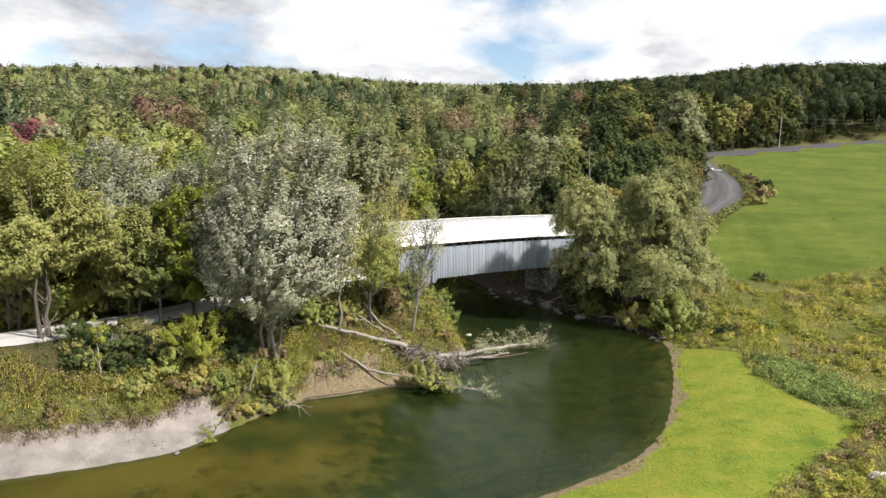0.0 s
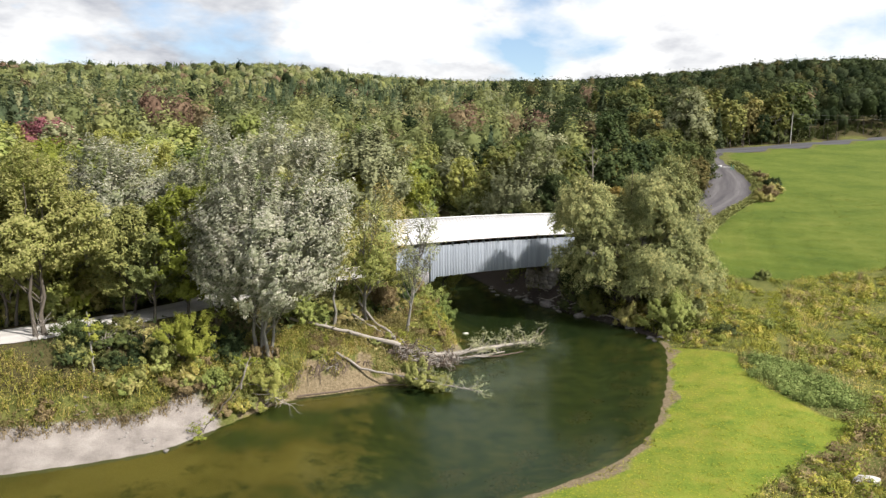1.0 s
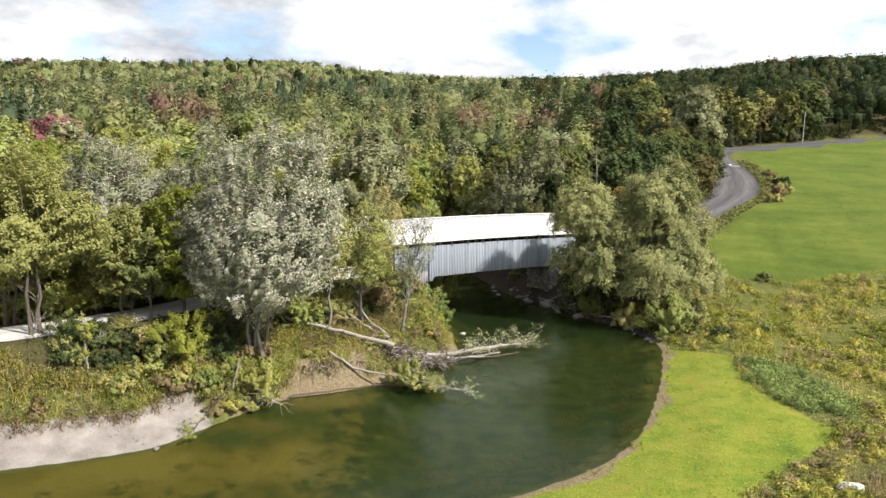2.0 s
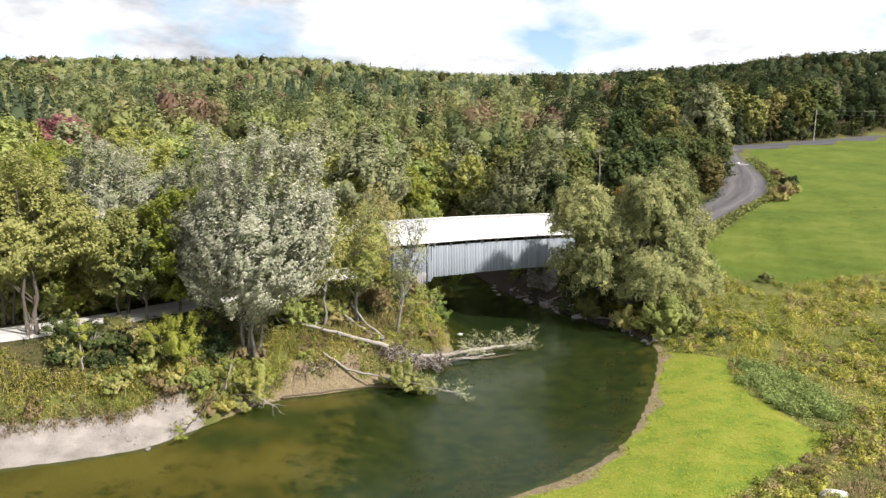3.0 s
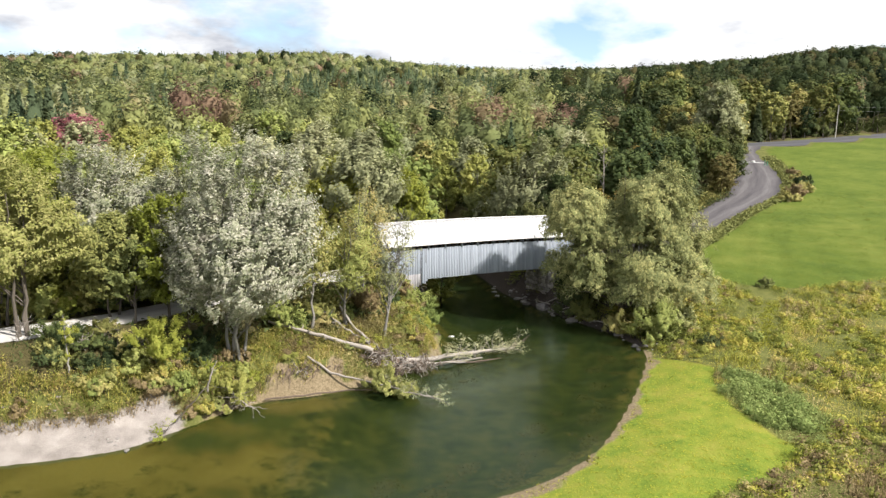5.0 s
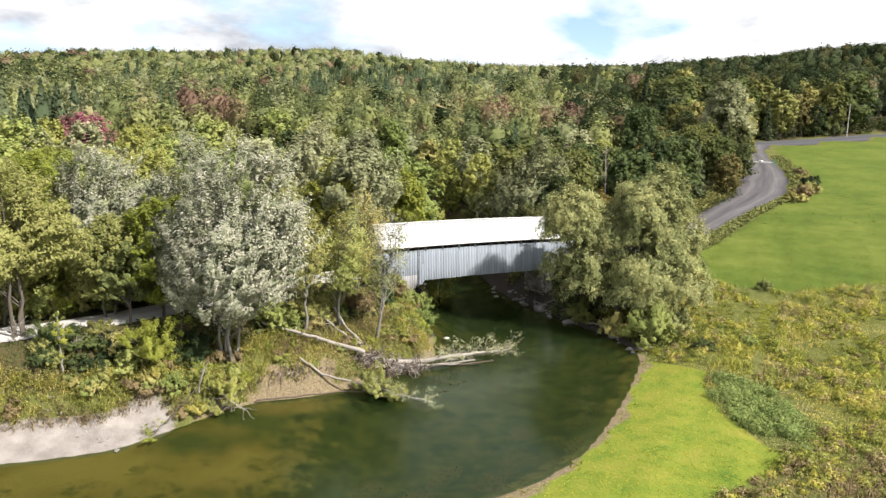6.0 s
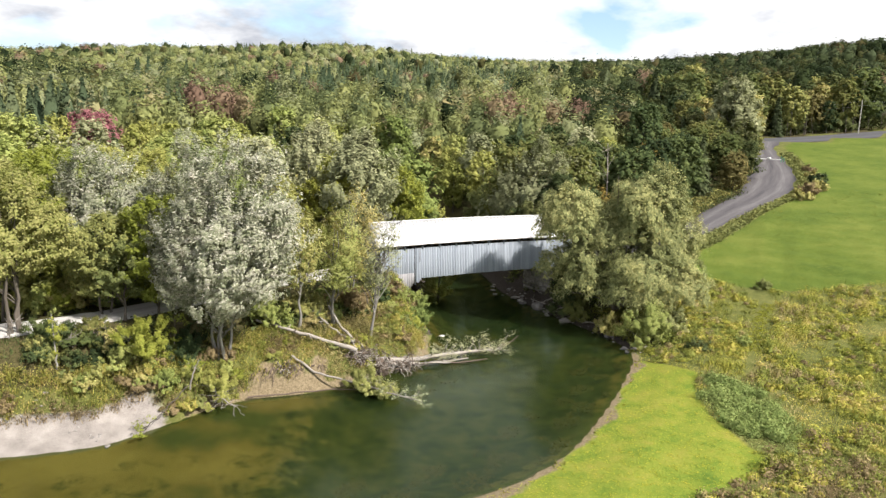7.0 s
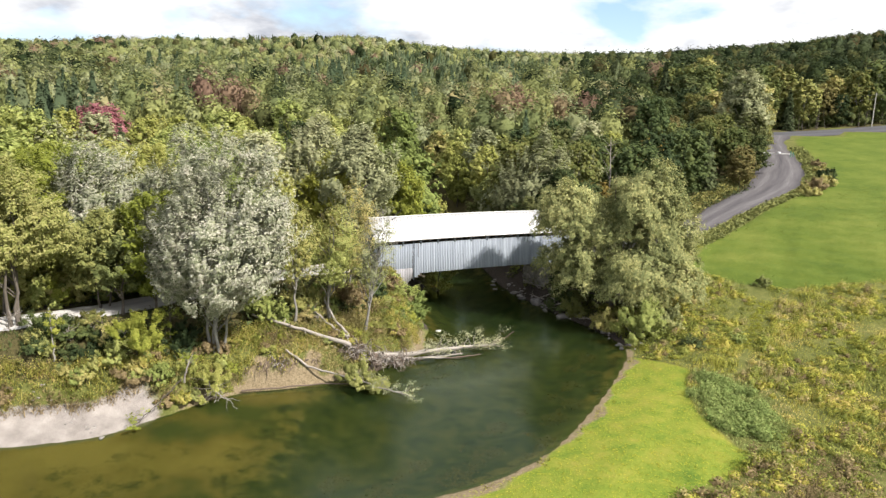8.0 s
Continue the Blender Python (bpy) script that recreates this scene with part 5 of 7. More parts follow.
def far_woods(name, kind_mask, P, Zg, mat, label, leaves, size, conical, rng, h0, r0, low):
    """Many crowns in one mesh: a lumpy heart to each, wrapped in leaf sprays."""
    VV, FF, NN, KK, n0 = [], [], [], [], 0
    for (x, y), z in zip(P[kind_mask], Zg[kind_mask]):
        s = rng.uniform(0.65, 1.3) if leaves > 100 else rng.uniform(0.78, 1.2)
        h, r = h0 * s, r0 * s * rng.uniform(0.9, 1.2)
        m = leaves
        ph = rng.uniform(0, 6, 3)
        if conical:
            t = rng.uniform(0, 1, m) ** 1.3
            a = rng.uniform(0, 2 * np.pi, m)
            rr = r * (1 - t) * rng.uniform(0.6, 1.05, m) + 0.04
            c = np.stack([x + rr * np.cos(a), y + rr * np.sin(a), z + h * (0.10 + 0.90 * t)], 1)
            n = np.stack([np.cos(a), np.sin(a), np.full(m, 0.7)], 1)
            ring = np.stack([np.cos(np.arange(7) * 0.9), np.sin(np.arange(7) * 0.9)], 1) * r * rng.uniform(0.6, 0.85, (7, 1))
            VV.append(np.concatenate([np.column_stack([ring + (x, y), np.full(7, z + 0.1 * h)]), [[x, y, z + h]]]))
            NN.append(np.column_stack([ring / r, np.full(7, 0.6)]).tolist() + [[0, 0, 1.0]])
            FF.append(np.array([(q, (q + 1) % 7, 7) for q in range(7)]) + n0)
            n0 += 8
        else:
            def lump(d):
                return (0.92 + 0.24 * np.sin(d[:, 0] * 4 + ph[0]) * np.sin(d[:, 1] * 4 + ph[1]) + 0.16 * np.sin(d[:, 2] * 6 + ph[2] + 3 * d[:, 0]) + 0.10 * np.sin(11 * d[:, 1] + 9 * d[:, 2] + ph[0]))

            heart = BALL_V * lump(BALL_V)[:, None] * (0.68 if leaves < 150 else 0.52 if leaves < 400 else 0.45)
            heart[:, 2] = np.maximum(heart[:, 2], low)
            if not conical:
                VV.append(np.stack([x + heart[:, 0] * r, y + heart[:, 1] * r, z + h - 1.2 * r + heart[:, 2] * np.where(heart[:, 2] > 0, 1.2 * r, 0.6 * h)], 1))
                FF.append(BALL_F + n0)
                NN.append(BALL_V + np.array([0, 0, 0.15]))
                n0 += len(BALL_V)
            d = unit(rng.normal(0, 1, (m, 3)))
            d[:, 2] = np.where(d[:, 2] < low, -d[:, 2], d[:, 2])
            q = lump(d) * rng.uniform(0.72 if leaves < 150 else 0.62 if leaves < 400 else 0.5, 1.05 if leaves < 150 else 0.99, m)
            c = np.stack([x + d[:, 0] * r * q, y + d[:, 1] * r * q, z + h - 1.2 * r + d[:, 2] * np.where(d[:, 2] > 0, 1.2 * r, 0.6 * h) * q], 1)
            n = d + np.array([0, 0, 0.25])
        kin = rng.uniform(0, 1)
        V, F = leaf_sprays(c, n + rng.normal(0, 0.22, (m, 3)), size * s, rng, 1.3)
        VV.append(V)
        NN.append(np.repeat(unit(n) + rng.normal(0, 0.4 if leaves < 150 else 0.55, (m, 3)), 3, axis=0))
        FF.append(F + n0)
        n0 += len(V)
        KK.append(np.full(n0 - sum(len(q) for q in KK), kin))
    ob = leafy(name, np.concatenate(VV), np.concatenate(FF), np.concatenate(NN), mat)
    ob.data.attributes.new("kin", "FLOAT", "POINT").data.foreach_set("value", np.concatenate(KK).astype(np.float32))
    return tagged(ob, label, "woods", "", "stuff")


rngq = np.random.default_rng(202)
P = []
r = 165.0
while r < 605:
    gap = 6.1 + (r - 165) * 0.0065 if r < 350 else 6.0
    a = -49.0
    while a < 45:
        a += math.degrees(gap / r) * rngq.uniform(0.8, 1.2)
        rr = r + rngq.uniform(-0.45, 0.45) * gap
        P.append((8 + rr * math.sin(radians(a)), rr * math.cos(radians(a))))
    r += gap
P = np.array(P)
dm, _ = to_line(MAIN, P[:, 0], P[:, 1])
keep = ~inside(OPEN, P[:, 0], P[:, 1]) & (dm > 6.3) & ((np.degrees(np.arctan2(P[:, 0] - 8, P[:, 1])) < 8) | (np.hypot(P[:, 0] - 8, P[:, 1]) > 310))
P = P[keep]
Zg = lie(P[:, 0], P[:, 1])[0]
brg = np.degrees(np.arctan2(P[:, 0] - 8, P[:, 1]))
rad = np.hypot(P[:, 0] - 8, P[:, 1])
u = rngq.uniform(0, 1, len(P))
pine_patch = (np.sin(P[:, 0] * 0.021 + 1.0) * np.sin(P[:, 1] * 0.017 + P[:, 0] * 0.006) > 0.25)
con = (u < 0.02) | (pine_patch & (u < np.where(rad > 400, 0.1, 0.16)))
con = con | close(PINES, P[:, 0], P[:, 1], 13) | (close(DARKS, P[:, 0], P[:, 1], 42) & (u < 0.72))
red = (~con & (u > 0.991)) | close(REDS, P[:, 0], P[:, 1], 9)
con &= ~red
# to the right nearly all get the dark leaf, painted for cloud shade
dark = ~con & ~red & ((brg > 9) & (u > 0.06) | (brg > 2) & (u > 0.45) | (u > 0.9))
mixed = ~con & ~red & ~dark
for lo, hi, n_leaf, sz, low in ((0, 235, 330, 0.56, -0.85), (235, 360, 220, 0.6, -0.7), (360, 900, 46, 0.78, -0.3)):
    zonek = (rad >= lo) & (rad < hi)
    far_woods("hill_woods", mixed & zonek, P, Zg, M_FAR_MIXED_HAZE, "mixed green broadleaf woods covering the hillside", n_leaf, sz, False, rngq, 15.8 - 2.4 * (lo > 300), 4.3 - 1.0 * (lo > 300), low)
    far_woods("hill_woods", dark & zonek, P, Zg, M_FAR_DARK_SHADE, "broadleaf woods covering the hillside, cloud shade put into their dark green", n_leaf, sz, False, rngq, 17.0 - 2.0 * (lo > 300), 5.0 - 1.5 * (lo > 300), low)
    far_woods("hill_woods", con & zonek, P, Zg, M_FAR_CONIFER, "dark conifers scattered over the hillside", n_leaf, sz * 0.9, True, rngq, 16.0 - 2.0 * (lo > 300), 3.6 - 0.6 * (lo > 300), low)
    far_woods("hill_woods", red & zonek, P, Zg, M_FAR_RED, "reddening maples scattered over the hillside", n_leaf, sz, False, rngq, 17.5 - 3.5 * (lo > 300), 4.0 - 0.7 * (lo > 300), low)

# ---------------------------------------------------------------- meadow, weeds and turf


def blades(C, Zg, height, width, rng, per, spread, lean=0.35):
    """Upright pointed blades in tufts round the points C."""
    n = len(C) * per
    bx = np.repeat(C[:, 0], per) + rng.normal(0, spread, n)
    by = np.repeat(C[:, 1], per) + rng.normal(0, spread, n)
    bz = np.repeat(Zg, per) - 0.05
    h = np.repeat(height, per) * rng.uniform(0.5, 1.15, n)
    a = rng.uniform(0, 2 * np.pi, n)
    w = width * rng.uniform(0.6, 1.4, n)
    tip = rng.normal(0, 1, (n, 2)) * (h * lean)[:, None]
    V = np.stack([np.stack([bx - np.cos(a) * w, by - np.sin(a) * w, bz], 1), np.stack([bx + np.cos(a) * w, by + np.sin(a) * w, bz], 1), np.stack([bx + tip[:, 0], by + tip[:, 1], bz + h], 1)], 1)
    return V.reshape(-1, 3), np.arange(3 * n).reshape(n, 3)


def scatter(rng, n, x0, x1, y0, y1):
    x, y = rng.uniform(x0, x1, n), rng.uniform(y0, y1, n)
    return x, y


rngm = np.random.default_rng(303)


def canopy(P, mat, name, label, size, rng, per, spread, tall):
    """Small upward-facing leaves at the tops of the weeds."""
    C = np.repeat(P, per, axis=0)
    C = C + rng.normal(0, 1, C.shape) * np.array([spread, spread, tall])
    V, F = leaf_sprays(C, rng.normal(0, 0.5, C.shape) + np.array([0, 0, 1.0]), size, rng, 1.8)
    soft = np.repeat(rng.normal(0, 0.6, C.shape) + np.array([0, 0, 1.0]), 3, axis=0)
    return tagged(leafy(name, V, F, soft, mat), label, "weeds", "", "stuff")


x, y = scatter(rngm, 38000, 18, 78, 30, 112)
near = rngm.uniform(0, 1, len(x)) < np.clip(1.35 - 0.007 * y, 0.4, 1)
x, y = x[near], y[near]
z, d, _, _ = lie(x, y)
dr, _ = to_line(ROAD, x, y)
lumps = np.sin(x * 1.1 + 0.7 * y) * np.sin(y * 0.8 - 0.5 * x) + 0.6 * np.sin(x * 0.43 - 0.3 * y + 1) + 0.7 * np.sin(2.1 * x + 0.6 * y + 2.1) * np.sin(1.7 * y - 0.4 * x)
path = np.abs(x - np.interp(y, [64, 67.3, 73, 78.7, 83, 88], [34.8, 35.2, 37.0, 39.4, 40.6, 43.0])) < np.where(y > 66, np.where(y > 78, 1.1, 0.45), -1.0)
trail = np.abs((x - 41.0) - (y - 60) * 0.62 - 0.8 * np.sin(0.3 * y)) < 0.5
meadow = ~inside(LAWN, x, y) & ~inside(FIELD, x, y) & (d > 0.9) & (dr > 4.6) & ~path
teal = np.hypot((x - 32.6) / 3.2, (y - 58.0) / 8.0) < 1.0 + 0.2 * np.sin(y + x)
teal2 = np.hypot((x - 45) / 3.6, (y - 47.5) / 2.6) < 1.0
rust = (np.hypot((x - 33) / 6.5, (y - 42.5) / 4.2) < 1.0 + 0.2 * np.sin(2 * x)) | (np.hypot((x - 45) / 7.5, (y - 45.5) / 5.5) < 1.0 + 0.25 * np.sin(1.4 * x + y))
drift = np.sin(0.16 * x + 0.23 * y) + np.sin(0.31 * x - 0.17 * y + 1.3) + 0.7 * np.sin(0.62 * x + 0.5 * y + 0.4) + rngm.normal(0, 0.55, len(x))
hummock = np.sin(0.75 * x + 1.3 * np.sin(0.35 * y)) * np.sin(0.6 * y + 1.1 * np.sin(0.4 * x + 1))
hgt = np.clip(0.42 + 0.26 * lumps + 0.42 * hummock + rngm.normal(0, 0.08, len(x)), 0.08, 1.9) * np.where(trail, 0.35, 1.0)
reeds = (teal | teal2) & ~rust
kinds = (("meadow_weeds", ~reeds & ~rust & (drift > -0.45) & (drift < 1.45), M_WEED, "tall tangled yellow-green meadow weeds", 1.0),
         ("green_weeds", ~reeds & ~rust & (drift <= -0.45), M_HERB, "dull green herbs growing among the meadow weeds", 0.95),
         ("dry_weeds", ~reeds & ~rust & (drift >= 1.45), M_STRAW, "dry straw-coloured grasses in the meadow", 1.05),
         ("reed_patch", reeds, M_TEAL, "patch of bluish-green reeds in the meadow", 1.1),
         ("rusty_weeds", rust, M_RUST, "dry rusty-brown seeding weeds by the grass", 1.05))
for nm, mask, mat, lab, f in kinds:
    mask = mask & meadow
    Cm = np.column_stack([x[mask], y[mask]])
    V, F = blades(Cm, z[mask], hgt[mask] * f * 0.9, 0.03, rngm, 5, 0.2, 0.28)
    tagged(leafy(nm, V, F, rngm.normal(0, 0.3, V.shape) + np.array([0.1, -0.25, 0.9]), mat), lab, "weeds", "", "stuff")
    canopy(np.column_stack([Cm, (z + hgt * f * 0.6)[mask]]), mat, nm, lab, 0.07, rngm, 7, 0.24, 0.12)



def mounds(x, y, z, girth, stature, per, size, rng):
    """Leafy mounds: a lumpy dense heart to each, with loose leaves all over it."""
    n = len(x)
    B = OCTA_V[None] * (0.6 + rng.normal(0, 0.08, (n, 6, 1))) * np.stack([girth, girth, girth * stature], 1)[:, None] + np.stack([x, y, z + 0.05], 1)[:, None]
    BF = (np.arange(n)[:, None, None] * 6 + OCTA_F[None]).reshape(-1, 3)
    BN = np.tile(OCTA_V, (n, 1)) + rng.normal(0, 0.35, (n * 6, 3))
    w = np.repeat(np.arange(n), per)
    D = unit(rng.normal(0, 1, (len(w), 3)))
    D[:, 2] = np.abs(D[:, 2])
    f = rng.uniform(0.6, 1.15, len(w)) * girth[w]
    C = np.column_stack([x[w] + D[:, 0] * f, y[w] + D[:, 1] * f, z[w] + 0.1 + D[:, 2] * f * stature[w]])
    V, F = leaf_sprays(C, D + rng.normal(0, 0.45, D.shape) + np.array([0, 0, 0.2]), size, rng, 1.8)
    N = np.repeat(D * 1.2 + rng.normal(0, 0.4, D.shape), 3, axis=0)
    return np.concatenate([V, B.reshape(-1, 3)]), np.concatenate([F, BF + len(V)]), np.concatenate([N, BN])


# rounded hummocks of weeds standing out of the meadow
x, y = scatter(rngm, 5600, 22, 78, 34, 108)
z, d, _, _ = lie(x, y)
dr, _ = to_line(ROAD, x, y)
path = np.abs(x - np.interp(y, [64, 67.3, 73, 78.7, 83, 88], [34.8, 35.2, 37.0, 39.4, 40.6, 43.0])) < np.where(y > 66, np.where(y > 78, 1.6, 0.8), -1.0)
free = ~inside(LAWN, x, y) & ~inside(FIELD, x, y) & (d > 2.0) & (dr > 5.5) & ~path & (np.hypot((x - 32.6) / 3.6, (y - 58.0) / 8.5) > 1) & (np.sin(0.5 * x + 0.2 * y) + np.sin(0.45 * y - 0.25 * x + 1) > -0.7)
x, y, z = x[free], y[free], z[free]
pick = np.clip(rngm.uniform(0, 1, len(x)) + np.where(y < 56, 0.42, 0.0) * rngm.uniform(0, 1, len(x)), 0, 0.999)
swell = np.sin(0.75 * x + 1.3 * np.sin(0.35 * y)) * np.sin(0.6 * y + 1.1 * np.sin(0.4 * x + 1)) + 0.7 * np.sin(1.9 * x - 0.8 * y)
girth, stature = rngm.uniform(0.28, 0.72, len(x)), np.clip(rngm.uniform(0.6, 1.2, len(x)) + 0.7 * swell, 0.35, 2.4)
for lo, hi, mat, lab in ((0, 0.55, M_WEED, "rounded yellow-green weed hummocks"), (0.55, 0.84, M_HERB, "rounded dull green weed hummocks"), (0.84, 0.94, M_STRAW, "pale straw-coloured grass hummocks"), (0.94, 1.0, M_RUST, "brownish seeding weed hummocks")):
    q = np.flatnonzero((pick >= lo) & (pick < hi))
    V, F, N = mounds(x[q], y[q], z[q], girth[q], stature[q], 62, 0.112, rngm)
    tagged(leafy("weed_hummocks", V, F, N, mat), lab, "weeds", "", "stuff")

x, y = scatter(rngm, 1500, 28, 37, 48, 67)
z, d, _, _ = lie(x, y)
on = (np.hypot((x - 32.4) / 2.5, (y - 58.4) / 7.0) < 1.0 + 0.3 * np.sin(1.3 * y + x)) & ~inside(LAWN, x, y) & (rngm.uniform(0, 1, len(x)) < 0.36)
V, F, N = mounds(x[on], y[on], z[on], rngm.uniform(0.3, 0.8, on.sum()), rngm.uniform(0.7, 1.2, on.sum()), 80, 0.1, rngm)
tagged(leafy("reed_patch", V, F, N, M_TEAL), "rounded bluish-green reed clumps in the meadow", "reeds", "", "stuff")
py = rngm.uniform(73, 89, 700)
px = np.interp(py, [64, 67.3, 73, 78.7, 83, 88], [34.8, 35.2, 37.0, 39.4, 40.6, 43.0]) + rngm.normal(0, 0.6, 700)
V, F = blades(np.column_stack([px, py]), lie(px, py)[0], rngm.uniform(0.08, 0.25, 700), 0.035, rngm, 8, 0.16, 0.6)
tagged(leafy("path_grass", V, F, rngm.normal(0, 0.2, V.shape) + np.array([0, 0, 1.0]), M_GRASS), "short fresh grass on the trodden meadow path", "grass", "", "stuff")

x, y = scatter(rngm, 700, 5, 33, 30, 74)
z, d, _, _ = lie(x, y)
on = inside(LAWN, x, y) & (d > 0.8)
V, F = blades(np.column_stack([x[on], y[on]]), z[on], rngm.uniform(0.05, 0.14, on.sum()), 0.03, rngm, 9, 0.14, 0.6)
tagged(leafy("lawn_grass", V, F, np.tile([0.1, 0, 1.0], (len(V), 1)), M_GRASS), "scattered taller tufts in the bright grass", "grass", "", "stuff")
x, y = scatter(rngm, 11000, 5, 33, 30, 74)
z, d, _, _ = lie(x, y)
on = inside(LAWN, x, y) & (d > 0.6)
C = np.column_stack([x[on], y[on], z[on] + 0.015])
V, F = leaf_sprays(np.repeat(C, 2, axis=0) + rngm.normal(0, 0.05, (2 * len(C), 3)) * np.array([1, 1, 0.2]), rngm.normal(0, 0.10, (2 * len(C), 3)) + np.array([0, 0, 1.0]), 0.07, rngm, 2.0)
tagged(leafy("lawn_grass", V, F, np.repeat(rngm.normal(0, 0.12, (len(V) // 3, 3)) + np.array([0, 0, 1.0]), 3, axis=0), M_GRASS), "short bright yellow-green grass on the low bank", "grass", "", "stuff")
x, y = scatter(rngm, 9000, 34, 92, 94, 165)
z = lie(x, y)[0]
on = inside(FIELD, x, y)
V, F = blades(np.column_stack([x[on], y[on]]), z[on], rngm.uniform(0.04, 0.13, on.sum()), 0.06, rngm, 4, 0.25, 0.9)
tagged(leafy("field_grass", V, F, rngm.normal(0, 0.25, V.shape) + np.array([0.1, -0.1, 1.0]), M_FIELD), "uneven green tufts in the hay field", "grass", "", "stuff")
# ragged grass edge along the low bank
edge_line = smooth_line(RIGHT_BANK, 30)
edge_line = edge_line[(edge_line[:, 1] > 33) & (edge_line[:, 1] < 76)]
pick = edge_line[rngm.integers(len(edge_line), size=1500)]
x, y = pick[:, 0] + rngm.normal(0, 0.5, 1500), pick[:, 1] + rngm.normal(0, 0.5, 1500)
z, d, _, _ = lie(x, y)
on = (d > 0.75 + 0.35 * np.sin(1.3 * y) + 0.2 * np.sin(3.7 * x)) & (d < 2.0)
V, F = blades(np.column_stack([x[on], y[on]]), z[on], rngm.uniform(0.06, 0.25, on.sum()), 0.035, rngm, 8, 0.14, 0.5)
tagged(leafy("edge_grass", V, F, rngm.normal(0, 0.2, V.shape) + np.array([0, 0, 1.0]), M_GRASS), "ragged bright grass tufts along the muddy shore", "grass", "", "stuff")
# weed beds just below the water along the east bank
x, y = scatter(rngm, 6500, 2, 26, 30, 74)
_, d, _, _ = lie(x, y)
patch = np.sin(0.9 * x + 0.6 * y) * np.sin(0.8 * y - 0.5 * x + 1) + 0.5 * np.sin(2.1 * x - 1.2 * y)
on = (d < -0.7) & (d > -6.5) & (patch > 0.18 + 0.10 * (-d - 1))
C = np.column_stack([x[on], y[on], np.full(on.sum(), -0.10)])
V, F = leaf_sprays(np.repeat(C, 14, axis=0) + rngm.normal(0, 1, (14 * len(C), 3)) * np.array([0.24, 0.24, 0.05]), rngm.normal(0, 0.4, (14 * len(C), 3)) + np.array([0, 0, 1.0]), 0.15, rngm, 1.6)
V[:, 2] = np.minimum(V[:, 2], -0.02)
tagged(mk("water_weeds", V, F, M_WATERWEED), "brownish weed beds just below the water", "weeds", "", "stuff")
# rank weeds along the verges of the climbing road
for side, lo, hi in ((1, 4.6, 7.4), (-1, 4.6, 8.5)):
    idx = rngm.integers(45, len(ROAD) - 12, 2600)
    T = unit(ROAD[idx + 1, :2] - ROAD[idx - 1, :2])
    off = rngm.uniform(lo, hi, 2600) + 2.4 * np.exp(-((idx - 85) / 16.0) ** 2) - 0.8
    x, y = ROAD[idx, 0] + T[:, 1] * off * side, ROAD[idx, 1] - T[:, 0] * off * side
    z = lie(x, y)[0]
    Cm = np.column_stack([x, y])
    V, F = blades(Cm, z, rngm.uniform(0.3, 0.9, len(x)), 0.09, rngm, 4, 0.3, 0.3)
    tagged(mk("verge_weeds", V, F, M_OLIVE), "rank yellowing weeds along the road verge", "weeds", "", "stuff")
    canopy(np.column_stack([Cm, z + 0.5]), M_OLIVE, "verge_weeds", "rank yellowing weeds along the road verge", 0.26, rngm, 5, 0.35, 0.15)
# bank herbs on the west side
x, y = scatter(rngm, 24000, -48, 4, 36, 84)
z, d, be, le = lie(x, y)
dr, _ = to_line(ROAD_LEFT, x, y)
bare = (x > -11.2) & (x < -5.0) & (d < 1.9 + 0.7 * np.sin(1.7 * x) + 0.4 * np.sin(4.1 * x + y)) & (rngm.uniform(0, 1, len(x)) < 0.93)
on = (le > 0) & (d > 0.7 + 2.6 * be) & (d < np.where(x < -15, 6.4 + 0.8 * be + 0.6 * np.sin(x), 7.5)) & (dr > 3.0) & ~bare
mixw_ = np.sin(0.55 * x + 0.8 * y) + np.sin(0.9 * y - 0.6 * x + 2.0) + rngm.normal(0, 0.5, len(x))
# dry brown fringe above the sand
mixw_ -= 2.3 * ((d < 1.5 + 2.7 * be + 0.5 * np.sin(1.3 * x)) & (x < -11.5))
spit = (x > -11) & (y > 57.5) & (y < 69)
for sel, mat, lab in ((spit & (mixw_ > 0.1), M_STRAW, "dry tan grass on the bank above the fallen trees"), ((~spit & (mixw_ > -0.35)) | (spit & (mixw_ <= 0.1) & (mixw_ > -1.3)), M_BANK, "yellowing weeds and herbs along the river bank"), (~spit & (mixw_ <= -0.35) & (mixw_ > -1.2), M_HERB, "fresh green herbs along the river bank"), ((mixw_ <= -1.2) | (spit & (mixw_ <= -1.3)), M_RUST, "rust-brown dry herbs along the river bank")):
    q = on & sel
    tall = rngm.uniform(0.2, 0.8, q.sum()) * np.where(spit[q], 0.6, 1.0) + 0.5 * (rngm.uniform(0, 1, q.sum()) < 0.2)
    V, F = blades(np.column_stack([x[q], y[q]]), z[q], tall, 0.03, rngm, 7, 0.25, 0.35)
    tagged(mk("bank_weeds", V, F, mat), lab, "weeds", "", "stuff")
    canopy(np.column_stack([x[q], y[q], z[q] + 0.75 * tall]), mat, "bank_weeds", lab, 0.08, rngm, 20, 0.17, 0.16)
xe, ye = scatter(rngm, 5000, 4, 34, 76, 108)
ze, de, _, lefte = lie(xe, ye)
q = (lefte < 1) & (de > 2.2 + 0.6 * np.sin(ye)) & (de < 9)
V, F = blades(np.column_stack([xe[q], ye[q]]), ze[q], rngm.uniform(0.2, 0.7, q.sum()), 0.05, rngm, 6, 0.25, 0.4)
tagged(leafy("shade_weeds", V, F, rngm.normal(0, 0.4, V.shape) + np.array([0, 0, 0.9]), M_HERB), "dull green weeds on the shaded bank", "weeds", "", "stuff")
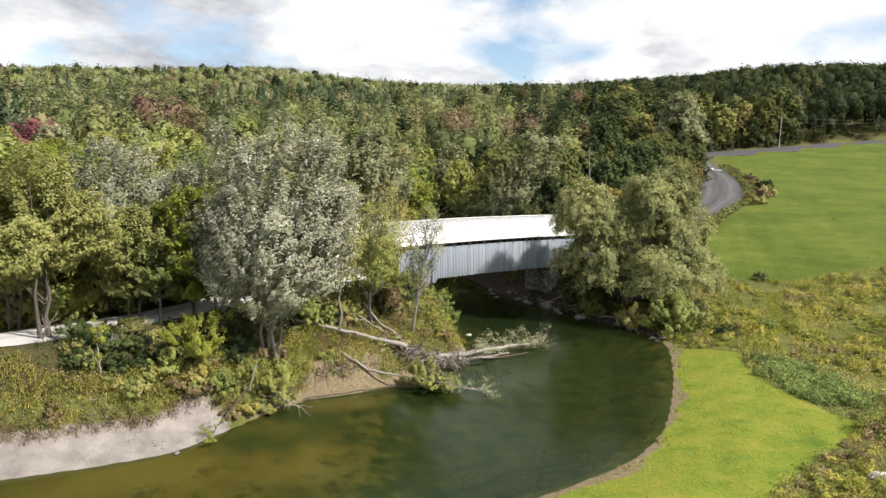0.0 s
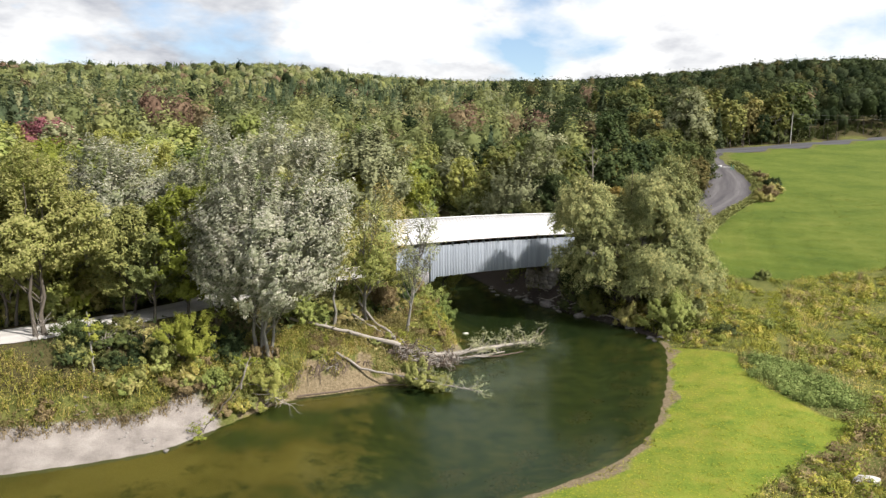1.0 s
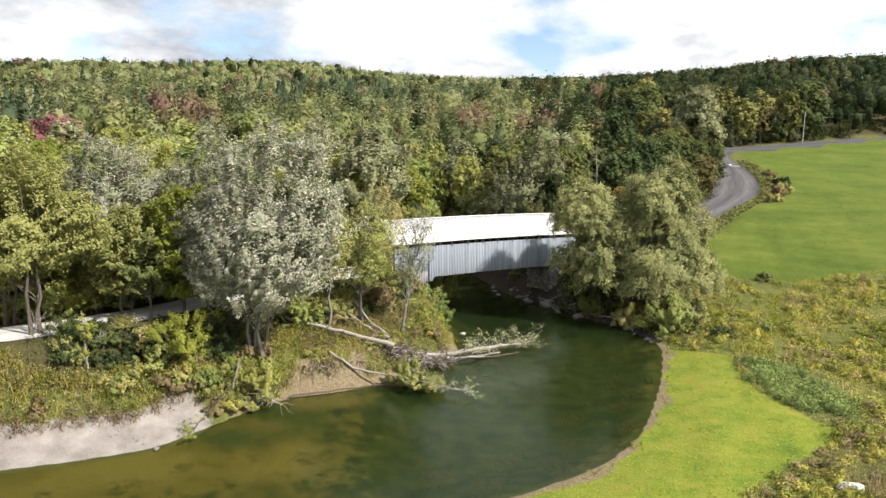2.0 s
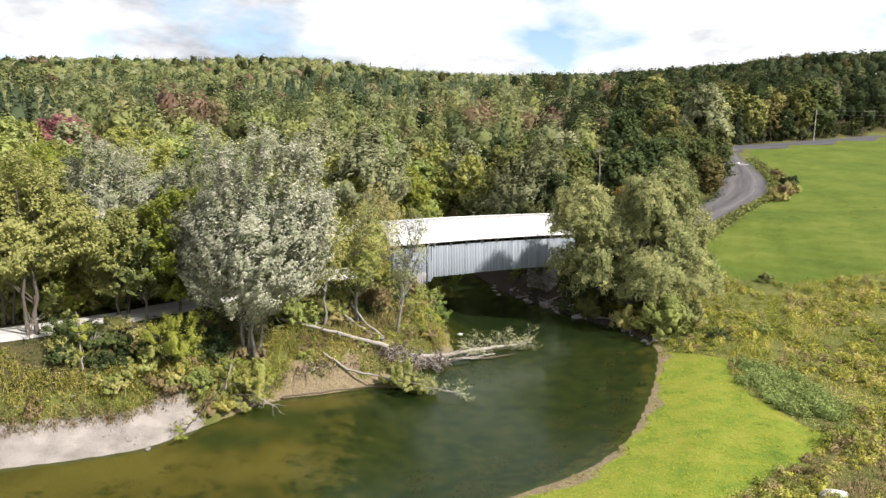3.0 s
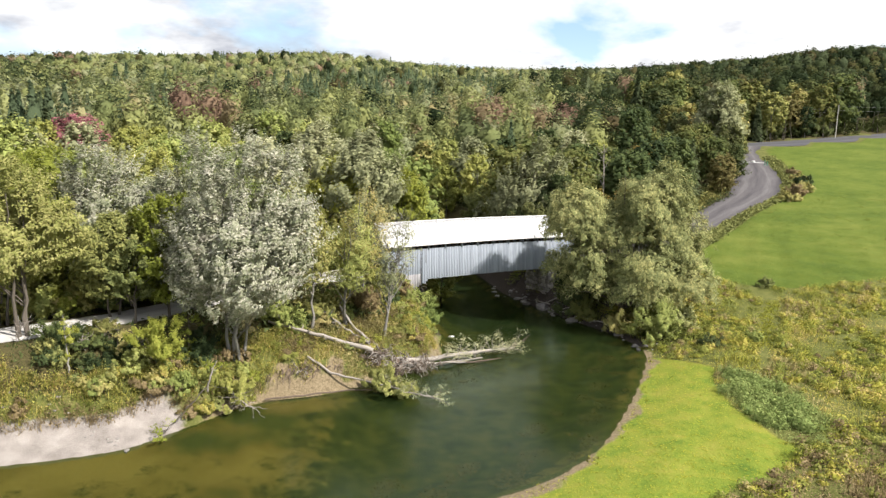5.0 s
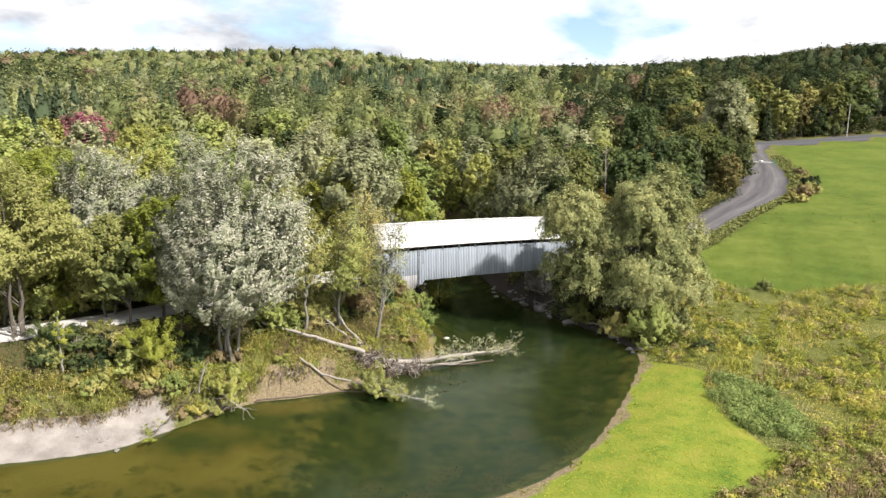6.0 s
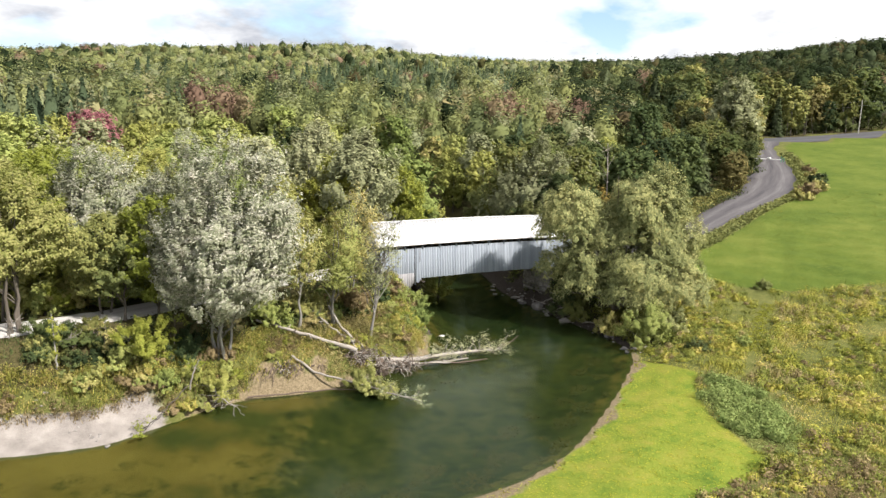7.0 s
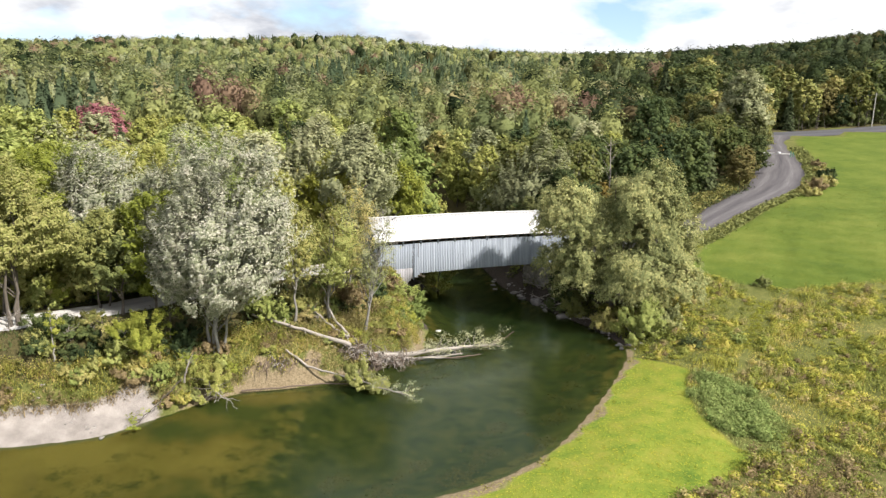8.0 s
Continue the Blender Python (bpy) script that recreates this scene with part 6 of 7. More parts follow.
canopy(np.column_stack([xe[q], ye[q], ze[q] + 0.35]), M_HERB, "shade_weeds", "dull green weeds on the shaded bank", 0.16, rngm, 7, 0.3, 0.15)
# dark leaves stand in for the tree shade over this terrace
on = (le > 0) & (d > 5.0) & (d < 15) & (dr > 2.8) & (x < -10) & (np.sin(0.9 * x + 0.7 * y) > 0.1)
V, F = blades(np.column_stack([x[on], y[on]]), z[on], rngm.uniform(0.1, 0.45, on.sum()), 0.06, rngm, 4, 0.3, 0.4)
tagged(mk("undergrowth", V, F, M_DARK_SHADE), "undergrowth between lane and bank, shade put into its dark colour", "weeds", "", "stuff")
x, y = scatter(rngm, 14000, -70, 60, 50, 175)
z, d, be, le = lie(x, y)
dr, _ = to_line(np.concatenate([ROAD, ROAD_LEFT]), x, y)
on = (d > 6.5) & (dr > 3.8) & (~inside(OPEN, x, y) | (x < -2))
# on the open bank the dark leaf colour also stands in for shade
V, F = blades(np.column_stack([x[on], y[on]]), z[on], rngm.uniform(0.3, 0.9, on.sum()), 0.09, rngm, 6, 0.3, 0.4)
tagged(mk("undergrowth", V, F, M_DARK_SHADE), "dark green undergrowth below the trees, partly standing in for shade", "weeds", "", "stuff")
canopy(np.column_stack([x[on], y[on], z[on] + 0.6]), M_DARK_SHADE, "undergrowth", "dark green undergrowth below the trees, partly standing in for shade", 0.3, rngm, 5, 0.5, 0.35)

Tr = []
for i in range(60):
    p = MAIN[int(rngm.uniform(20, len(MAIN) - 14))]
    ex, ey, ez = p[0] + rngm.normal(0, 3.0), p[1] + rngm.uniform(7.6, 10.5), p[2]
    Tr.append(tube(wobble((ex, ey, ez - 0.6), (ex + rngm.normal(0, 0.7), ey + rngm.normal(0, 0.5), ez + rngm.uniform(6, 11)), 5, 0.12, rngm), np.linspace(rngm.uniform(0.11, 0.2), 0.05, 5), 5))
tagged(mk("edge_trunks", *join(Tr), M_BARK, None, True), "bare grey trunks along the edge of the woods", "trunks", "", "stuff")
K = []
for i in range(280):
    q = rngm.uniform(12, len(MAIN) - 14)
    p = MAIN[int(q)]
    K.append((p[0] + rngm.normal(0, 3.0), p[1] + rngm.uniform(9.0, 15.0), p[2] + rngm.uniform(0.9, 6.0), rngm.uniform(1.2, 2.2), 1.0))
V, F, N = crown_leaves(K, 20000, 0.6, rngm)
# this thicket's dark leaf colour holds the same cloud shade
tagged(leafy("thicket", V, F, N, M_DARK_SHADE), "thicket at the foot of the woods beyond the road, shade in its dark leaves", "thicket", "", "stuff")


def shrub(name, x, y, h, r, leaf, seed, label, leaves=1500, size=0.22, group="", zoff=0.0):
    rng = np.random.default_rng(seed)
    ob = tagged(empty(name, x, y, gz(x, y) - 0.05 + zoff), label, "shrub", group)
    K = []
    for i in range(20):
        a, q = i * 2.4, rng.uniform(0.1, 1.0)
        K.append((r * q * math.cos(a), r * q * math.sin(a), h * rng.uniform(0.12, 0.95) * (1.0 - 0.45 * q), r * rng.uniform(0.15, 0.34), 0.8 * h / max(r, 0.5) if h < r else 1.0))
    for i in range(5):
        c = K[i * 2]
        mk("stem", *tube(wobble((0.1 * i - 0.2, 0.05 * i, 0), c[:3], 4, 0.05, rng), np.linspace(0.05, 0.015, 4), 5), M_BARK, ob, True)
    leafy("foliage", *crown_leaves(K, leaves, size, rng), leaf, ob)
    return ob


rngs = np.random.default_rng(404)
# row of shrubs along the top of the west bank
line = smooth_line([(-36, 43.5), (-30, 46), (-25, 48), (-20, 49.5), (-16.5, 51.5), (-13.5, 54.5), (-10, 58), (-6, 61.5), (-3, 65), (-1.2, 69), (-1.0, 74), (-2.4, 79)], 4)
mats = [M_MAPLE, M_YELLOW, M_OLIVE, M_BANK, M_GREEN, M_RUST]
labs = {"maple_leaf": "leafy yellow-green shrub on the river bank", "yellow_green_leaf": "bright yellow shrub on the river bank", "olive_leaf": "olive-green shrub on the river bank", "bank_weed_leaf": "pale weedy shrub on the river bank", "green_leaf": "green shrub on the river bank", "rusty_weed_leaf": "rust-brown shrub on the river bank"}
for i, (px, py) in enumerate(line):
    for q in range(3):
        m = mats[int(rngs.choice(6, p=[0.20, 0.05, 0.24, 0.18, 0.17, 0.16]))]
        sx, sy = px + rngs.normal(0, 1.1), py - 0.8 + rngs.normal(0, 1.3)
        dd = lie(np.array([sx]), np.array([sy]))[1][0]
        on_beach = lie(np.array([sx]), np.array([sy]))[2][0]
        if dd < 6.6 and dd > 0.9 + 2.3 * on_beach and not (-11.5 < sx < -5.5 and dd < 2.8) and not (-14.5 < sx < -1.5 and 58.0 < sy < 66.5 and q > 0):
            shrub("shrub", sx, sy, rngs.uniform(0.7, 1.7) * (0.45 if -14.5 < sx < -1.5 and sy > 56 else 1.0), rngs.uniform(0.55, 1.1), m, 500 + 4 * i + q, labs[m.name], 1100, 0.13, "bank shrubs")
for i, (sx, sy, h, r, m, lab, lv) in enumerate([
    (-18.9, 50.9, 5.6, 2.3, M_YELLOW, "tall yellowish olive bush under the poplar", 5200),
    (-14.5, 49.7, 1.0, 0.9, M_BANK, "low weedy bush at the edge of the sand", 1300),
    (-15.3, 48.9, 0.7, 0.8, M_RUST, "low brown herb bush at the edge of the sand", 1000),
    (-13.9, 50.6, 1.1, 0.8, M_OLIVE, "low olive bush on the undercut bank", 1200),
    # four thickets whose dark leaf colour stands in for shade below the trees
    (-22.6, 51.4, 1.5, 1.6, M_DARK_SHADE, "thicket beside the lane with shade put into its dark leaves", 1800),
    (-26.8, 50.0, 1.3, 1.5, M_DARK_SHADE, "thicket beside the lane with shade put into its dark leaves", 1800),
    (-16.2, 53.2, 1.8, 1.5, M_DARK_SHADE, "thicket at the poplar's foot with shade put into its dark leaves", 1700),
    (-24.6, 52.2, 1.2, 1.5, M_MOSS_SHADE, "moss-green thicket beside the lane, darkened to stand in for shade", 1800),
    (-20.6, 49.4, 1.9, 1.3, M_GREEN, "green bush below the yellow bush", 1500),
    (-16.6, 49.8, 1.7, 1.3, M_GREEN, "green bush below the yellow bush", 1500),
    (-12.8, 52.2, 3.2, 2.1, M_MAPLE, "leafy bush overhanging the water", 2600),
    (-1.2, 79.6, 2.2, 1.8, M_GREEN, "dense green bush below the bridge end", 3000),
    (0.2, 76.0, 2.2, 1.6, M_GREEN, "dense green bush at the water's edge", 2000),
    (-4.6, 76.0, 3.4, 2.2, M_OLIVE, "tall olive thicket beside the bridge", 3400),
    (-6.5, 74.5, 4.2, 2.2, M_MAPLE, "yellow-green thicket beside the bridge", 3000),
    (-9.5, 66.5, 3.6, 2.0, M_OLIVE, "olive thicket below the trees", 2600),
    (-12.5, 62.5, 3.4, 2.0, M_GREEN, "green thicket below the poplar", 2600),
    (-5.8, 70.0, 3.2, 1.7, M_RUST, "brownish twiggy thicket on the bank", 1800),
    # shade is put into this bush's dark leaf colour
    (-17.5, 55.0, 2.4, 1.6, M_DARK_SHADE, "bush below the poplar with shade put into its dark leaves", 1500),
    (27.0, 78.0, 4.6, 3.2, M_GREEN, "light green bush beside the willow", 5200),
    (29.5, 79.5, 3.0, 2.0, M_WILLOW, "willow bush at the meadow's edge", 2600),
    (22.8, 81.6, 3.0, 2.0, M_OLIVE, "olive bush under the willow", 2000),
    (20.2, 90.6, 3.6, 2.4, M_DARK_SHADE, "dark bush below the bridge end", 2400),
    # three bushes added with dark leaves in place of the willow's shade
    (17.6, 89.8, 3.4, 2.2, M_DARK_SHADE, "added bush, dark leaves standing in for the willow's shade", 2200),
    (19.4, 86.9, 3.2, 2.2, M_MOSS_SHADE, "added moss-green bush, darkened to stand in for the willow's shade", 2200),
    (18.6, 93.4, 4.6, 2.6, M_DARK_SHADE, "tall added bush at the bridge end, shade in its dark leaves", 2600),
    (17.2, 95.8, 2.4, 2.0, M_DARK_SHADE, "dark bush in the bridge's shade", 1600),
    (14.8, 99.8, 2.6, 2.2, M_GREEN, "green bush on the far bank", 1600),
    (31.5, 73.5, 1.3, 1.2, M_DARK_SHADE, "small dark green bush in the meadow", 1100),
    (36.0, 74.5, 1.2, 1.1, M_GREEN, "small green bush in the meadow", 900),
    (33.5, 95.5, 1.5, 1.5, M_OLIVE, "olive bush at the field's edge", 1000),
    (44.0, 95.0, 1.2, 1.3, M_OLIVE, "olive bush at the field's edge", 1000),
    (68.5, 156.0, 2.4, 2.2, M_OLIVE, "brownish bush on the road verge", 1200),
    (71.0, 160.0, 2.6, 2.4, M_RUST, "rusty bush on the road verge", 1200),
    (74.5, 166.0, 2.6, 2.4, M_OLIVE, "brownish bush on the road verge", 1200),
    (77.0, 172.5, 2.4, 2.2, M_DARK_SHADE, "dark bush on the road verge", 1200),
    (79.0, 180.0, 2.4, 2.0, M_OLIVE, "brownish bush on the road verge", 1000),
    (80.5, 188.0, 2.0, 1.8, M_RUST, "rusty bush on the road verge", 900),
]):
    shrub("bush", sx, sy, h, r, m, 700 + i, lab, int(lv * (1.9 if sy < 60 else 1.25)), 0.125 if sy < 60 else 0.17 if sy < 110 else 0.36)

brush = ((M_OLIVE, "olive brush among the trees of the bank"), (M_MOSS_SHADE, "dark mossy brush among the trees of the bank"), (M_GREEN, "green brush among the trees of the bank"), (M_RUST, "brown twiggy brush among the trees of the bank"), (M_STRAW, "tall dry grass tussock above the fallen trees"))
for i in range(34):
    q = rngs.uniform(0, 1)
    px, py = -11.5 + 9.0 * q + rngs.normal(0, 0.9), 63.4 + 11.5 * q + rngs.uniform(-1.2, 4.2)
    low = py < 65 + 10.0 * q
    m, lab = brush[int(rngs.choice(5, p=[0.3, 0.08, 0.22, 0.16, 0.24] if low else [0.3, 0.28, 0.26, 0.12, 0.04]))]
    if lie(np.array([px]), np.array([py]))[1][0] > 2.4:
        shrub("brush", px, py, rngs.uniform(0.7, 1.4) if low else rngs.uniform(1.4, 3.0), rngs.uniform(0.7, 1.4), m, 1600 + i, lab, 1100, 0.15, "brush of the bank")
for i, (sx, sy, h, r) in enumerate([(0.2, 73.6, 1.0, 1.0), (0.0, 71.4, 0.8, 0.9), (-0.6, 75.2, 1.3, 1.2), (-1.6, 77.4, 2.2, 1.6), (0.6, 74.8, 0.8, 0.8)]):
    shrub("brush", sx, sy, h, r, M_GREEN, 1650 + i, "fresh green brush at the water below the bridge", 1300, 0.15, "brush of the bank")

# brush below the lane, coloured dark in place of the shade there
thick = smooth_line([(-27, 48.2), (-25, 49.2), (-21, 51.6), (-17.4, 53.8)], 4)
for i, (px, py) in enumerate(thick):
    for q, (m, lab) in enumerate(((M_DARK_SHADE, "brushy shrub below the lane, shade put into its dark colour"), (M_MOSS_SHADE, "moss-green shrub below the lane, darkened to stand in for shade"))):
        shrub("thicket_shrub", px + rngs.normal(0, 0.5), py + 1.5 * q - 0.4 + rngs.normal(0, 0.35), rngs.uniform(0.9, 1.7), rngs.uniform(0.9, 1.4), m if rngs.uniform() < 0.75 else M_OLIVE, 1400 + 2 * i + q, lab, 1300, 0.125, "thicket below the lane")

back = smooth_line([(-46, 45.5), (-38, 51), (-31, 56.5), (-27.5, 63), (-24, 70), (-19.5, 77), (-15.5, 81.5)], 5)
for i, (px, py) in enumerate(back[:-1]):
    m = (M_MAPLE, M_GREEN, M_YELLOW, M_OLIVE)[i % 4]
    shrub("understorey_bush", px + rngs.normal(-0.6, 0.5), py + rngs.normal(0.6, 0.5), rngs.uniform(2.6, 4.6), rngs.uniform(1.5, 2.2), m, 900 + i, ("yellowing bush behind the lane", "green bush behind the lane", "bright yellow-green bush behind the lane", "olive bush behind the lane")[i % 4], 1500, 0.26, "bushes behind the lane")

# ---------------------------------------------------------------- driftwood and fallen trees


def fallen(name, pts, r0, r1, mat, label, seed, twigs=0, leaf=None, leaves=0, twig_len=1.6, from_t=0.45, straight=False):
    rng = np.random.default_rng(seed)
    P = smooth_line(pts, 5)
    P[1:-1] += rng.normal(0, 0.04, P[1:-1].shape)
    floor = lie(P[:, 0], P[:, 1])[0] + min(0.5, 1.2 * r0 + 0.2)
    if straight:
        P[:, 2] += max(0.0, float((floor - P[:, 2]).max())) - 0.15
    else:
        P[:, 2] = np.maximum(P[:, 2], floor)
    o = P[0]
    ob = tagged(empty(name, *o), label, "fallen tree")
    trunk = mk("trunk", *tube(P - o, np.linspace(r0, r1, len(P)), 7), mat, ob, True)
    tips = []
    for i in range(twigs):
        t = rng.uniform(from_t, 1.0)
        s = P[int(t * (len(P) - 1))] - o
        d = unit(rng.normal(0, 1, 3) * np.array([1, 1, 0.6]) + np.array([0, 0, 0.25]) + unit(P[-1] - P[0]) * 0.6)
        e = s + d * twig_len * rng.uniform(0.5, 1.2)
        e[2] = max(e[2], -o[2] + 0.05)
        mk("branch", *tube(wobble(s, e, 5, 0.07, rng), np.linspace(max(r1, 0.03) * 0.8, 0.012, 5), 5), mat, trunk, True)
        tips.append((*e, twig_len * 0.4, 0.6))
    if leaf and tips:
        leafy("foliage", *crown_leaves(tips, int(leaves * 1.6), 0.12, rng), leaf, ob)
    return ob


fallen("fallen_tree", [(-1.2, 63.2, 1.3), (1.4, 65.2, 0.9), (5.0, 68.2, 0.75), (8.6, 70.6, 0.7), (10.6, 72.2, 0.6)], 0.32, 0.08, M_DEADWOOD, "bleached fallen tree reaching out over the water", 801, 46, M_GREYLEAF, 1000, 1.7, 0.4)
fallen("fallen_tree", [(0.2, 64.0, 0.55), (4.0, 66.5, 0.35), (7.2, 69.0, 0.25)], 0.2, 0.06, M_DEADWOOD, "bleached log lying at the water's edge", 802, 16, None, 0, 1.2, 0.1)
fallen("fallen_tree", [(-0.4, 63.4, 0.9), (2.6, 65.4, 0.55), (5.6, 67.0, 0.3)], 0.16, 0.05, M_DEADWOOD, "thin bleached log lying beside the fallen tree", 815, 12, None, 0, 1.0, 0.2)
fallen("driftwood_log", [(4.6, 67.2, 0.12), (7.0, 68.0, 0.12), (9.2, 69.6, 0.1)], 0.1, 0.04, M_ROOT, "brown log half sunk in the water", 816, 5, None, 0, 0.7, 0.2)
fallen("fallen_branch", [(9.6, 71.6, 0.25), (10.9, 73.6, 0.6), (12.2, 76.2, 1.0)], 0.09, 0.03, M_ROOT, "bare brown branch sticking out of the water", 803, 3, None, 0, 0.8)
fallen("fallen_tree", [(-3.0, 61.6, 2.6), (-6.6, 61.6, 3.5), (-10.2, 61.7, 4.3), (-13.6, 61.8, 5.0)], 0.25, 0.12, M_DEADWOOD, "long pale trunk lying across the bank", 804, 6, None, 0, 1.6, 0.45, True)
fallen("fallen_tree", [(-3.6, 62.6, 2.5), (-6.6, 64.6, 3.3), (-9.2, 66.2, 4.6)], 0.17, 0.07, M_DEADWOOD, "thin pale trunk lying across the bank", 805, 9, None, 0, 1.4, 0.45, True)
fallen("leaning_trunk", [(-3.7, 63.0, 2.0), (-5.4, 64.9, 3.3), (-8.4, 68.0, 6.0)], 0.19, 0.11, M_DEADWOOD, "broken grey trunk leaning back over the bank", 806, 2, None, 0, 1.2)
fallen("fallen_tree", [(-8.4, 58.2, 1.9), (-5.6, 58.0, 1.4), (-3.0, 57.6, 1.1), (0.0, 56.6, 0.9), (2.6, 56.0, 0.7), (4.8, 55.6, 0.45)], 0.12, 0.04, M_DEADWOOD, "toppled tree with bare pale branches trailing in the river", 807, 18, M_GREYLEAF, 260, 1.2, 0.6)
fallen("driftwood_log", [(-10.8, 53.6, 0.3), (-7.0, 55.4, 0.32), (-3.6, 57.2, 0.28), (-1.2, 58.2, 0.2)], 0.085, 0.05, M_ROOT, "thin brown log lying along the waterline", 808, 2, None, 0, 0.7)
fallen("fallen_branch", [(-13.2, 52.0, 1.7), (-12.0, 51.2, 1.1), (-10.6, 50.9, 0.5)], 0.08, 0.03, M_DEADWOOD, "tangle of grey dead branches over the water", 809, 26, None, 0, 1.5, 0.0)
fallen("fallen_branch", [(-14.2, 49.8, 2.6), (-14.9, 48.0, 1.5), (-15.4, 46.2, 0.7), (-15.6, 44.6, 0.1)], 0.05, 0.02, M_BARK, "dark dead branch hanging down to the beach", 810, 7, M_YELLOW, 120, 1.0)
fallen("fallen_branch", [(-14.4, 50.4, 2.0), (-14.0, 50.2, 3.4), (-13.6, 50.6, 4.6)], 0.09, 0.04, M_DEADWOOD, "upright dead stub with yellow leaves", 811, 4, M_YELLOW, 160, 0.8)
fallen("dead_shrub", [(-24.6, 51.2, 3.9), (-24.4, 51.4, 5.2), (-23.9, 51.4, 6.4)], 0.07, 0.03, M_DEADWOOD, "bare grey dead shrub under the trees", 812, 14, None, 0, 1.2, 0.2)
fallen("sapling", [(-24.6, 47.5, gz(-24.6, 47.5) - 0.1), (-24.8, 47.7, 5.6), (-25.2, 48.0, 8.6)], 0.09, 0.03, M_BARK_PALE, "thin pale sapling with few yellow leaves", 813, 9, M_YELLOW, 420, 1.0, 0.3)
for i, (sx, sy, h) in enumerate([(-22.2, 50.2, 3.4), (-17.6, 53.4, 4.0)]):
    g0 = gz(sx, sy)
    fallen("sapling", [(sx, sy, g0 - 0.1), (sx + 0.15, sy, g0 + 0.5 * h), (sx + 0.1, sy + 0.2, g0 + h)], 0.06, 0.02, M_BARK, "thin dark sapling with scattered leaves under the trees", 860 + i, 10, (M_OLIVE, M_YELLOW, M_MAPLE)[i % 3], 260, 1.0, 0.25)
for i, (sx, sy, h) in enumerate([(-29.0, 47.6, 1.8), (-21.0, 51.4, 2.0), (-35.0, 45.0, 1.6), (-25.0, 49.4, 1.6)]):
    g0 = gz(sx, sy)
    fallen("dead_shrub", [(sx, sy, g0 - 0.1), (sx + 0.2, sy, g0 + 0.5 * h), (sx + 0.4, sy + 0.1, g0 + h)], 0.06, 0.025, M_DEADWOOD, "bare grey dead shrub under the trees", 880 + i, 16, None, 0, 1.1, 0.1)
fallen("dead_snag", [(24.6, 124.0, gz(24.6, 124.0) - 0.2), (24.9, 124.0, 16.0), (24.7, 124.2, 23.5)], 0.2, 0.05, M_DEADWOOD, "bare grey dead tree among the woods", 814, 16, None, 0, 2.6, 0.55)

for i, (lx, ly, ang, ln) in enumerate([(20.6, 85.4, 2.3, 3.2), (19.2, 87.2, 2.0, 4.0), (17.9, 89.4, 2.5, 3.4), (16.6, 91.5, 1.8, 2.8), (22.4, 82.9, 2.1, 2.4), (15.0, 93.6, 2.2, 3.6), (18.6, 88.6, 1.2, 2.0), (19.9, 86.9, 2.9, 2.6), (18.4, 90.2, 2.7, 3.0), (17.1, 92.6, 2.1, 2.4), (16.0, 93.8, 2.8, 2.2), (14.4, 96.2, 2.0, 3.2), (21.4, 84.9, 2.6, 2.2), (20.1, 87.8, 1.7, 2.4), (23.4, 81.9, 2.2, 1.8)]):
    fallen("driftwood_log", [(lx, ly, 0.3), (lx + 0.5 * ln * math.cos(ang), ly + 0.5 * ln * math.sin(ang), 0.4), (lx + ln * math.cos(ang), ly + ln * math.sin(ang), 0.5)], 0.10, 0.04, M_DEADWOOD, "short bleached drift log on the stony shore", 840 + i, 4, None, 0, 0.8, 0.2)


def root_plate(name, x, y, z, r, seed, label):
    rng = np.random.default_rng(seed)
    ob = tagged(empty(name, x, y, z), label, "roots")
    for i in range(120):
        o = rng.normal(0, 1, 3) * (0.42 * r, 0.42 * r, 0.16 * r)
        d = unit(rng.normal(0, 1, 3) * np.array([1, 1, 0.55])) * r * rng.uniform(0.3, 0.95)
        mk("root", *tube(wobble(o, o + d, 6, 0.1, rng, rng.uniform(-0.15, 0.2)), np.linspace(rng.uniform(0.03, 0.075), 0.012, 6), 4), M_ROOT if i % 5 < 2 else M_DEADWOOD, ob, True)
    Vr, Fr = tube([(0, 0, -0.7 * r), (0.05, 0, -0.2 * r), (0, 0.05, 0.2 * r)], [0.4 * r, 0.34 * r, 0.08 * r], 9)
    mk("soil", Vr + rng.normal(0, 0.05, Vr.shape), Fr, M_ROOT, ob, False, "clump of brown soil")
    return ob


root_plate("root_plate", -2.9, 62.1, 2.2, 1.6, 821, "upturned tangle of brown tree roots")
root_plate("root_plate", -0.9, 63.0, 1.2, 2.0, 822, "upturned tangle of brown tree roots")
root_plate("root_plate", 1.2, 64.4, 0.7, 1.6, 823, "upturned tangle of brown tree roots")
root_plate("root_plate", -8.9, 57.6, 2.0, 1.1, 824, "torn brown stump with broken roots")

rngr = np.random.default_rng(831)
for i in range(13):
    x0 = -11.4 + i * 0.5 + rngr.uniform(-0.3, 0.3)
    y0 = float(np.interp(x0, [-12.7, -10.4, -6.1, -2.0], [51.8, 54.1, 56.6, 60.6])) + 2.3
    ob = tagged(empty("hanging_root", x0, y0, gz(x0, y0) + 0.1), "brown root hanging down the eroded bank", "root", "roots of the eroded bank")
    mk("root", *tube(wobble((0, 0, 0), (rngr.uniform(-0.8, 0.8), -rngr.uniform(0.9, 1.9), -rngr.uniform(0.7, 1.4)), 6, 0.1, rngr), np.linspace(0.06, 0.015, 6), 5), M_ROOT, ob, True)
    mk("root", *tube(wobble((0.1, 0, 0), (rngr.uniform(-1.2, 1.2), -rngr.uniform(0.5, 1.3), -rngr.uniform(0.4, 1.0)), 6, 0.1, rngr), np.linspace(0.045, 0.012, 6), 5), M_ROOT, ob, True)

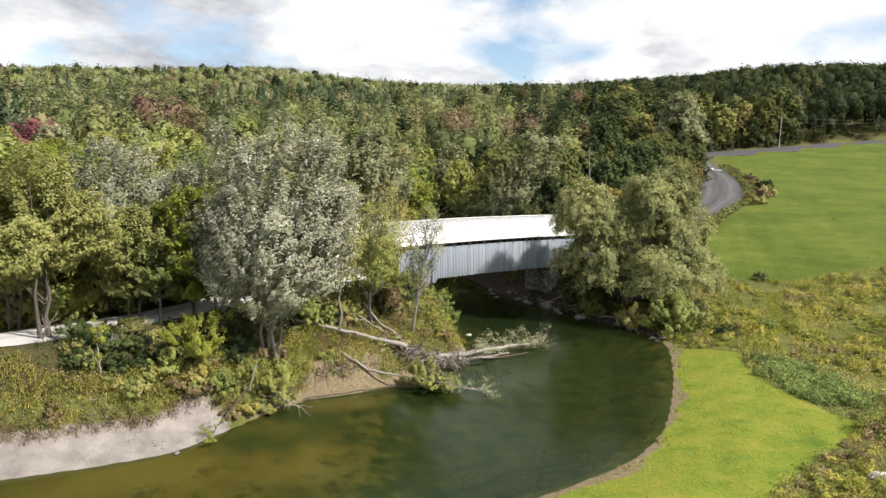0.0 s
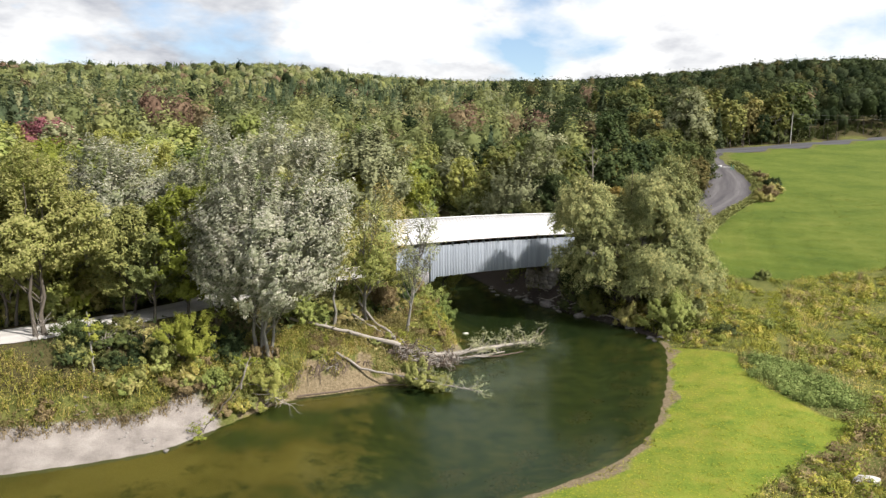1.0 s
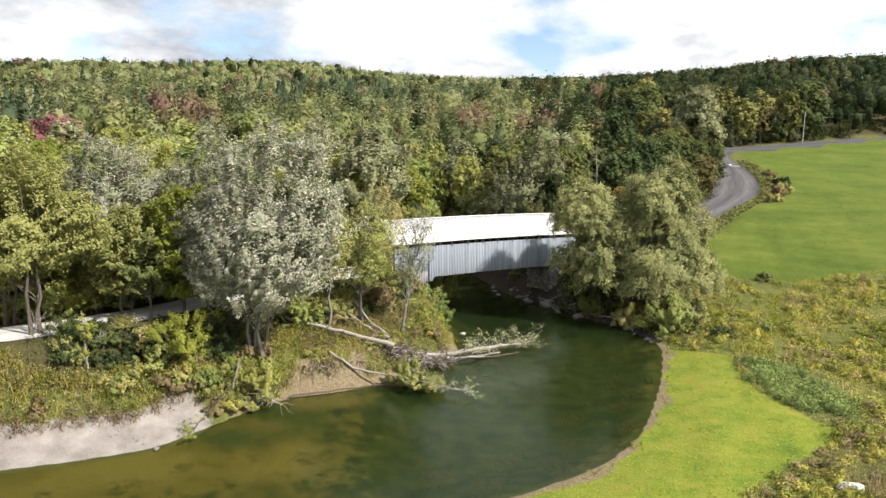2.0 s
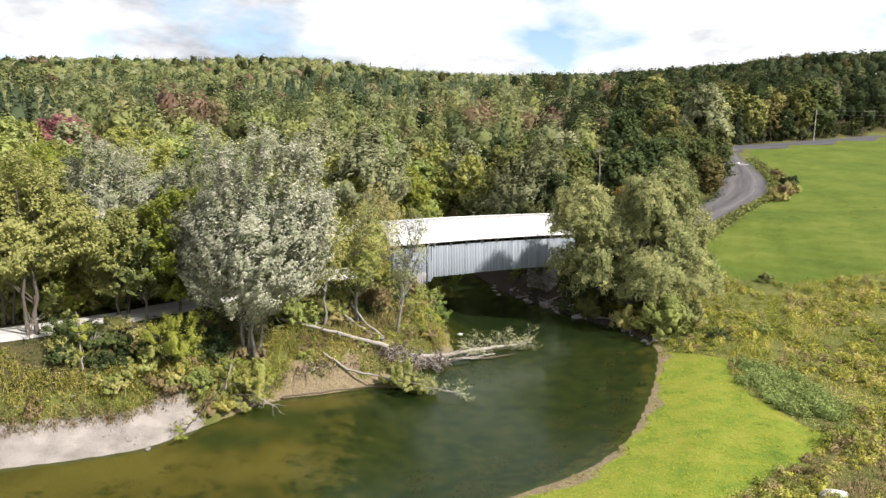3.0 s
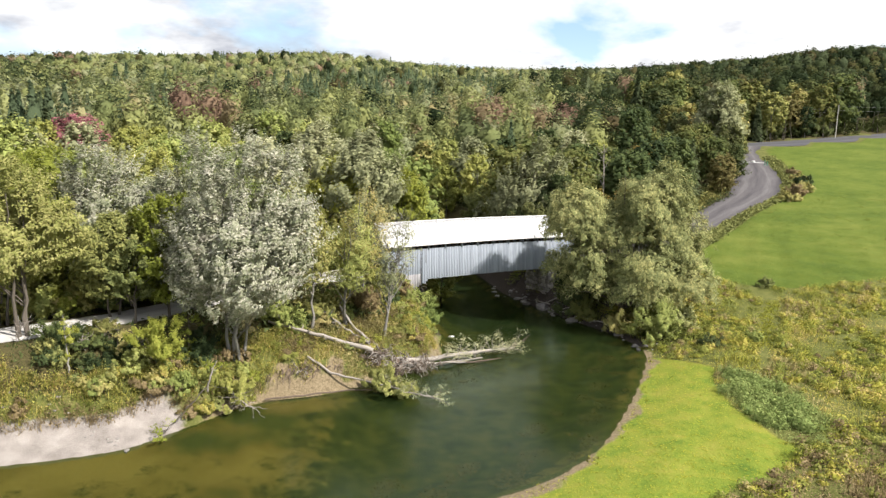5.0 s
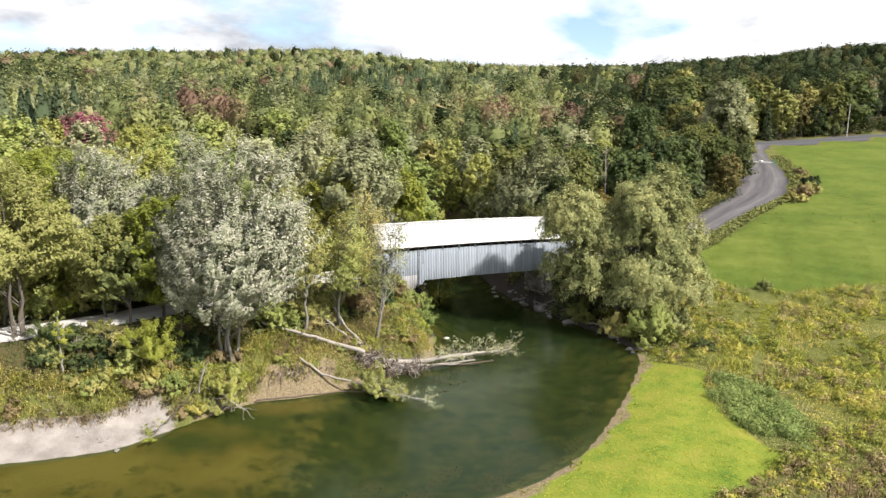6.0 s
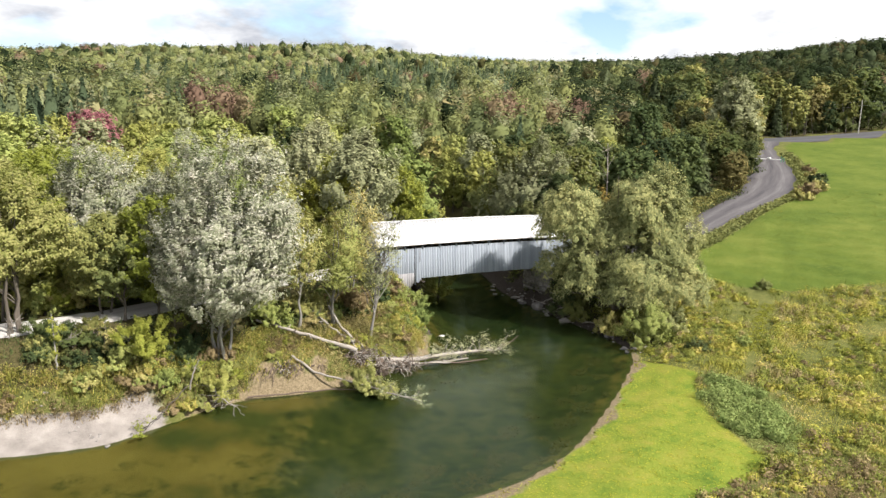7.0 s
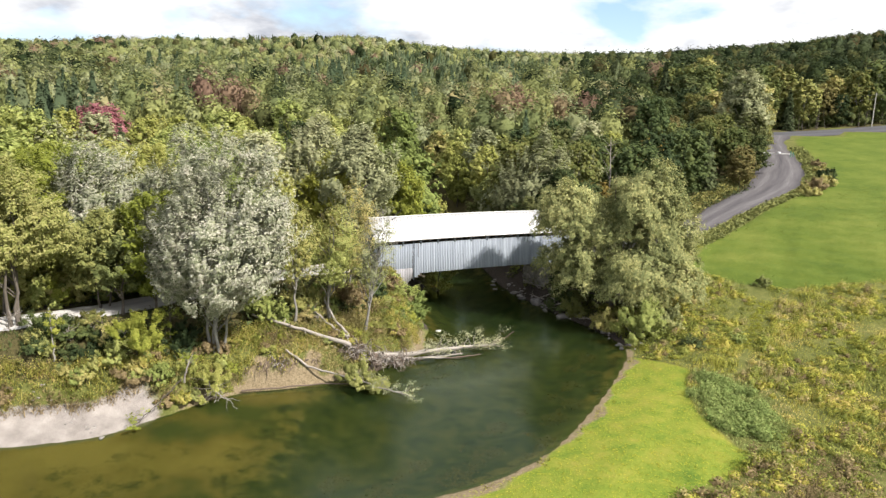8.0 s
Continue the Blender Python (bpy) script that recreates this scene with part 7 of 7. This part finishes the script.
for i, (sx, sy, h, r, lv) in enumerate([(-1.2, 57.7, 2.0, 2.0, 4600), (0.9, 57.0, 1.3, 1.4, 2200)]):
    shrub("toppled_crown", sx, sy, h, r, M_BROAD, 780 + i, "dull green leafy crown trailing at the water's edge", int(lv * 1.6), 0.15, "", 0.25 - gz(sx, sy))

# ---------------------------------------------------------------- stones along the shore


def rock(name, x, y, sx, sy, sz, seed, mat, label):
    bm = bmesh.new()
    bmesh.ops.create_icosphere(bm, subdivisions=2, radius=1.0)
    rng = np.random.default_rng(seed)
    ph = rng.uniform(0, 6, 4)
    for v in bm.verts:
        c = v.co
        f = 1 + 0.16 * math.sin(3 * c.x + ph[0]) * math.cos(2.5 * c.y + ph[1]) + 0.12 * math.sin(5 * c.z + ph[2] + 2 * c.x)
        v.co = Vector((c.x * f * sx, c.y * f * sy, max(c.z, -0.4) * f * sz))
    me = bpy.data.meshes.new(name)
    bm.to_mesh(me)
    bm.free()
    me.materials.append(mat)
    ob = new(name, me)
    ob.matrix_basis = pose(x, y, max(gz(x, y), -0.1) + 0.1 * sz, 0, 0, float(rng.uniform(0, 180)))
    return tagged(ob, label, "rock", "shore stones")


rngk = np.random.default_rng(909)
east = smooth_line(RIGHT_BANK, 14)
east = east[(east[:, 1] > 75) & (east[:, 1] < 108)]
for i in range(110):
    px, py = east[int(rngk.integers(len(east)))]
    s = rngk.uniform(0.07, 0.2) if i % 4 else rngk.uniform(0.2, 0.46)
    rock("rock", px + rngk.normal(0.6, 1.0), py + rngk.normal(0.3, 0.7), s * rngk.uniform(1, 1.6), s, s * rngk.uniform(0.5, 0.8), 2000 + i, M_STONE, "grey stone on the shingle shore")
rock("boulder", 17.8, 87.6, 1.2, 0.7, 0.5, 1, M_STONE, "low grey boulder at the water's edge")
rock("boulder", 13.9, 93.9, 1.3, 0.8, 0.7, 2, M_STONE, "rounded grey boulder at the water's edge")
rock("boulder", 27.9, 39.6, 0.9, 0.5, 0.45, 3, M_PALE_STONE, "pale angular boulder in the dry weeds")
rock("rock", -17.1, 43.1, 0.34, 0.2, 0.18, 4, M_STONE, "small grey stone at the beach's edge")
rock("rock", 2.9, 77.3, 0.4, 0.25, 0.2, 5, M_PALE_STONE, "small pale stone in the shallow water")
for i in range(22):
    rock("rock", -17.5 - rngk.uniform(0, 10), 43.2 + rngk.uniform(0, 2.5) - 0.0, 0.12 * rngk.uniform(0.7, 1.6), 0.1, 0.07, 3000 + i, M_STONE, "small grey stone on the sandy beach")

# ---------------------------------------------------------------- gate, pole and sign by the road
gate = tagged(empty("road_gate", 75.6, 203.5, 18.6, -14), "white metal barrier gate closed across the gravel road", "gate")
mk("bar", *tube([(-4.8, 0, 1.2), (2.6, 0, 1.0)], [0.10, 0.10], 8), M_WHITE, gate, True)
mk("sign_board", *boxes((-0.85, -0.16, 0.95, 0.1, -0.12, 1.6)), M_WHITE, gate, False, "small blank white board")
mk("post", *tube([(2.7, 0, -0.6), (2.7, 0, 1.9)], [0.12, 0.12], 8), M_GREENPAINT, gate, True, "green post")
mk("post", *tube([(3.3, 0.2, -0.6), (3.3, 0.2, 1.6)], [0.12, 0.12], 8), M_GREENPAINT, gate, True, "green post")
mk("post", *tube([(-4.9, 0, -0.8), (-4.9, 0, 1.45)], [0.12, 0.12], 8), M_WHITE, gate, True)

sign = tagged(empty("mailbox", 79.5, 256.5, gz(79.5, 256.5)), "pale mailbox on a post beside the road", "mailbox")
mk("post", *boxes((-0.09, -0.09, -0.3, 0.09, 0.09, 1.5)), M_GREENPAINT, sign)
mk("box", *boxes((-0.75, -0.35, 1.5, 0.75, 0.35, 2.0)), M_WHITE, sign)

pole = tagged(empty("utility_pole", 123.0, 266.6, gz(123.0, 266.6)), "weathered wooden utility pole beside the road", "pole")
mk("shaft", *tube([(0, 0, -0.5), (0.1, 0, 6), (0.25, 0, 12.2)], [0.19, 0.16, 0.12], 8), M_POLE, pole, True)
mk("insulator", *tube([(0.25, 0, 12.1), (0.25, 0, 12.5)], [0.07, 0.05], 6), M_STEEL, pole)
for zz in (11.7, 10.2):
    for sgn, ex, ey, ez in ((1, 260, 342, 12), (-1, 40, 262, -1.5)):
        t = np.linspace(0, 1, 14)[:, None]
        P = np.array([[0.25, 0, zz]]) * (1 - t) + np.array([[ex - 123.0, ey - 266.6, ez + zz]]) * t
        P[:, 2] -= 3.0 * (4 * t * (1 - t))[:, 0]
        mk("wire", *tube(P, [0.018] * 14, 4), M_WIRE, pole)
